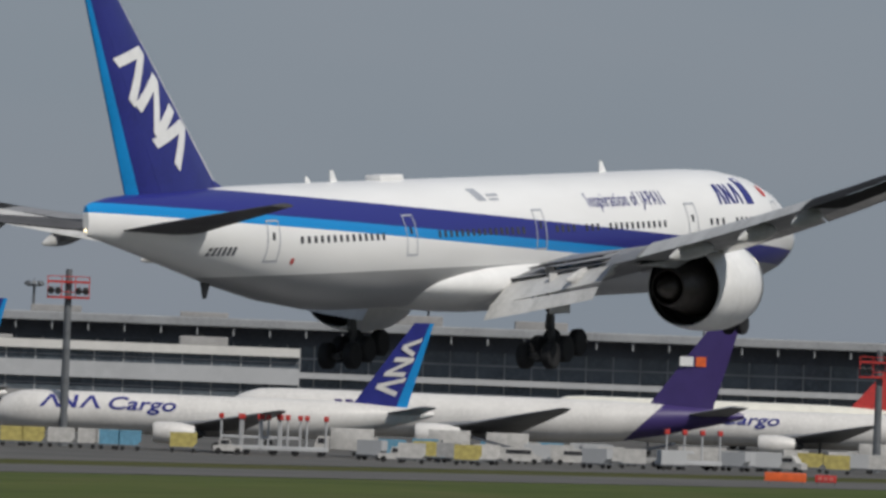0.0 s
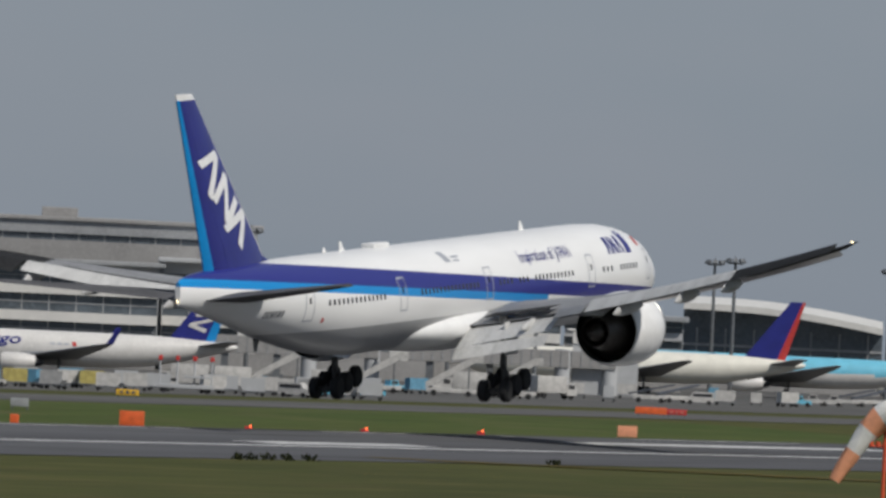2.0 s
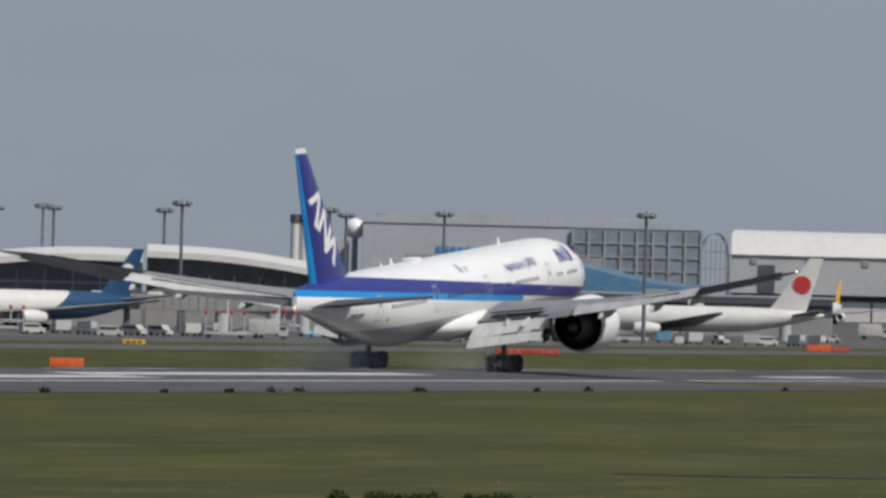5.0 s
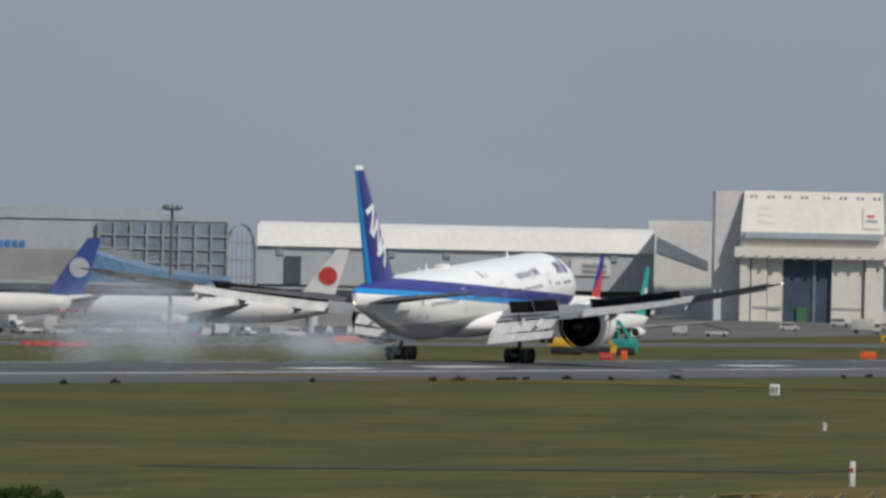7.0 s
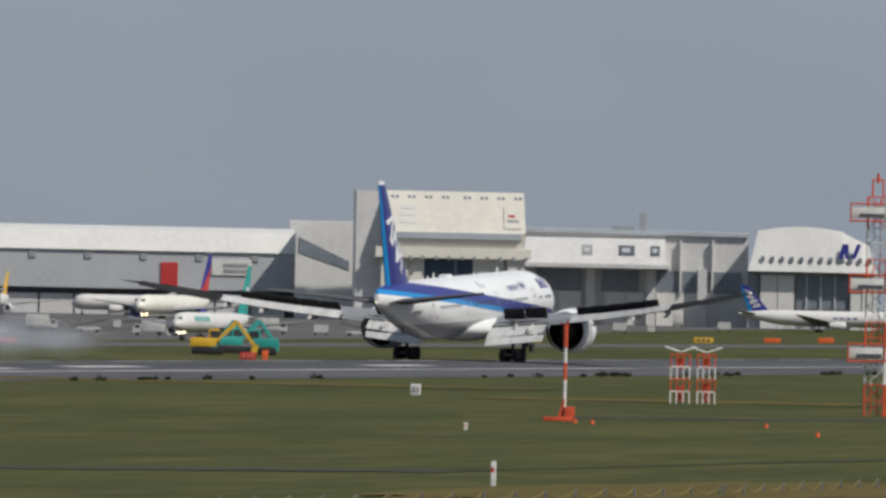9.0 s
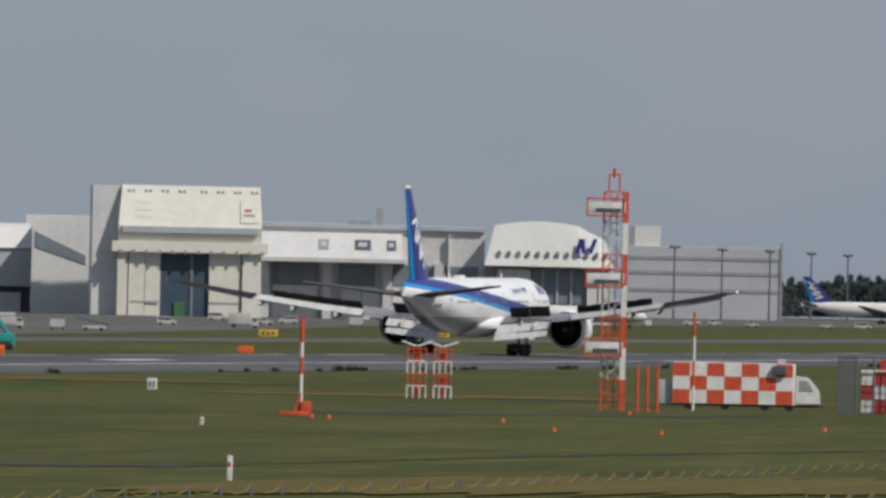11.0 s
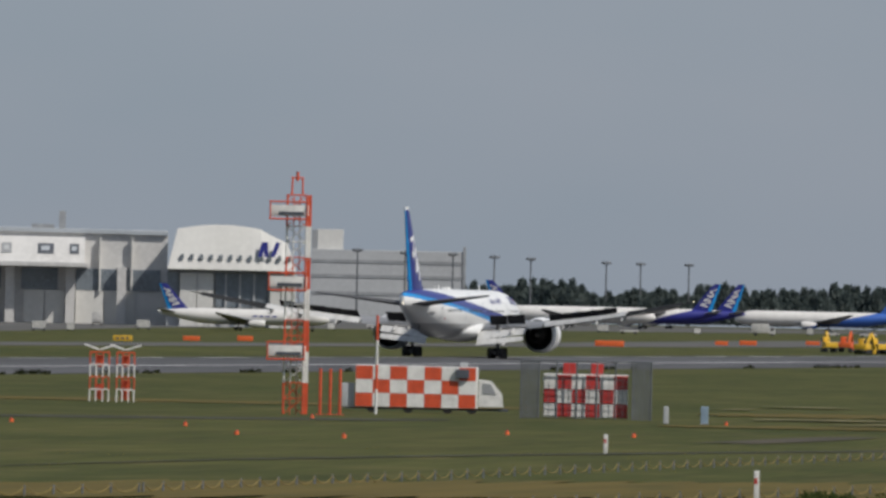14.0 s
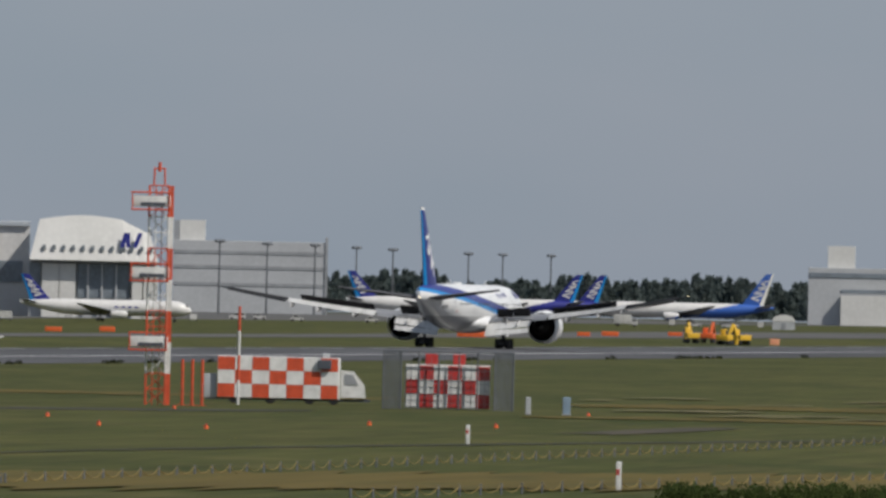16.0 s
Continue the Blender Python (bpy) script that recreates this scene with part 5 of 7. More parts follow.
    boxes_on(e, "door_leaf", "cream_cladding", [(-w * 0.42, -w * 0.31, 0.2, 1.4, 0, 15.8), (-w * 0.305, -w * 0.20, 0.5, 1.7, 0, 15.8), (w * 0.14, w * 0.36, 0.3, 1.5, 0, 15.8),
                                               (w * 0.37, w * 0.50, -0.4, 3, 0, 15.8), (-w * 0.50, -w * 0.43, -0.4, 3, 0, 15.8)])
    boxes_on(e, "door_rail", "grey", [(-w * 0.41, -w * 0.205, 0.1, 0.19, 3.2, 3.7), (w * 0.145, w * 0.355, 0.2, 0.29, 3.2, 3.7)])
    boxes_on(e, "green_tarp", "leaf_green", [(-w * 0.10, -w * 0.03, 0.7, 1.1, 0, 3.6)], "green covered equipment in the doorway")


def hangar_c():
    R = 3130
    e, w = slab_building("hangar", "wide grey hangar with white sloping front and emblems", 12.78, 11.72, R, 24.0, "hangar_grey", 60)
    bm = bmesh.new()
    rg = []
    for k in range(17):
        f = k / 16
        z = 24.3 - 0.4 * f
        rg.append([(-w / 2 + w * f, y, zz) for y, zz in ((-1, z - 1.0), (-1, z), (60, z + 0.5), (60, 23.6))])
    loft(bm, rg)
    part("roof", bm, M["slate"], e, "dark roof edge", True)
    boxes_on(e, "roof_vent", "grey", [(w * 0.02, w * 0.05, 4, 6, 23.9, 28.6), (-w * 0.1, w * 0.0, 4, 8, 23.9, 25.2)])
    wl = w * 0.635
    fascia(e, -w / 2 + 1, -w / 2 + wl, 15.4, 22.0, -8, -4, "hangar_grey", "white sloping front")
    boxes_on(e, "eave_band", "hangar_grey", [(-w / 2, -w / 2 + wl + 1, -9, 0, 14.4, 15.5)])
    lean = math.degrees(math.atan2(4, 6.6))
    for a, b, mt in ((0.27, 0.315, "grey"), (0.43, 0.50, "dark"), (0.57, 0.61, "dark")):
        bm = bmesh.new()
        box(bm, w * (a - b) / 2, w * (b - a) / 2, -0.15, 0.05, -1.5, 1.5, pose(-w / 2 + w * (a + b) / 2, -5.9, 18.9, -lean), 0.05)
        sq = part("emblem_square", bm, M[mt], e, "dark square emblem", True)
        bm = bmesh.new()
        box(bm, w * (a - b) / 3.4, w * (b - a) / 4.5, -0.22, -0.16, -0.6, 0.7, pose(-w / 2 + w * (a + b) / 2, -5.9, 18.9, -lean))
        part("emblem_bar", bm, M["slate"] if mt == "dark" else M["pale"], sq, flat=True)
    boxes_on(e, "window_band", "far_glass", [(-w / 2 + w * a, -w / 2 + w * b, -0.5, 0, 8.6, 14.0) for a, b in ((0.07, 0.27), (0.36, 0.52), (0.60, 0.78), (0.80, 0.97))])
    boxes_on(e, "door_leaf", "offwhite", [(-w / 2 + w * a, -w / 2 + w * b, -0.8, 0, 0, 8.4) for a, b in ((0.07, 0.165), (0.17, 0.27), (0.37, 0.46), (0.465, 0.55), (0.60, 0.72), (0.73, 0.86))])
    boxes_on(e, "pillar", "hangar_grey", [(-w / 2 + w * a, -w / 2 + w * (a + 0.04), -3, 0, 0, 14.6) for a in (0.015, 0.29, 0.555, 0.78)])
    boxes_on(e, "rib", "offwhite", [(-w / 2 + w * a, -w / 2 + w * (a + 0.008), -1.6, 0, 8, 22) for a in (0.70, 0.84)])
    R = 3100
    w2, az2 = span_of(11.72, 11.12, R)
    h = thing("hangar", "white hangar with a leaning front and a row of small windows", "building", wall_frame(az2, R))
    bm = bmesh.new()
    rg = []
    for k in range(13):
        f = k / 12
        top = 24.6 + 1.2 * math.sin(math.pi * min(1, f / 0.8)) - (3.2 * max(0, f - 0.75) / 0.25)
        rg.append([(-w2 / 2 + (2.4 + (w2 - 4.6) * f) - 0 * f, 1.5, top), (-w2 / 2 + 2.4 + (w2 - 4.6) * f, 40, top), (-w2 / 2 + 0.0 + w2 * f, 40, 14.4), (-w2 / 2 + w2 * f, -1.8, 14.4)])
    loft(bm, rg)
    part("fascia", bm, M["offwhite"], h, "white leaning front", True)
    boxes_on(h, "small_window", "far_glass", [(-w2 / 2 + 3.4 + 2.45 * k, -w2 / 2 + 4.1 + 2.45 * k, -1.7, -0.5, 17.0, 18.2) for k in range(12)])
    boxes_on(h, "wall", "pale", [(-w2 / 2, w2 / 2, 3, 40, 0, 14.4)])
    boxes_on(h, "door_leaf", "offwhite", [(-w2 / 2 + w2 * a, -w2 / 2 + w2 * b, 1, 3, 0, 13.5) for a, b in ((0.10, 0.23), (0.235, 0.36), (0.80, 0.88), (0.89, 1.0))])
    # open doors shown as blocks, their inner shade given by colour
    boxes_on(h, "opening_shade", "far_glass", [(-w2 / 2 + w2 * a, -w2 / 2 + w2 * b, 2, 3.05, z, 13.6) for a, b, z in ((0.0, 0.09, 3), (0.38, 0.78, 5))])
    boxes_on(h, "mullion", "pale", [(-w2 / 2 + w2 * a, -w2 / 2 + w2 * (a + 0.015), 1.5, 2.0, 0, 13.6) for a in (0.45, 0.56, 0.67)])
    bm = bmesh.new()
    for p in ((0.70, 0.745, 0.02), (0.75, 0.795, -0.02), (0.80, 0.845, 0.03)):
        x0, x1, sl = [-w2 / 2 + w2 * v for v in p[:2]] + [p[2] * w2]
        bm.faces.new([bm.verts.new(v) for v in ((x0, -1.75, 17.9), (x1 - 0.4, -1.75, 17.9), (x1 + sl, -1.1, 21.6), (x0 + sl + 0.3, -1.1, 21.6))])
    part("emblem", bm, M["navy"], h, "navy emblem bars", True)


def block_d():
    R = 4300
    e, w = slab_building("office_block", "pale office block with dark green stripes", 11.05, 10.33, R, 25.2, "pale", 40)
    boxes_on(e, "stripe", "grey", [(-w / 2, w / 2, -0.2, -0.02, 20.6, 21.8), (-w / 2, w / 2, -0.2, -0.02, 15.4, 16.6), (-w / 2, w / 2, -0.2, -0.02, 9.4, 10.6)], "dark window stripe")
    boxes_on(e, "rooftop_block", "offwhite", [(-w / 2 + 2, -w / 2 + 11, 2, 14, 25.2, 32.2)])
    boxes_on(e, "rooftop_block", "grey", [(-w / 2, -w / 2 + 1.9, 2, 14, 25.2, 32.0)])
    boxes_on(e, "corner_post", "grey", [(w / 2 - 1.0, w / 2, -0.4, 1, 0, 27)])
    R = 4500
    e, w = slab_building("far_block", "pale blue-grey building with a rooftop box", 8.09, 7.40, R, 21.0, "pale", 40)
    boxes_on(e, "rooftop_block", "offwhite", [(-w / 2 + 7, -w / 2 + 17, 2, 14, 21.0, 29.0)])
    boxes_on(e, "window_band", "far_glass", [(-w / 2 + 0.5, w / 2, -0.3, -0.02, 17.5, 19.2), (-w / 2 + 12, w / 2, -0.3, -0.02, 12, 13.2)])
    boxes_on(e, "low_wing", "offwhite", [(-w / 2 + 12, w / 2, -4, -0.4, 0, 11.0)])


hangar_a()
hangar_b()
hangar_c()
block_d()


def far_small():
    for az in (17.715, 17.672):
        x, y = spot(az, 2950)
        e = thing("water_tower", "white round tower with dark top", "tower", pose(x, y, ground_z(x, y)))
        bm = bmesh.new()
        tube(bm, (0, 0, 0), (0, 0, 21.5), 1.0, seg=16)
        part("shaft", bm, M["offwhite"], e)
        bm = bmesh.new()
        tube(bm, (0, 0, 21.2), (0, 0, 23.3), 1.2, seg=16)
        part("cap", bm, M["dark"], e)
    x, y = spot(17.435, 2950)
    e = thing("radar_dome", "white radar dome on a short mast", "radar", pose(x, y, ground_z(x, y)))
    bm = bmesh.new()
    bmesh.ops.create_icosphere(bm, subdivisions=3, radius=2.5, matrix=Matrix.Translation((0, 0, 20.2)))
    part("dome", bm, M["white"], e)
    bm = bmesh.new()
    tube(bm, (0, 0, 0), (0, 0, 18.4), 0.9, 0.7, seg=12)
    part("mast", bm, M["concrete"], e)
    e, w = slab_building("sign_block", "low grey block with a navy sign", 17.66, 17.46, 2960, 18.0, "pale", 15)
    boxes_on(e, "sign_bar", "navy", [(-w / 2 + 2 + 1.7 * k, -w / 2 + 3.3 + 1.7 * k, -0.2, -0.02, 13.6, 16.0) for k in range(3)], "navy sign bar")


far_small()


# ---- masts and lamps ----
def lamp_mast(height):
    e = thing("apron_lamp", "tall dark apron floodlight mast with a round lamp head", "lamp post", pose(0, 0, 0), group="apron floodlights")
    bm = bmesh.new()
    tube(bm, (0, 0, 0), (0, 0, height), 0.42, 0.26, seg=10)
    part("pole", bm, M["pole"], e)
    bm = bmesh.new()
    tube(bm, (0, 0, height - 0.7), (0, 0, height - 0.35), 1.4, 1.4, seg=12)
    tube(bm, (0, 0, height), (0, 0, height + 0.7), 0.10, seg=6)
    part("platform", bm, M["pole"], e)
    for k in range(8):
        a = 2 * math.pi * k / 8
        bm = bmesh.new()
        box(bm, -0.42, 0.42, -0.25, 0.25, -0.4, 0.4, pose(1.55 * math.cos(a), 1.55 * math.sin(a), height - 0.1, 35, 0, math.degrees(a) - 90), 0.06)
        part("floodlight", bm, M["pole"], e, flat=True)
    return e


def lamps():
    proto = None
    near = [(29.65, 125), (27.81, 109), (25.40, 99), (24.303, 132), (23.078, 147), (22.14, 138), (21.733, 138), (21.672, 121), (20.915, 129), (20.82, 133), (20.095, 127), (19.87, 109), (19.477, 122),
            (19.32, 105), (19.245, 94), (19.10, 88), (18.89, 117), (18.84, 106), (18.324, 114), (18.243, 128), (17.555, 123), (17.478, 112), (17.311, 92), (17.02, 121), (16.08, 128)]
    far = [(11.305, 104), (10.835, 91), (10.613, 88), (10.39, 87), (10.197, 84), (10.027, 82), (9.675, 78), (9.515, 76), (9.29, 74)]
    proto = lamp_mast(24.0)
    first = True
    for group, k in ((near, 289400), (far, 363400)):
        for az, d in group:
            dist = min(4700, k / d)
            x, y = spot(az, dist)
            m = pose(x, y, ground_z(x, y), 0, 0, az)
            if first:
                proto.matrix_world = m
                first = False
            else:
                copy_thing(proto, m)


lamps()


def beacon_mast(az, dist, height):
    x, y = spot(az, dist)
    e = thing("signal_mast", "grey lattice mast with a red lamp platform", "mast", pose(x, y, ground_z(x, y), 0, 0, az))
    bm = bmesh.new()
    tube(bm, (0, 0, 0), (0, 0, height), 0.55, 0.4, seg=10)
    part("pole", bm, M["pole"], e)
    bm = bmesh.new()
    for z in (height - 3.4, height - 1.6):
        box(bm, -2.5, 2.5, -1, 1, z, z + 0.25)
        box(bm, -2.5, 2.5, -1.02, -0.95, z + 0.7, z + 0.8)
    for x_ in (-2.4, -0.8, 0.8, 2.4):
        box(bm, x_ - 0.05, x_ + 0.05, -1.02, -0.95, height - 3.4, height - 0.8)
    part("platform", bm, M["red"], e, "red railed lamp platform", True)
    for x_ in (-2.0, -1.2, 1.2, 2.0):
        bm = bmesh.new()
        tube(bm, (x_, -1.0, height - 2.4), (x_, -1.4, height - 2.6), 0.38, seg=10)
        part("lamp", bm, M["metal"], e)


beacon_mast(29.49, 1428, 20.6)
beacon_mast(25.70, 1500, 15.0)


def glide_tower():
    x, y = spot(11.122, 786)
    e = thing("antenna_tower", "red and white lattice antenna tower in the grass", "tower", pose(x, y, ground_z(x, y), 0, 0, 11))
    half, top = 0.62, 14.0
    bands = 7
    for k in range(bands):
        z0, z1 = top * k / bands, top * (k + 1) / bands
        bm = bmesh.new()
        for sx in (-1, 1):
            for sy in (-1, 1):
                tube(bm, (sx * half, sy * half, z0), (sx * half, sy * half, z1), 0.075, seg=6)
        for sx, sy in ((0, -1), (0, 1)):
            tube(bm, (0.2 * sy, sy * half, z0), (0.2 * sy, sy * half, z1), 0.035, seg=5)
        n = 2
        for j in range(n):
            a, b = z0 + (z1 - z0) * j / n, z0 + (z1 - z0) * (j + 1) / n
            for p, q in (((-half, -half), (half, -half)), ((half, -half), (half, half)), ((half, half), (-half, half)), ((-half, half), (-half, -half))):
                tube(bm, (*p, a), (*q, b), 0.028, seg=5)
                tube(bm, (*p, b), (*q, b), 0.04, seg=5)
        part("lattice_section", bm, M["tower_red"] if k % 2 == 0 else M["tower_white"], e)
    bm = bmesh.new()
    for sx in (-0.35, 0.35):
        for sy in (-0.35, 0.35):
            tube(bm, (sx, sy, top), (sx * 0.9, sy * 0.9, top + 1.1), 0.06, seg=6)
    tube(bm, (-0.4, 0, top + 1.1), (0.4, 0, top + 1.1), 0.05, seg=6)
    tube(bm, (0, 0, top + 0.9), (0, 0, top + 1.5), 0.10, seg=8)
    part("top_cage", bm, M["tower_red"], e)
    for z in (4.25, 8.65, 13.2):
        bm = bmesh.new()
        box(bm, -1.65, 0.75, -1.35, -0.85, z - 0.55, z + 0.15, bevel=0.05)
        ant = part("antenna_box", bm, M["tower_white"], e, "white antenna box")
        bm = bmesh.new()
        box(bm, -1.15, 0.45, -1.40, -1.36, z - 0.50, z - 0.28)
        part("antenna_slot", bm, M["dark"], ant, flat=True)
        bm = bmesh.new()
        for zz in (z + 0.35, z - 0.75):
            tube(bm, (-1.75, -1.4, zz), (0.7, -1.4, zz), 0.055, seg=6)
            tube(bm, (-1.75, -1.4, zz), (-1.0, -0.2, zz), 0.05, seg=6)
            tube(bm, (0.7, -1.4, zz), (0.6, -0.5, zz), 0.05, seg=6)
        for xx in (-1.7, 0.65):
            tube(bm, (xx, -1.4, z - 0.75), (xx, -1.4, z + 0.35), 0.05, seg=6)
        part("antenna_frame", bm, M["tower_red"], e)
    bm = bmesh.new()
    for k in range(7):
        box(bm, 0.70, 0.94, -0.25, 0.25, top * k / 7, top * (k + 1) / 7, mat=k % 2)
    part("cable_duct", bm, [M["tower_red"], M["tower_white"]], e, "red and white cable duct", True)
    for k in range(3):
        x2, y2 = spot(10.995 - 0.046 * k, 786)
        p = thing("marker_post", "plain red steel post beside the antenna tower", "post", pose(x2, y2, ground_z(x2, y2), 0, 0, 11), group="red posts")
        bm = bmesh.new()
        tube(bm, (0, 0, 0), (0, 0, 2.95), 0.09, seg=8)
        tube(bm, (-0.25, 0, 0), (0.25, 0, 0.0001), 0.05, seg=6)
        part("post", bm, M["tower_red"], p)


glide_tower()


def checker(e, x0, x1, y, z0, z1, nx, nz, a, b, first=0):
    for i in range(nx):
        for k in range(nz):
            bm = bmesh.new()
            g = 0.012
            box(bm, x0 + (x1 - x0) * i / nx + g, x0 + (x1 - x0) * (i + 1) / nx - g, y - 0.03, y, z0 + (z1 - z0) * k / nz + g, z0 + (z1 - z0) * (k + 1) / nz - g)
            part("panel", bm, M[a] if (i + k + first) % 2 == 0 else M[b], e, flat=True)


def equipment():
    x, y = spot(10.50, 812)
    e = thing("equipment_truck", "white shelter truck with orange checker panels", "truck", pose(x, y, ground_z(x, y), 0, 0, 10.5))
    bm = bmesh.new()
    box(bm, -4.7, 3.4, 0, 2.4, 0.35, 3.1, bevel=0.06)
    part("shelter", bm, M["tower_white"], e)
    checker(e, -4.7, 3.25, 0, 0.38, 3.08, 7, 3, "tower_red", "tower_white")
    bm = bmesh.new()
    loft(bm, [[(x_, yy, z) for x_, z in ((3.45, 0.5), (3.45, 2.3), (4.3, 2.2), (5.0, 1.35), (5.1, 0.5))] for yy in (0.1, 2.3)])
    cab = part("cab", bm, M["tower_white"], e, "white truck cab", True)
    bm = bmesh.new()
    plate(bm, [(3.7, 0.06, 1.35), (4.6, 0.06, 1.35), (4.25, 0.06, 2.0), (3.7, 0.06, 2.05)], 0.03, (0, 1, 0))
    part("cab_window", bm, M["grey"], cab, flat=True)
    bm = bmesh.new()
    box(bm, -5.6, -4.75, 0.3, 2.0, 0.3, 1.9, bevel=0.05)
    part("rear_box", bm, M["pale"], e, "grey rear box")
    for xx in (-3.6, -1.2, 1.4, 3.0):
        bm = bmesh.new()
        tube(bm, (xx, 0.05, 0.36), (xx, 0.45, 0.36), 0.36, seg=16)
        part("wheel", bm, M["black"], e)
    bm = bmesh.new()
    box(bm, -5.5, 5.4, 0.4, 2.0, 0.22, 0.36)
    part("chassis", bm, M["dark"], e, flat=True)
    boxes_on(e, "wall_unit", "dark", [(1.9, 2.8, -0.32, -0.03, 2.35, 2.95)], "dark air unit on the shelter wall")
    boxes_on(e, "roof_unit", "pale", [(2.2, 2.7, 0.3, 0.8, 3.1, 3.4)])
    x, y = spot(10.735, 800)
    p = thing("warning_mast", "slender red and white warning mast", "mast", pose(x, y, ground_z(x, y)))
    for k in range(4):
        bm = bmesh.new()
        tube(bm, (0, 0, 1.6 * k), (0, 0, 1.6 * (k + 1)), 0.09, seg=8)
        part("mast_section", bm, M["tower_white"] if k % 2 == 0 else M["tower_red"], p)
    # caged shelter
    x, y = spot(9.757, 794)
    e = thing("equipment_cage", "red and white checkered shelter behind grey mesh fence", "shelter", pose(x, y, ground_z(x, y), 0, 0, 9.76))
    bm = bmesh.new()
    box(bm, -2.75, 2.7, 0.6, 3, 0.1, 2.9, bevel=0.05)
    part("shelter", bm, M["tower_white"], e)
    checker(e, -2.75, 2.7, 0.6, 0.1, 2.85, 6, 3, "red", "tower_white", 1)
    for xa, xb in ((-4.2, -3.05), (3.0, 4.2)):
        bm = bmesh.new()
        n = 16
        for k in range(n + 1):
            xx = xa + (xb - xa) * k / n
            box(bm, xx - 0.022, xx + 0.022, -0.02, 0.02, 0, 3.75)
        for k in range(26):
            z = 3.75 * k / 25
            box(bm, xa, xb, -0.02, 0.02, z - 0.018, z + 0.018)
        part("mesh_panel", bm, M["pole"], e, "grey wire mesh panel", True)
    bm = bmesh.new()                              # open wire fence before the shelter
    for k in range(14):
        xx = -3.05 + 6.05 * (k + 0.5) / 14
        box(bm, xx - 0.012, xx + 0.012, -0.02, 0.02, 0, 3.4)
    for k in range(8):
        box(bm, -3.05, 3.0, -0.02, 0.02, 3.4 * k / 8 - 0.01, 3.4 * k / 8 + 0.01)
    tagged(part("wire_mesh", bm, M["pole"], e, "dark thin wire mesh", True), kind="stuff")
    for xa in (-4.2, -3.05, -1.9, -0.6, 0.7, 1.9, 3.0, 4.2):
        bm = bmesh.new()
        tube(bm, (xa, 0, 0), (xa, 0, 3.8), 0.06, seg=6)
        part("fence_post", bm, M["pole"], e)
    bm = bmesh.new()
    tube(bm, (-4.2, 0, 3.75), (4.2, 0, 3.75), 0.05, seg=6)
    part("fence_rail", bm, M["pole"], e)
    boxes_on(e, "roof_unit", "red", [(-1.5, -0.7, 0.9, 1.6, 2.9, 3.6), (0.3, 1.1, 0.9, 1.6, 2.9, 3.6)])
    # red-and-white rack with small dishes
    x, y = spot(11.965, 848)
    e = thing("antenna_rack", "red and white antenna frame with small white dishes", "antenna", pose(x, y, ground_z(x, y), 0, 0, 12))
    for i, (cx, w) in enumerate(((-0.9, 1.3), (0.9, 1.2))):
        for k in range(4):
            bm = bmesh.new()
            z0, z1 = k * 0.85, (k + 1) * 0.85
            for sx in (-1, -0.35, 0.35, 1):
                for sy in (-0.5, 0.5):
                    tube(bm, (cx + sx * w / 2, sy, z0), (cx + sx * w / 2, sy, z1), 0.06, seg=6)
            tube(bm, (cx - w / 2, -0.5, z1), (cx + w / 2, -0.5, z1), 0.05, seg=6)
            for sx in (-1, 1):
                tube(bm, (cx + sx * w / 2, -0.5, z1), (cx + sx * w / 2, 0.5, z1), 0.045, seg=6)
            part("frame_section", bm, M["tower_red"] if k % 2 else M["tower_white"], e)
        boxes_on(e, "cabinet", "tower_red", [(cx - 0.3, cx + 0.35, -0.3, 0.3, 0.15, 1.2 + 0.3 * i), (cx - 0.25, cx + 0.2, -0.3, 0.3, 2.4, 3.2)], "red cabinet")
        bm = bmesh.new()
        for s in (-1, 1):
            box(bm, -0.55, 0.55, -0.2, 0.2, -0.06, 0.06, pose(cx + s * 0.55, -0.3, 3.75, 0, s * -18, 0), 0.03)
        part("dish", bm, M["tower_white"], e, "white tilted dish", True)
    x, y = spot(12.562, 712)
    e = thing("warning_mast", "red and white mast on a red base", "mast", pose(x, y, ground_z(x, y), 0, 0, 12.5))
    for k, (a, b) in enumerate(((0.3, 1.3), (1.3, 2.4), (2.4, 3.4), (3.4, 4.3), (4.3, 5.6))):
        bm = bmesh.new()
        tube(bm, (0, 0, a), (0, 0, b), 0.10 if k < 4 else 0.13, seg=8)
        part("mast_section", bm, M["tower_red"] if k in (2, 4) else M["tower_white"], e)
    bm = bmesh.new()
    box(bm, -1.2, 0.5, -0.4, 0.4, 0, 0.25, bevel=0.04)
    box(bm, 0.0, 0.6, -0.35, 0.35, 0.2, 0.85, bevel=0.05)
    loft(bm, [[(x_, yy, z) for x_, z in ((-0.4, 0.2), (-0.1, 0.2), (0.05, 1.3), (-0.05, 1.3))] for yy in (-0.2, 0.2)])
    part("base", bm, M["tower_red"], e, "red base")
    bm = bmesh.new()
    tube(bm, (-0.25, 0, 5.6), (-0.25, 0, 5.75), 0.06, seg=6)
    tube(bm, (0.1, 0, 5.4), (0.1, 0, 5.85), 0.05, seg=6)
    part("top_lamp", bm, M["red"], e)


equipment()


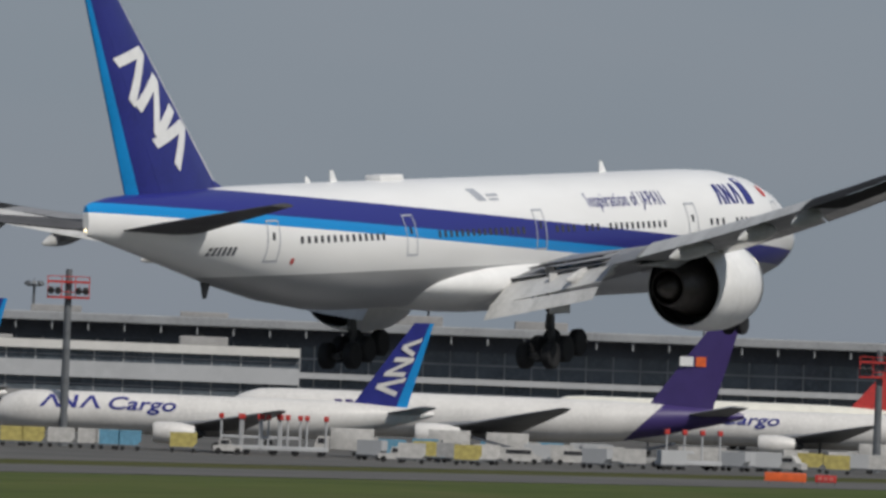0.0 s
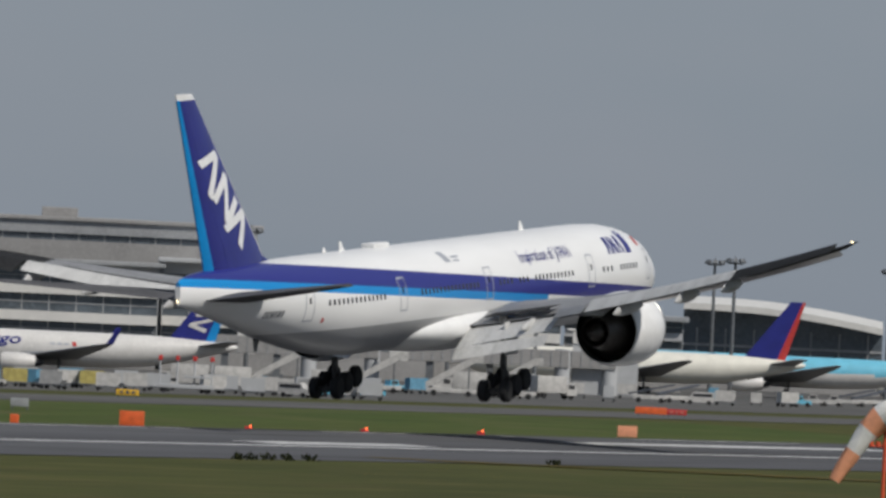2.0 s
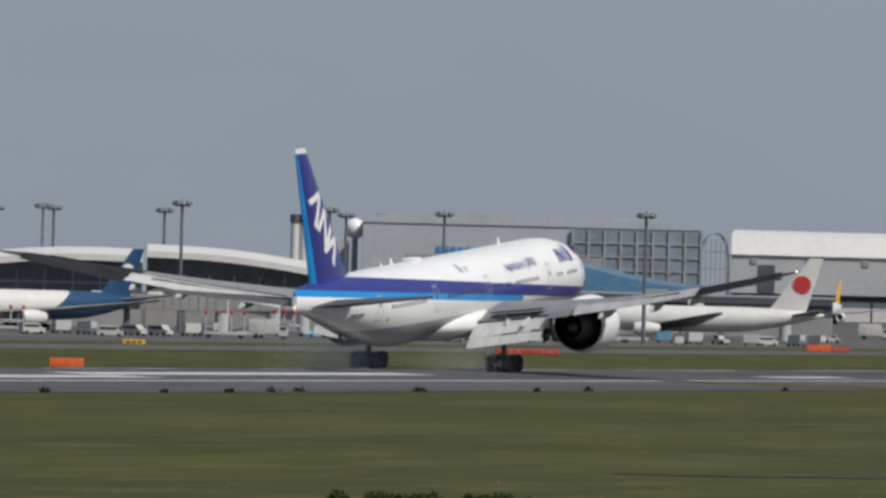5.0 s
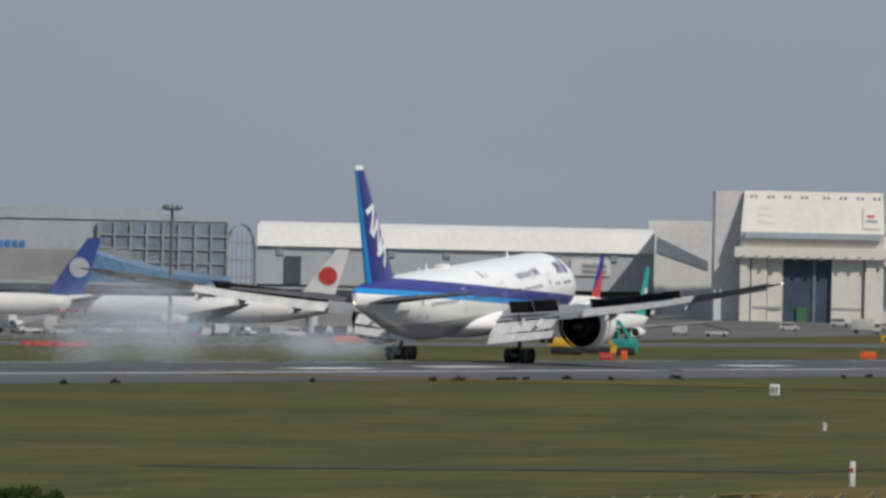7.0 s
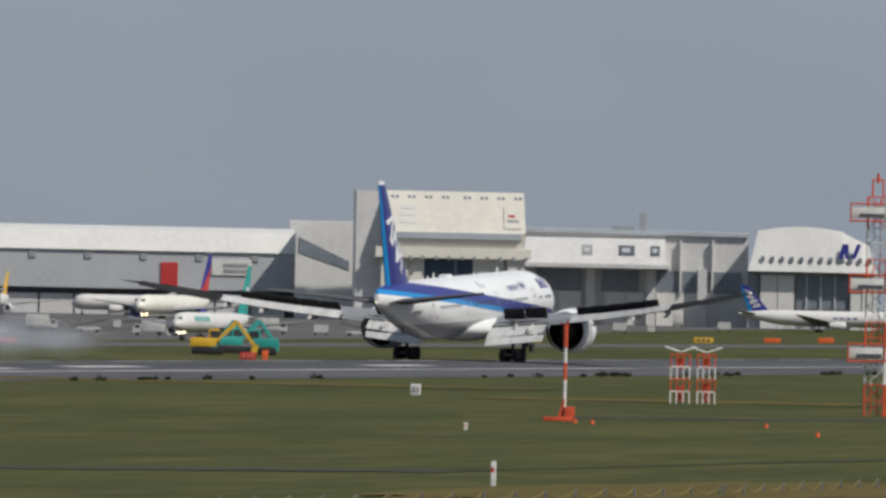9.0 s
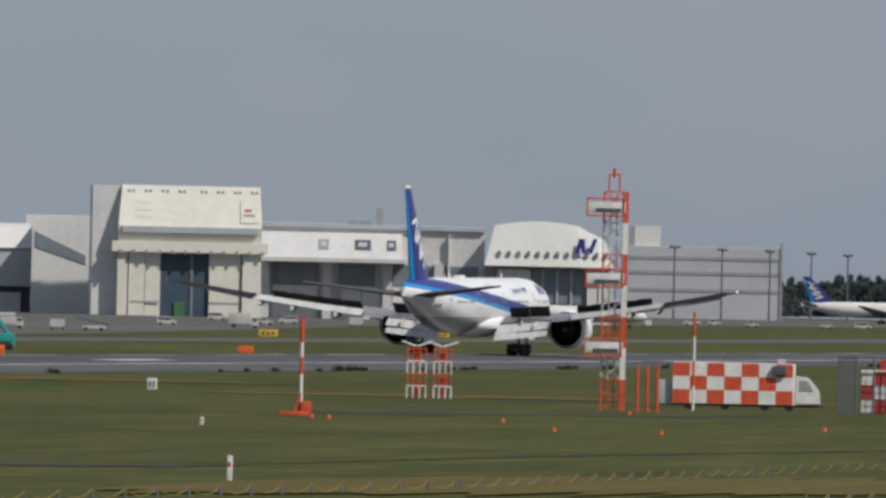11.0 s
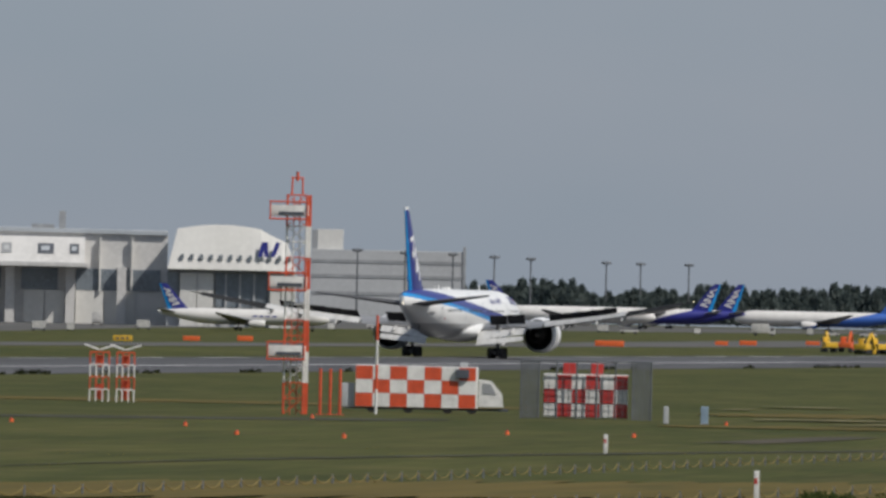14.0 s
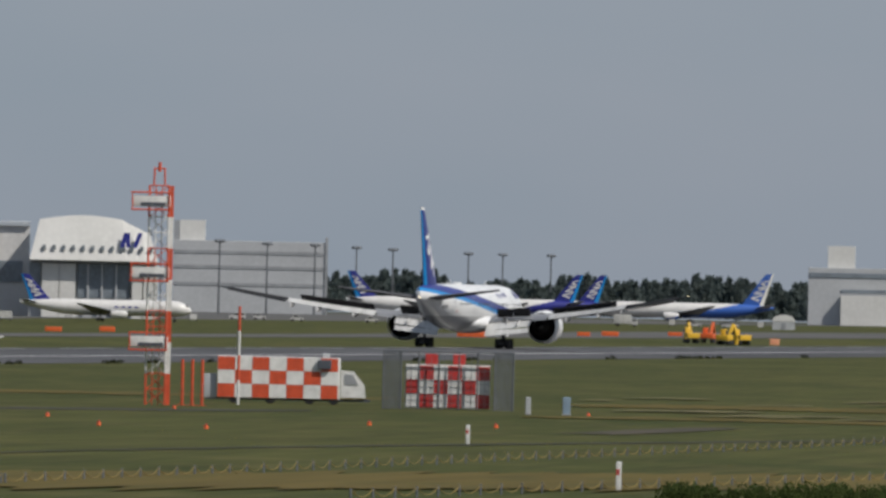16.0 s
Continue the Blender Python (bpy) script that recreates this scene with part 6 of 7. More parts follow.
def windsock():
    x, y = spot(20.085, 402)
    e = thing("windsock", "orange and white windsock hanging on an orange pole", "windsock", pose(x, y, ground_z(x, y), 0, 0, 20))
    bm = bmesh.new()
    tube(bm, (0, 0, 0), (0, 0, 5.15), 0.085, 0.05, seg=10)
    box(bm, -0.14, 0.14, -0.1, 0.1, 0, 1.4)
    part("pole", bm, M["tower_red"], e, "orange steel pole")
    bm = bmesh.new()
    for k in range(5):
        tube(bm, (-0.45 + 0.22 * k, 0, 3.92), (-0.45 + 0.22 * k, 0, 4.08), 0.08, seg=8)
    tube(bm, (-0.5, 0, 3.92), (0.5, 0, 3.92), 0.04, seg=6)
    part("lamp_bar", bm, M["tower_red"], e, "orange lamp bar")
    # the sock: bands along a drooping centre line
    pts = []
    for k in range(21):
        f = k / 20
        pts.append((Vector((0.15 - 1.0 * f - 0.75 * f * f, 0.1, 4.95 + 0.28 * math.sin(f * 3.0) - 1.0 * f - 1.25 * f * f)), 0.55 * (1 - f) + 0.20 * f))
    for b in range(4):
        bm = bmesh.new()
        rg = []
        for k in range(b * 5, b * 5 + 6):
            p, r = pts[k]
            q = pts[min(20, k + 1)][0] - pts[max(0, k - 1)][0]
            q.normalize()
            side = Vector((0, 1, 0))
            up = q.cross(side)
            rg.append([p + (side * math.cos(a * math.pi / 9) + up * math.sin(a * math.pi / 9)) * r * (1 + 0.05 * math.sin(a * 2.1 + k)) for a in range(18)])
        loft(bm, rg, cap=False)
        part("sock_band", bm, M["sock_orange"] if b % 2 else M["tower_white"], e)


M["sock_orange"] = paint("sock_cloth", (0.78, 0.34, 0.19), 0.8, dirt=0.2, scale=3)
windsock()


# ---- small things in the grass ----
def field_sign(label, az, dist, w, h, mats, off=0.25):
    x, y = spot(az, dist)
    e = thing("field_sign", label, "sign", pose(x, y, ground_z(x, y), 0, 0, az), group="signs along the runway")
    n = len(mats)
    for k, mt in enumerate(mats):
        bm = bmesh.new()
        box(bm, -w / 2 + w * k / n, -w / 2 + w * (k + 1) / n - 0.03, -0.12, 0.12, off, off + h, bevel=0.03)
        pn = part("panel", bm, M[mt], e)
        if mt in ("red", "yellow"):
            for j in range(3):
                x0 = -w / 2 + w * k / n + w / n * (0.15 + 0.26 * j)
                bm = bmesh.new()
                box(bm, x0, x0 + w / n * 0.16, -0.15, -0.12, off + h * 0.28, off + h * 0.72)
                part("sign_bar", bm, M["pale_red"] if mt == "red" else M["dark"], pn, flat=True)
    for s in (-0.4, 0.4):
        bm = bmesh.new()
        box(bm, s * w - 0.05, s * w + 0.05, -0.06, 0.06, 0, off + 0.05)
        part("foot", bm, M["pole"], e, flat=True)
    return e


SIGNS = [(26.118, 905, 3.1, 0.65, ["orange"]), (25.93, 905, 1.6, 0.55, ["red"]), (25.02, 862, 1.4, 0.75, ["yellow"]), (24.70, 812, 3.3, 0.75, ["dark", "red", "red", "red"]),
         (24.50, 830, 1.4, 0.5, ["dark"]), (24.30, 860, 1.5, 0.6, ["dark"]), (24.12, 850, 1.3, 0.6, ["grey"]), (23.594, 778, 1.6, 0.95, ["orange"]), (24.14, 780, 0.6, 0.6, ["orange"]),
         (21.285, 822, 1.35, 0.75, ["sock_orange"]), (21.18, 1080, 2.8, 0.6, ["orange"]), (21.06, 1080, 1.8, 0.5, ["red"]), (23.62, 1060, 2.0, 0.5, ["yellow"]), (19.62, 830, 0.8, 0.7, ["orange"]),
         (18.76, 860, 2.4, 0.65, ["orange"]), (19.35, 1250, 2.6, 0.5, ["yellow"]), (18.45, 1300, 2.4, 0.5, ["yellow"]), (15.258, 1500, 3.0, 0.8, ["orange"]), (15.16, 1500, 2.2, 0.6, ["red"]),
         (16.62, 1240, 6.5, 0.5, ["red", "red"]), (13.96, 1330, 0.7, 1.1, ["orange"]), (14.04, 1340, 1.8, 0.8, ["red"]), (12.82, 1470, 1.8, 0.9, ["orange"]), (12.84, 1480, 1.2, 0.6, ["orange"]),
         (9.652, 2200, 5.2, 1.0, ["orange"]), (9.007, 2500, 3.5, 0.9, ["orange"]), (8.705, 2600, 3.0, 0.8, ["orange"]), (9.13, 2450, 2.6, 0.8, ["orange"]), (12.72, 2300, 3.6, 1.3, ["yellow"]), (11.92, 2300, 3.6, 1.0, ["yellow"]),
         (11.6, 2500, 3.4, 0.9, ["orange"]), (11.35, 2500, 3.2, 1.0, ["orange"]), (8.24, 2300, 1.8, 1.2, ["sock_orange"])]
for az, dist, w, h, mats in SIGNS:
    field_sign("low %s marker board on short legs in the grass" % mats[-1].replace("sock_", "pale "), az, dist, w, h, mats)


def edge_lights():
    e0 = None
    for az, dist in ((23.05, 786), (22.51, 792), (21.969, 798), (24.14, 782)):
        x, y = spot(az, dist)
        m = pose(x, y, ground_z(x, y), 0, 0, az)
        if e0 is None:
            e0 = thing("approach_light", "small red light on an orange base beside the runway", "runway light", m, group="runway lights")
            bm = bmesh.new()
            box(bm, -0.26, 0.26, -0.2, 0.2, 0, 0.40, bevel=0.05)
            part("base", bm, M["red"], e0)
            bm = bmesh.new()
            bmesh.ops.create_icosphere(bm, subdivisions=1, radius=0.09, matrix=Matrix.Translation((0.12, -0.2, 0.40)))
            part("lamp", bm, M["lamp_red"], e0)
        else:
            copy_thing(e0, m)
    for az, dist, hgt in ((12.885, 467, 0.95), (9.660, 613, 0.95), (8.953, 471, 1.15), (21.94, 373, 1.0), (13.02, 655, 0.4)):
        x, y = spot(az, dist)
        e = thing("marker_stake", "white marker stake with a small red patch", "post", pose(x, y, ground_z(x, y), 0, 0, az), group="marker stakes")
        bm = bmesh.new()
        box(bm, -0.10, 0.10, -0.05, 0.05, 0, hgt, bevel=0.02)
        st = part("stake", bm, M["tower_white"], e)
        bm = bmesh.new()
        box(bm, -0.09, 0.03, -0.056, -0.051, hgt * 0.55, hgt * 0.75)
        part("red_patch", bm, M["red"], st, flat=True)
    x, y = spot(20.655, 404)
    e = thing("junction_box", "grey-white junction box on two legs in the grass", "junction box", pose(x, y, ground_z(x, y), 0, 0, 20))
    boxes_on(e, "box", "pale", [(-0.36, 0.36, -0.2, 0.2, 0.5, 1.0)])
    boxes_on(e, "lid", "tower_white", [(-0.42, 0.42, -0.25, 0.25, 1.0, 1.06)])
    boxes_on(e, "leg", "pale", [(-0.34, -0.22, -0.1, 0.1, 0, 0.5), (0.22, 0.34, -0.1, 0.1, 0, 0.5)])
    x, y = spot(13.256, 859)
    e = thing("number_board", "small white board with dark bars on two legs", "sign", pose(x, y, ground_z(x, y), 0, 0, 13))
    boxes_on(e, "board", "tower_white", [(-0.35, 0.35, -0.05, 0.05, 0.1, 0.88)])
    boxes_on(e, "bar", "grey", [(-0.22, -0.06, -0.07, -0.05, 0.3, 0.7), (0.06, 0.22, -0.07, -0.05, 0.3, 0.7)])
    x, y = spot(9.203, 775)
    e = thing("cabinet", "small blue-grey steel cabinet in the grass", "cabinet", pose(x, y, ground_z(x, y), 0, 0, 9))
    boxes_on(e, "body", "cabinet_blue", [(-0.24, 0.24, -0.2, 0.2, 0.05, 1.15)])
    boxes_on(e, "plinth", "concrete", [(-0.3, 0.3, -0.25, 0.25, 0, 0.08)])
    x, y = spot(9.382, 775)
    e = thing("cabinet", "small pale steel cabinet in the grass", "cabinet", pose(x, y, ground_z(x, y), 0, 0, 9))
    boxes_on(e, "body", "pale", [(-0.16, 0.16, -0.2, 0.2, 0.05, 1.1)])
    boxes_on(e, "plinth", "concrete", [(-0.2, 0.2, -0.25, 0.25, 0, 0.08)])
    c0 = None
    for az, dist in ((12.43, 700), (11.62, 700), (11.38, 660), (10.88, 655), (10.12, 690), (9.53, 690), (12.51, 705), (11.03, 760), (9.1, 770)):
        x, y = spot(az, dist)
        m = pose(x, y, ground_z(x, y))
        if c0 is None:
            c0 = thing("ground_light", "small orange ground light in the grass", "runway light", m, group="orange ground lights")
            bm = bmesh.new()
            tube(bm, (0, 0, 0), (0, 0, 0.19), 0.13, 0.11, seg=10)
            part("body", bm, M["orange"], c0)
            bm = bmesh.new()
            tube(bm, (0, 0, 0.19), (0, 0, 0.27), 0.07, 0.04, seg=8)
            part("cap", bm, M["red"], c0)
        else:
            copy_thing(c0, m)


edge_lights()


def rope_fence(label, a, b, step=3.2, h=0.42):
    """Low posts with a sagging yellow rope."""
    (x0, y0), (x1, y1) = spot(*a), spot(*b)
    n = int(math.hypot(x1 - x0, y1 - y0) / step)
    e = thing("rope_fence", label, "fence", pose(x0, y0, ground_z(x0, y0)))
    for k in range(n + 1):
        f = k / n
        dx, dy = (x1 - x0) * f, (y1 - y0) * f
        bm = bmesh.new()
        tube(bm, (dx, dy, 0), (dx, dy, h), 0.045, seg=6)
        part("post", bm, M["pole"], e)
        if k < n:
            bm = bmesh.new()
            gx, gy = (x1 - x0) / n, (y1 - y0) / n
            prev = None
            for j in range(7):
                u = j / 6
                p = Vector((dx + gx * u, dy + gy * u, h - 0.05 - 0.28 * 4 * u * (1 - u)))
                if prev is not None:
                    tube(bm, prev, p, 0.02, seg=5)
                prev = p
            part("rope", bm, M["rope"], e, "yellow sagging rope")


rope_fence("low posts with sagging yellow rope in the grass", (16.3, 370), (11.83, 455))
rope_fence("low posts with sagging yellow rope in the grass", (11.81, 456), (7.2, 690))
rope_fence("low posts with sagging yellow rope before the shrubs", (10.2, 438), (7.2, 535), 2.8)


# ---- apron vehicles and cargo ----
def gse_kit():
    """One of each kind of apron equipment, built once."""
    kit = []

    def start(name, label, cat):
        return thing(name, label, cat, pose(0, 0, -60), group="apron equipment")

    def wheels(e, xs, r, w=1.0):
        for x in xs:
            for y in (-w, w):
                bm = bmesh.new()
                tube(bm, (x, y - 0.12, r), (x, y + 0.12, r), r, seg=12)
                part("wheel", bm, M["black"], e)
    for mat, lb in (("gse_white", "white air cargo container on a dolly"), ("gse_blue", "cargo container under a blue tarpaulin on a dolly"), ("gse_yellow", "pale yellow cargo container on a dolly"), ("pale", "grey air cargo container on a dolly")):
        e = start("cargo_container", lb, "container")
        bm = bmesh.new()
        loft(bm, [[(x, y, z) for x, z in ((-1.5, 0.65), (1.2, 0.65), (1.6, 1.15), (1.6, 2.3), (-1.5, 2.3))] for y in (-0.8, 0.8)])
        part("box", bm, M[mat], e, flat=True)
        bm = bmesh.new()
        box(bm, -1.7, 1.7, -0.9, 0.9, 0.45, 0.62, bevel=0.03)
        part("dolly", bm, M["pole"], e)
        wheels(e, (-1.2, 1.2), 0.25, 0.8)
        kit.append(e)
    for mat, lb in (("gse_white", "white tow tractor on the apron"), ("sky_blue", "pale blue tow tractor on the apron")):
        e = start("tow_tractor", lb, "vehicle")
        bm = bmesh.new()
        loft(bm, [[(x, y, z) for x, z in ((-1.7, 0.4), (1.7, 0.4), (1.7, 0.95), (0.4, 1.05), (0.2, 1.75), (-1.0, 1.75), (-1.1, 1.0), (-1.7, 0.95))] for y in (-0.85, 0.85)])
        b = part("body", bm, M[mat], e, flat=True)
        bm = bmesh.new()
        box(bm, -0.85, 0.15, -0.88, 0.88, 1.15, 1.62)
        part("cab_window", bm, M["pane"], b, flat=True)
        wheels(e, (-1.1, 1.1), 0.36, 0.75)
        kit.append(e)
    e = start("box_truck", "white catering truck on the apron", "truck")
    bm = bmesh.new()
    box(bm, -3.4, 1.6, -1.2, 1.2, 0.9, 3.4, bevel=0.06)
    part("body", bm, M["gse_white"], e)
    bm = bmesh.new()
    loft(bm, [[(x, y, z) for x, z in ((1.7, 0.6), (3.4, 0.6), (3.4, 1.5), (3.0, 2.4), (1.7, 2.4))] for y in (-1.15, 1.15)])
    b = part("cab", bm, M["gse_white"], e, flat=True)
    bm = bmesh.new()
    box(bm, 2.0, 3.0, -1.18, 1.18, 1.55, 2.15)
    part("cab_window", bm, M["pane"], b, flat=True)
    wheels(e, (-2.2, 2.5), 0.48, 1.0)
    kit.append(e)
    e = start("cargo_loader", "grey cargo loader with red-topped posts", "loader")
    bm = bmesh.new()
    box(bm, -3.6, 3.6, -1.6, 1.6, 0.6, 1.1, bevel=0.05)
    box(bm, -3.4, 0.2, -1.5, 1.5, 1.9, 2.2, bevel=0.04)
    part("platform", bm, M["pale"], e)
    for x in (-3.3, -1.1, 1.1, 3.3):
        bm = bmesh.new()
        tube(bm, (x, -1.5, 0.9), (x, -1.5, 4.2), 0.12, seg=8)
        p = part("post", bm, M["pale"], e)
        bm = bmesh.new()
        box(bm, x - 0.28, x + 0.28, -1.75, -1.25, 4.1, 4.7, bevel=0.05)
        part("post_top", bm, M["red"], p, "red post top")
    wheels(e, (-2.8, 2.8), 0.45, 1.3)
    kit.append(e)
    e = start("boarding_stairs", "white mobile boarding stairs on a truck", "stairs")
    bm = bmesh.new()
    box(bm, -3.5, 3.8, -1.0, 1.0, 0.5, 1.1, bevel=0.06)
    part("chassis", bm, M["gse_white"], e)
    bm = bmesh.new()
    for s in (-0.95, 0.95):
        loft(bm, [[(x, s + y, z) for x, z in ((-3.6, 1.0), (-3.6, 1.9), (3.4, 6.0), (4.6, 6.0), (4.6, 5.0), (3.6, 5.0))] for y in (-0.05, 0.05)])
    part("side_panel", bm, M["gse_white"], e, "white stair side panel", True)
    for k in range(14):
        bm = bmesh.new()
        box(bm, -3.5 + 0.5 * k, -3.0 + 0.5 * k, -0.9, 0.9, 1.0 + 0.29 * k, 1.08 + 0.29 * k)
        part("step", bm, M["pole"], e, flat=True)
    bm = bmesh.new()
    tube(bm, (2.6, -0.7, 1.0), (2.6, -0.7, 4.6), 0.12)
    tube(bm, (2.6, 0.7, 1.0), (2.6, 0.7, 4.6), 0.12)
    part("support", bm, M["pole"], e)
    wheels(e, (-2.4, 2.6), 0.42, 0.9)
    kit.append(e)
    e = start("van", "small white service van on the apron", "van")
    bm = bmesh.new()
    loft(bm, [[(x, y, z) for x, z in ((-2.2, 0.35), (2.2, 0.35), (2.2, 1.0), (1.5, 1.15), (0.9, 1.9), (-2.2, 1.9))] for y in (-0.85, 0.85)])
    b = part("body", bm, M["gse_white"], e, flat=True)
    bm = bmesh.new()
    box(bm, -1.9, 1.0, -0.88, 0.88, 1.2, 1.65)
    part("side_window", bm, M["pane"], b, flat=True)
    wheels(e, (-1.4, 1.4), 0.33, 0.75)
    kit.append(e)
    e = start("belt_loader", "white and orange belt loader on the apron", "loader")
    bm = bmesh.new()
    box(bm, -2.6, 2.2, -0.9, 0.9, 0.5, 1.1, bevel=0.05)
    part("chassis", bm, M["gse_white"], e)
    bm = bmesh.new()
    loft(bm, [[(x, y, z) for x, z in ((-3.4, 1.1), (-3.4, 1.4), (3.6, 3.0), (3.6, 2.7))] for y in (-0.5, 0.5)])
    part("belt", bm, M["dark"], e, flat=True)
    wheels(e, (-1.8, 1.6), 0.38, 0.85)
    kit.append(e)
    return kit


kit = gse_kit()


def place_gse():
    rng = random.Random(5)
    used = set()

    def put(i, az, dist, turn):
        x, y = spot(az, dist)
        m = pose(x, y, ground_z(x, y) + 0.03, 0, 0, az + turn)
        if i in used:
            copy_thing(kit[i], m)
        else:
            used.add(i)
            kit[i].matrix_world = m
    C, T, B, LD, ST, V, BL = [0, 1, 2, 3], [4, 5], 6, 7, 8, 9, 10
    for az in (29.72, 29.64, 28.93):
        put(2, az, 1405, 0)
    for az in (29.5, 29.36, 29.30):
        put(0, az, 1410, 0)
    for az in (29.26, 29.19):
        put(1, az, 1405, 0)
    for az in (28.62, 28.52, 28.40):
        put(LD, az, 1410, 0)
    put(T[0], 28.72, 1405, 0)
    put(B, 28.18, 1420, 180)
    az = 28.05
    while az > 22.4:
        r = rng.random()
        i = rng.choice(C + [0, 3, 0, 3]) if r < 0.66 else rng.choice([4, 5, 9, 9, 10, 6, 7])
        put(i, az, 1395 + 55 * rng.random() + (27 - az) * 40, rng.choice((0, 180, 0, 180, 20, -25)))
        if rng.random() < 0.75:
            put(rng.choice([0, 1, 3, 1, 0, 6, 9, 5]), az + rng.uniform(-0.05, 0.05), 1462 + 40 * rng.random() + (27 - az) * 40, rng.choice((0, 180, 10)))
        az -= rng.uniform(0.05, 0.13)
    for a in (22.47, 22.12, 22.92, 21.84):
        put(ST, a, 1755 + 30 * rng.random(), 0)
    az = 22.75
    while az > 15.2:
        i = rng.choice([0, 0, 3, 3, 4, 4, 5, 6, 6, 7, 9, 9, 9, 10, 10, 1])
        put(i, az, 1760 + (22.5 - az) * 85 + rng.uniform(-40, 80), rng.choice((0, 180, 90, 30, -40)))
        az -= rng.uniform(0.05, 0.15)
    az = 15.2
    while az > 8.2:
        i = rng.choice([0, 4, 6, 9, 9, 10])
        put(i, az, 2450 + (15 - az) * 150 + rng.uniform(-60, 200), rng.choice((0, 180, 90)))
        az -= rng.uniform(0.10, 0.35)
    for i in range(len(kit)):
        if i not in used:
            put(i, 22.6, 1800, 0)


place_gse()


def boarding_bridges():
    for az, dist, ln in ((22.75, 1990, 20), (21.95, 1985, 26), (23.02, 1960, 18), (21.70, 1990, 24), (19.55, 2260, 24), (18.30, 2250, 22), (18.05, 2330, 22), (17.88, 2420, 20), (15.6, 2560, 18)):
        x, y = spot(az, dist)
        e = thing("boarding_bridge", "pale ribbed boarding bridge on a wheeled column", "boarding bridge", pose(x, y, ground_z(x, y), 0, 0, az), group="boarding bridges")
        bm = bmesh.new()
        box(bm, -ln / 2, ln / 2, -1.4, 1.4, 4.2, 7.0, bevel=0.1)
        tn = part("tunnel", bm, M["concrete"], e, flat=True)
        bm = bmesh.new()
        for k in range(int(ln / 1.6)):
            xx = -ln / 2 + 0.8 + 1.6 * k
            box(bm, xx - 0.08, xx + 0.08, -1.5, -1.4, 4.2, 7.0)
        part("rib", bm, M["grey"], tn, flat=True)
        bm = bmesh.new()
        box(bm, -ln / 2 - 3.0, -ln / 2, -1.8, 1.8, 4.0, 7.4, bevel=0.2)
        part("cab", bm, M["offwhite"], e)
        bm = bmesh.new()
        box(bm, -ln / 2 + 3, -ln / 2 + 4.2, -1, 1, 0.5, 4.2)
        box(bm, -ln / 2 + 2.4, -ln / 2 + 4.8, -1.6, 1.6, 0.2, 1.0)
        part("column", bm, M["pole"], e, flat=True)
        bm = bmesh.new()
        tube(bm, (ln / 2 - 1, 0, 0), (ln / 2 - 1, 0, 7.2), 1.25, seg=20)
        part("rotunda", bm, M["pale"], e)


boarding_bridges()


def excavator(label, az, dist, mat, turn):
    x, y = spot(az, dist)
    e = thing("excavator", label, "excavator", pose(x, y, ground_z(x, y), 0, 0, az + turn))
    for s in (-0.9, 0.9):
        bm = bmesh.new()
        box(bm, -1.8, 1.8, s - 0.3, s + 0.3, 0, 0.8, bevel=0.25)
        part("track", bm, M["black"], e)
    bm = bmesh.new()
    box(bm, -2.0, 1.0, -1.2, 1.2, 0.9, 1.9, bevel=0.12)
    part("body", bm, M[mat], e)
    bm = bmesh.new()
    box(bm, 0.1, 1.4, 0.1, 1.1, 1.3, 2.9, bevel=0.12)
    cab = part("cab", bm, M[mat], e)
    bm = bmesh.new()
    box(bm, 0.3, 1.45, 0.05, 1.15, 1.9, 2.7)
    part("cab_window", bm, M["pane"], cab, flat=True)
    for nm, pts in (("boom", [(1.0, 1.4), (1.2, 1.9), (3.0, 3.9), (3.4, 3.7), (3.1, 3.2)]), ("arm", [(3.0, 3.9), (3.4, 3.9), (5.6, 1.1), (5.2, 1.0)]), ("bucket", [(5.1, 1.2), (5.8, 1.2), (5.6, 0.2), (4.9, 0.1)])):
        bm = bmesh.new()
        loft(bm, [[(px, yy, pz) for px, pz in pts] for yy in (-0.5, -0.1)])
        part(nm, bm, M[mat], e, flat=True)


excavator("yellow excavator with raised arm behind the runway", 14.23, 1395, "yellow", 0)
excavator("teal excavator behind the runway", 14.12, 1420, "teal", 20)
excavator("teal excavator with lowered arm", 13.98, 1415, "teal", 180)

excavator("yellow excavator working beyond the runway", 8.63, 2290, "yellow", 105)
excavator("orange excavator working beyond the runway", 8.55, 2310, "orange", 80)
excavator("yellow excavator working beyond the runway", 8.47, 2280, "yellow", 70)
excavator("yellow excavator with lowered arm beyond the runway", 8.40, 2300, "yellow", 120)


def store_hut():
    x, y = spot(8.20, 3500)
    e = thing("store_hut", "small white hut with a rounded roof on the apron", "hut", pose(x, y, ground_z(x, y), 0, 0, 8.2))
    bm = bmesh.new()
    loft(bm, [[(3.3 * math.cos(math.pi * k / 10), yy, 2.4 + 2.0 * math.sin(math.pi * k / 10)) for k in range(11)] for yy in (0, 6)])
    part("roof", bm, M["offwhite"], e)
    boxes_on(e, "wall", "pale", [(-3.2, 3.2, 0.1, 5.9, 0, 2.5)])
    boxes_on(e, "door", "grey", [(-0.6, 0.6, -0.02, 0.1, 0, 2.0)])


store_hut()


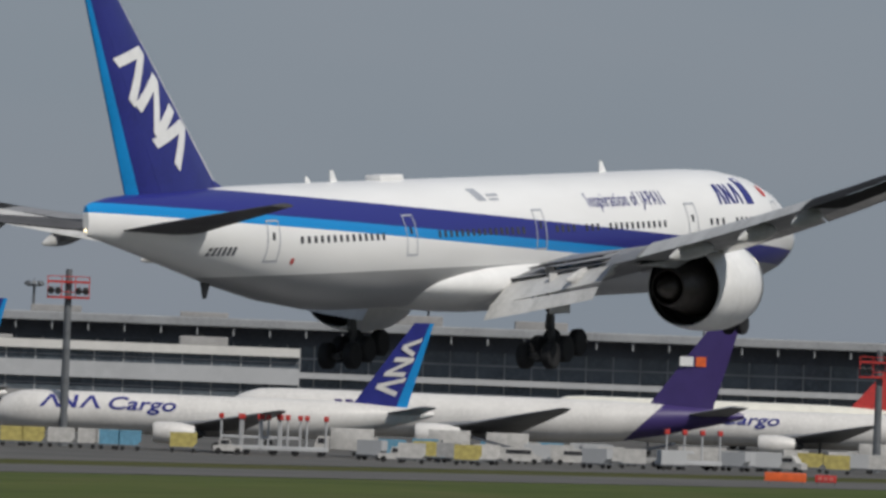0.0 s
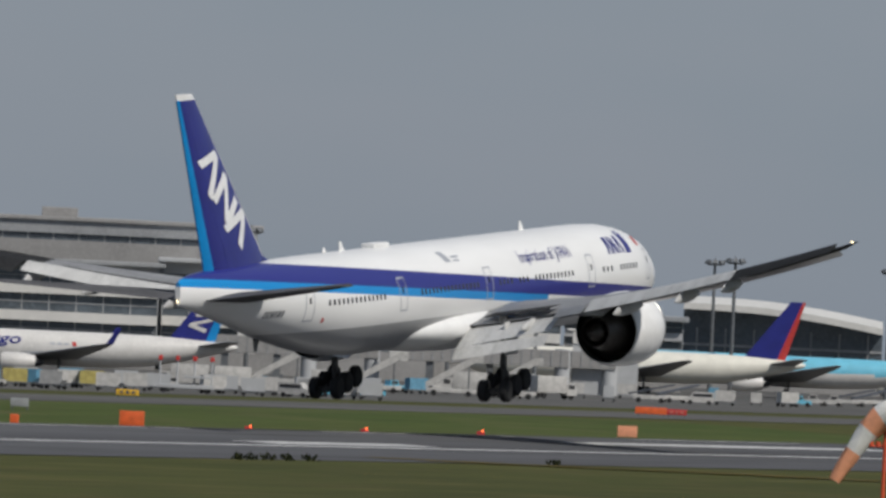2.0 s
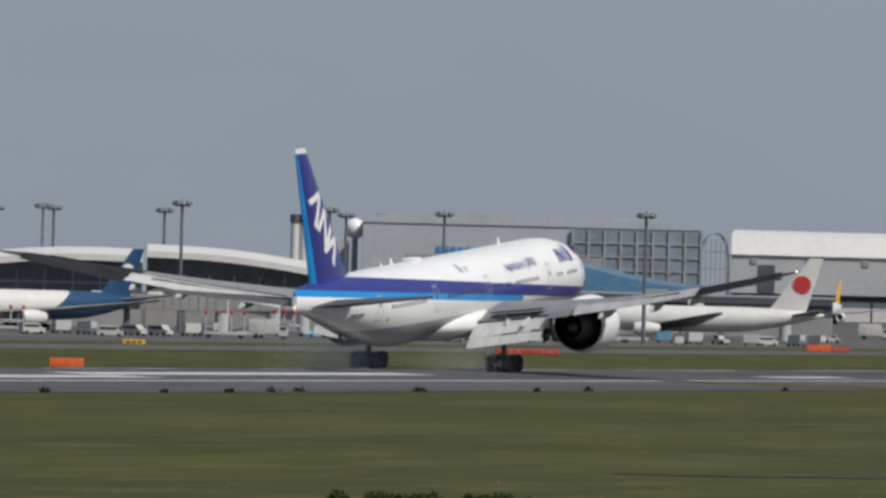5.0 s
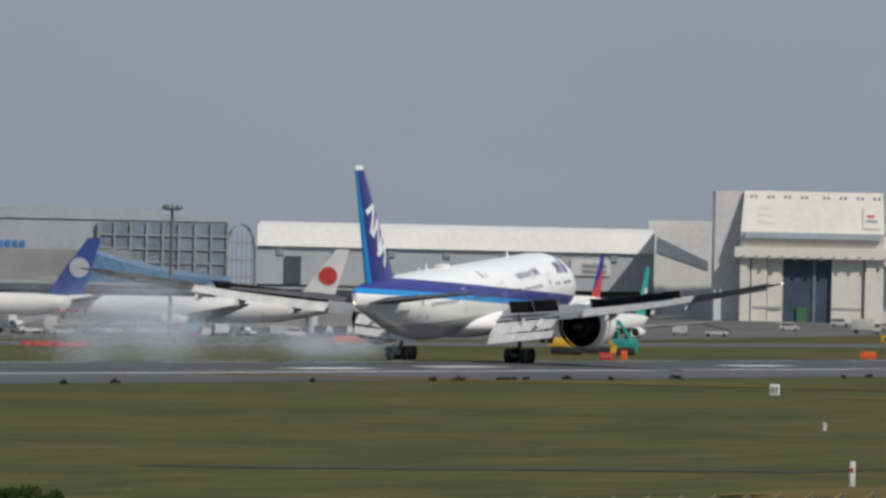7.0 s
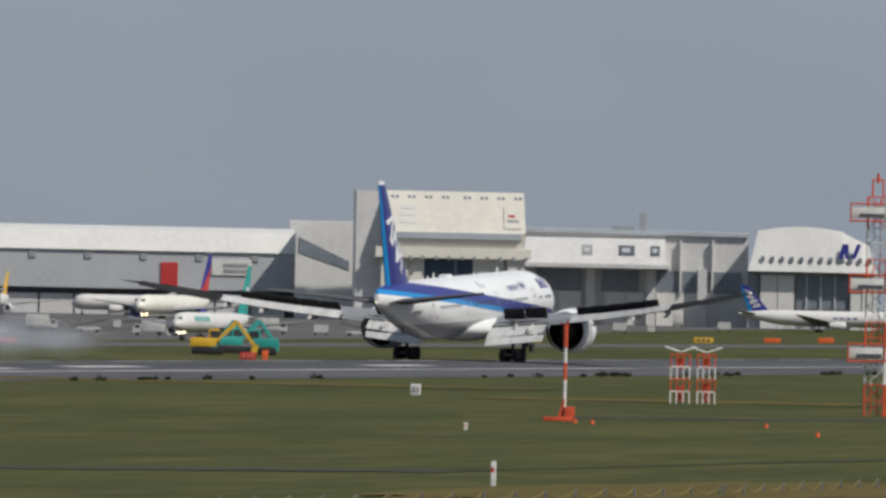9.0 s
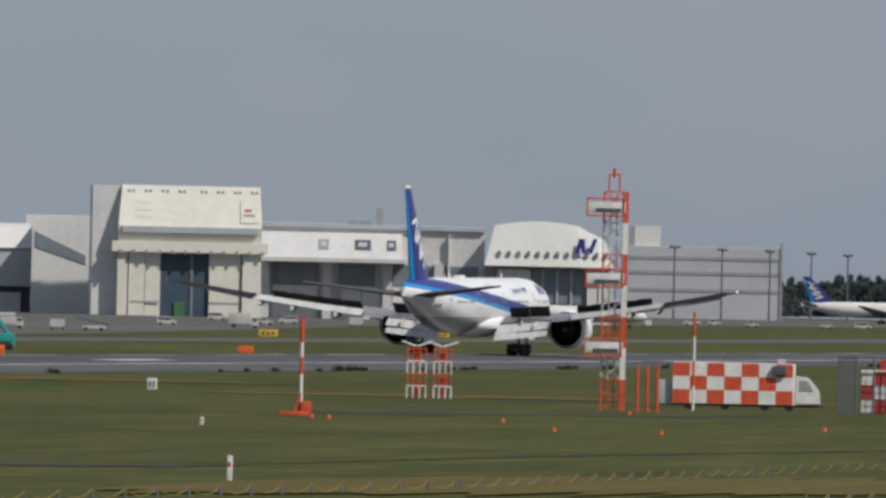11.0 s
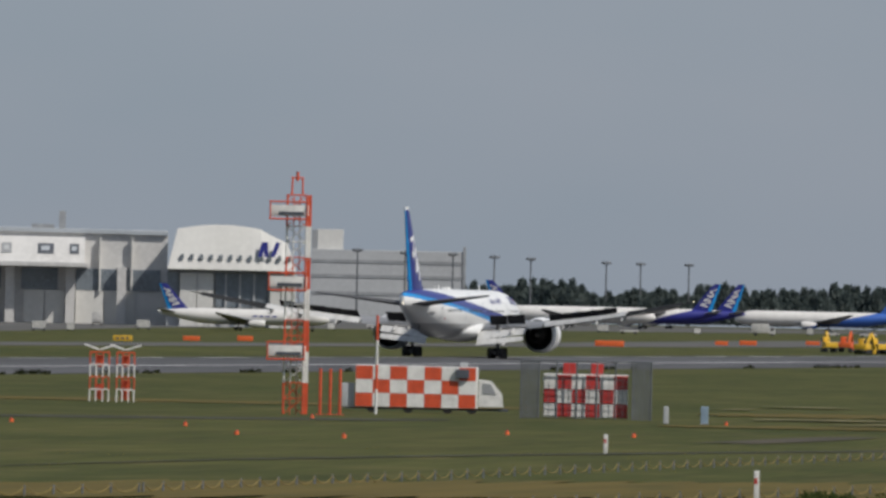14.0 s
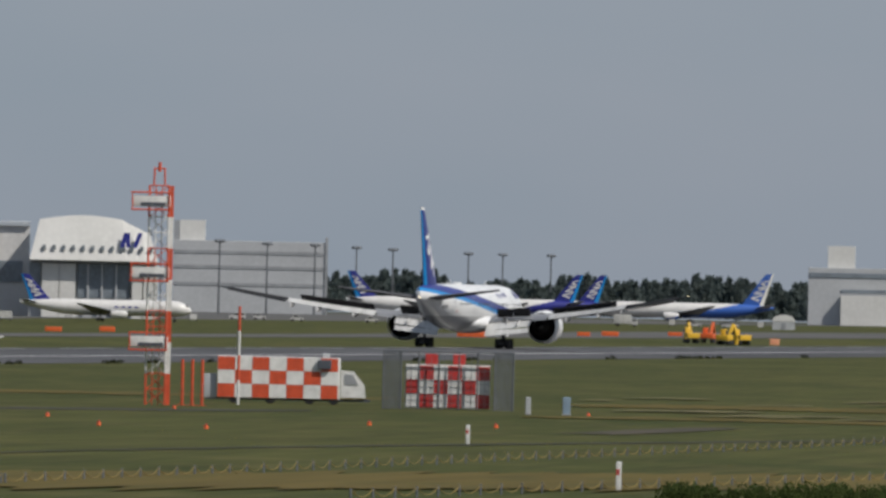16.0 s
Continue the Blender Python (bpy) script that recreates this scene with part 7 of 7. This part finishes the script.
# ---- vegetation ----
def leaf_mat(name, a, b_):
    m, t, b = nodes_of(name)
    gi = t.nodes.new("ShaderNodeNewGeometry")
    c = mix_colour(t, gi.outputs["Random Per Island"], a, b_)
    t.links.new(c, b.inputs["Base Color"])
    b.inputs["Roughness"].default_value = 0.8
    b.inputs["Specular IOR Level"].default_value = 0.1
    thin = t.nodes.new("ShaderNodeBsdfTranslucent")        # light passes through thin leaves
    both = t.nodes.new("ShaderNodeMixShader")
    both.inputs[0].default_value = 0.5
    t.links.new(c, thin.inputs["Color"])
    t.links.new(b.outputs[0], both.inputs[1])
    t.links.new(thin.outputs[0], both.inputs[2])
    t.links.new(both.outputs[0], t.nodes["Material Output"].inputs["Surface"])
    return m


M["leaf"] = leaf_mat("shrub_leaves", (0.035, 0.06, 0.015), (0.09, 0.11, 0.035))
# leaf colour of the far wood, paled and blued to carry haze
M["hazed_leaf"] = leaf_mat("hazed_tree_leaves", (0.100, 0.128, 0.122), (0.120, 0.145, 0.135))
M["dry"] = leaf_mat("dry_stems", (0.16, 0.13, 0.05), (0.30, 0.24, 0.09))
M["tuft"] = leaf_mat("dark_tufts", (0.02, 0.025, 0.012), (0.05, 0.055, 0.025))


def leaves(rng, vs, fs, centre, size, count, leaf, up=0.0):
    """Adds many small leaf blades about a centre."""
    for _ in range(count):
        d = Vector((rng.gauss(0, 1), rng.gauss(0, 1), rng.gauss(0, 1)))
        d.normalize()
        p = Vector(centre) + Vector((d.x * size[0], d.y * size[1], abs(d.z) * size[2])) * rng.uniform(0.35, 1.0)
        a = Vector((rng.uniform(-1, 1), rng.uniform(-1, 1), rng.uniform(-0.3, 1) + up)).normalized() * leaf
        b = a.cross(Vector((rng.uniform(-1, 1), rng.uniform(-1, 1), rng.uniform(-1, 1)))).normalized() * leaf * 0.35
        n = len(vs)
        vs += [tuple(p - b), tuple(p + b), tuple(p + a)]
        fs.append((n, n + 1, n + 2))


def mesh_of(name, vs, fs, mat, label, cat, kind):
    me = bpy.data.meshes.new(name)
    me.from_pydata(vs, [], fs)
    me.materials.append(mat)
    return tagged(new(name, me), label, cat, kind=kind)


def plants():
    rng = random.Random(3)
    vs, fs = [], []
    for row in range(3):                          # the wood beyond the airfield
        az = 10.34
        while az > 6.6:
            d = 4640 + 90 * row + rng.uniform(-30, 30)
            x, y = spot(az, d)
            h = 13.0 + rng.uniform(-2.2, 2.6) + 1.0 * math.sin(az * 9) - (1.5 if 9.2 < az < 9.8 else 0)
            for k in range(7):
                f = k / 6
                w = (1 - f ** 1.6) * 5.2 + 0.9
                leaves(rng, vs, fs, (x, y, ground_z(x, y) + h * (0.10 + 0.80 * f)), (w, w, h * 0.16), 60, 2.2, 0.9)
            az -= rng.uniform(0.035, 0.07)
    mesh_of("far_wood", vs, fs, M["hazed_leaf"], "dark line of conifers on the horizon", "woods", "stuff")
    for label, a0, a1, d0, d1, n, sz in (("low green shrubs at the grass edge", 8.75, 7.3, 452, 466, 60, 0.42), ("low green shrubs at the grass edge", 17.5, 16.55, 399, 403, 22, 0.26), ("low green shrub at the grass edge", 16.9, 16.7, 397, 400, 8, 0.3)):
        vs, fs = [], []
        for _ in range(n):
            f = rng.random()
            x, y = spot(a0 + (a1 - a0) * f, rng.uniform(d0, d1))
            s = sz * rng.uniform(0.5, 1.2)
            leaves(rng, vs, fs, (x, y, ground_z(x, y)), (s * 1.3, s * 1.3, s * 1.5), 110, 0.16, 0.5)
        mesh_of("shrubs", vs, fs, M["leaf"], label, "shrubs", "stuff")
    vs, fs = [], []
    for _ in range(52):                          # dark tufts on the runway's near edge
        y = rng.uniform(520, 1700)
        x = RWY + 41.5 + rng.uniform(-0.3, 1.4)
        s = rng.uniform(0.15, 0.42)
        for j in range(rng.choice((1, 1, 1, 4))):
            leaves(rng, vs, fs, (x + rng.uniform(-0.3, 0.3), y + j * rng.uniform(1, 4), ground_z(x, y)), (s * 1.4, s * 2.0, s), 26, 0.25, 0.8)
    mesh_of("edge_tufts", vs, fs, M["tuft"], "dark weed tufts along the runway edge", "weeds", "stuff")
    vs, fs = [], []
    for _ in range(170):                         # dry stems and seed heads over the near grass
        az = rng.uniform(7.4, 22.5)
        d = rng.uniform(395, 640)
        x, y = spot(az, d)
        leaves(rng, vs, fs, (x, y, ground_z(x, y)), (0.8, 0.8, 0.10), 4, 0.08, 1.6)
    mesh_of("dry_stems", vs, fs, M["dry"], "dry stems scattered through the grass", "grass", "stuff")


plants()


# ---- tyre smoke ----
M["smoke"] = leaf_mat("tyre_smoke", (0.74, 0.78, 0.84), (0.80, 0.83, 0.88))
SMOKE = []


def build_smoke():
    rng = random.Random(11)
    for side, count, flecks in ((-1, 18, 26000), (1, 8, 12000)):
        for k in range(count):
            e = thing("smoke_puff", "thin grey-blue tyre smoke drifting over the runway", "smoke", pose(RWY, 900, -12), group="tyre smoke", kind="stuff")
            sx, sy, sz = rng.uniform(1.2, 2.0), rng.uniform(3.5, 7.0), rng.uniform(1.0, 1.8)
            if side > 0:
                sz *= 0.5
            vs, fs = [], []
            for _ in range(flecks):               # a cloud of fine flecks
                p = Vector((rng.gauss(0, sx), rng.gauss(0, sy), rng.gauss(0, sz)))
                u = Vector((rng.gauss(0, 1), rng.gauss(0, 1), rng.gauss(0, 1))).normalized() * 0.0145
                v = u.cross(Vector((rng.gauss(0, 1), rng.gauss(0, 1), rng.gauss(0, 1)))).normalized() * 0.0145
                n = len(vs)
                vs += [tuple(p - u), tuple(p + u * 0.5 + v), tuple(p + u * 0.5 - v)]
                fs.append((n, n + 1, n + 2))
            me = bpy.data.meshes.new("puff")
            me.from_pydata(vs, [], fs)
            me.materials.append(M["smoke"])
            ob = new("puff", me)
            ob.parent = e
            SMOKE.append((e, side, 4.84 + 0.5 * k / count, rng.uniform(0.5, 4.2), rng.gauss(0, 1), rng.uniform(-1.2, 1.2), sz))


build_smoke()


def at_time(t):
    for (a, s0, *_), (b, s1, *_) in zip(FLIGHT, FLIGHT[1:]):
        if a <= t <= b:
            return s0 + (s1 - s0) * (t - a) / (b - a)
    return FLIGHT[-1][1]


def smoke_motion():
    """The smoke rises at the touchdown point, trails the wheels and thins out as its puffs drift apart."""
    for e, side, born, rise, spread, off, sz in SMOKE:
        s0 = at_time(born) - 1
        x0 = RWY + side * 5.5 + off
        rows = [(0.0, pose(x0, s0, -9)), (born - 0.1, pose(x0, s0, -9)), (born + 0.15, pose(x0, s0 + 5, 0.5))]
        for t, s in ((5.5, 941), (6.0, 959), (7.0, 978), (8.5, 992), (12.0, 1010), (16.0, 1020)):
            f = t - 5.0
            if side > 0:
                s += 14 + 6 * min(f, 2)
            z = 0.5 + rise * min(1.0, f * 0.85) * (1.0 if side < 0 else 0.3) + 0.25 * max(0, f - 1)
            rows.append((t, pose(x0 - 0.7 * f + off * f * 0.7, s + spread * (3.0 + 5.5 * f), z, 0, 0, 5 * f)))
        walk(e, rows)


def taxi_motion():
    for e, az, dist in TAXI:
        x, y = spot(az, dist)
        h = radians(az + 160)
        rows = []
        for t in (0, 4, 8, 12, 16):
            d = 11.5 * (t - 6)
            px, py = x - math.sin(h) * d, y + math.cos(h) * d
            rows.append((t, pose(px, py, ground_z(px, py) + 0.03, 0, 0, az + 160)))
        walk(e, rows)


def motions():
    fly()
    smoke_motion()
    taxi_motion()


motions()
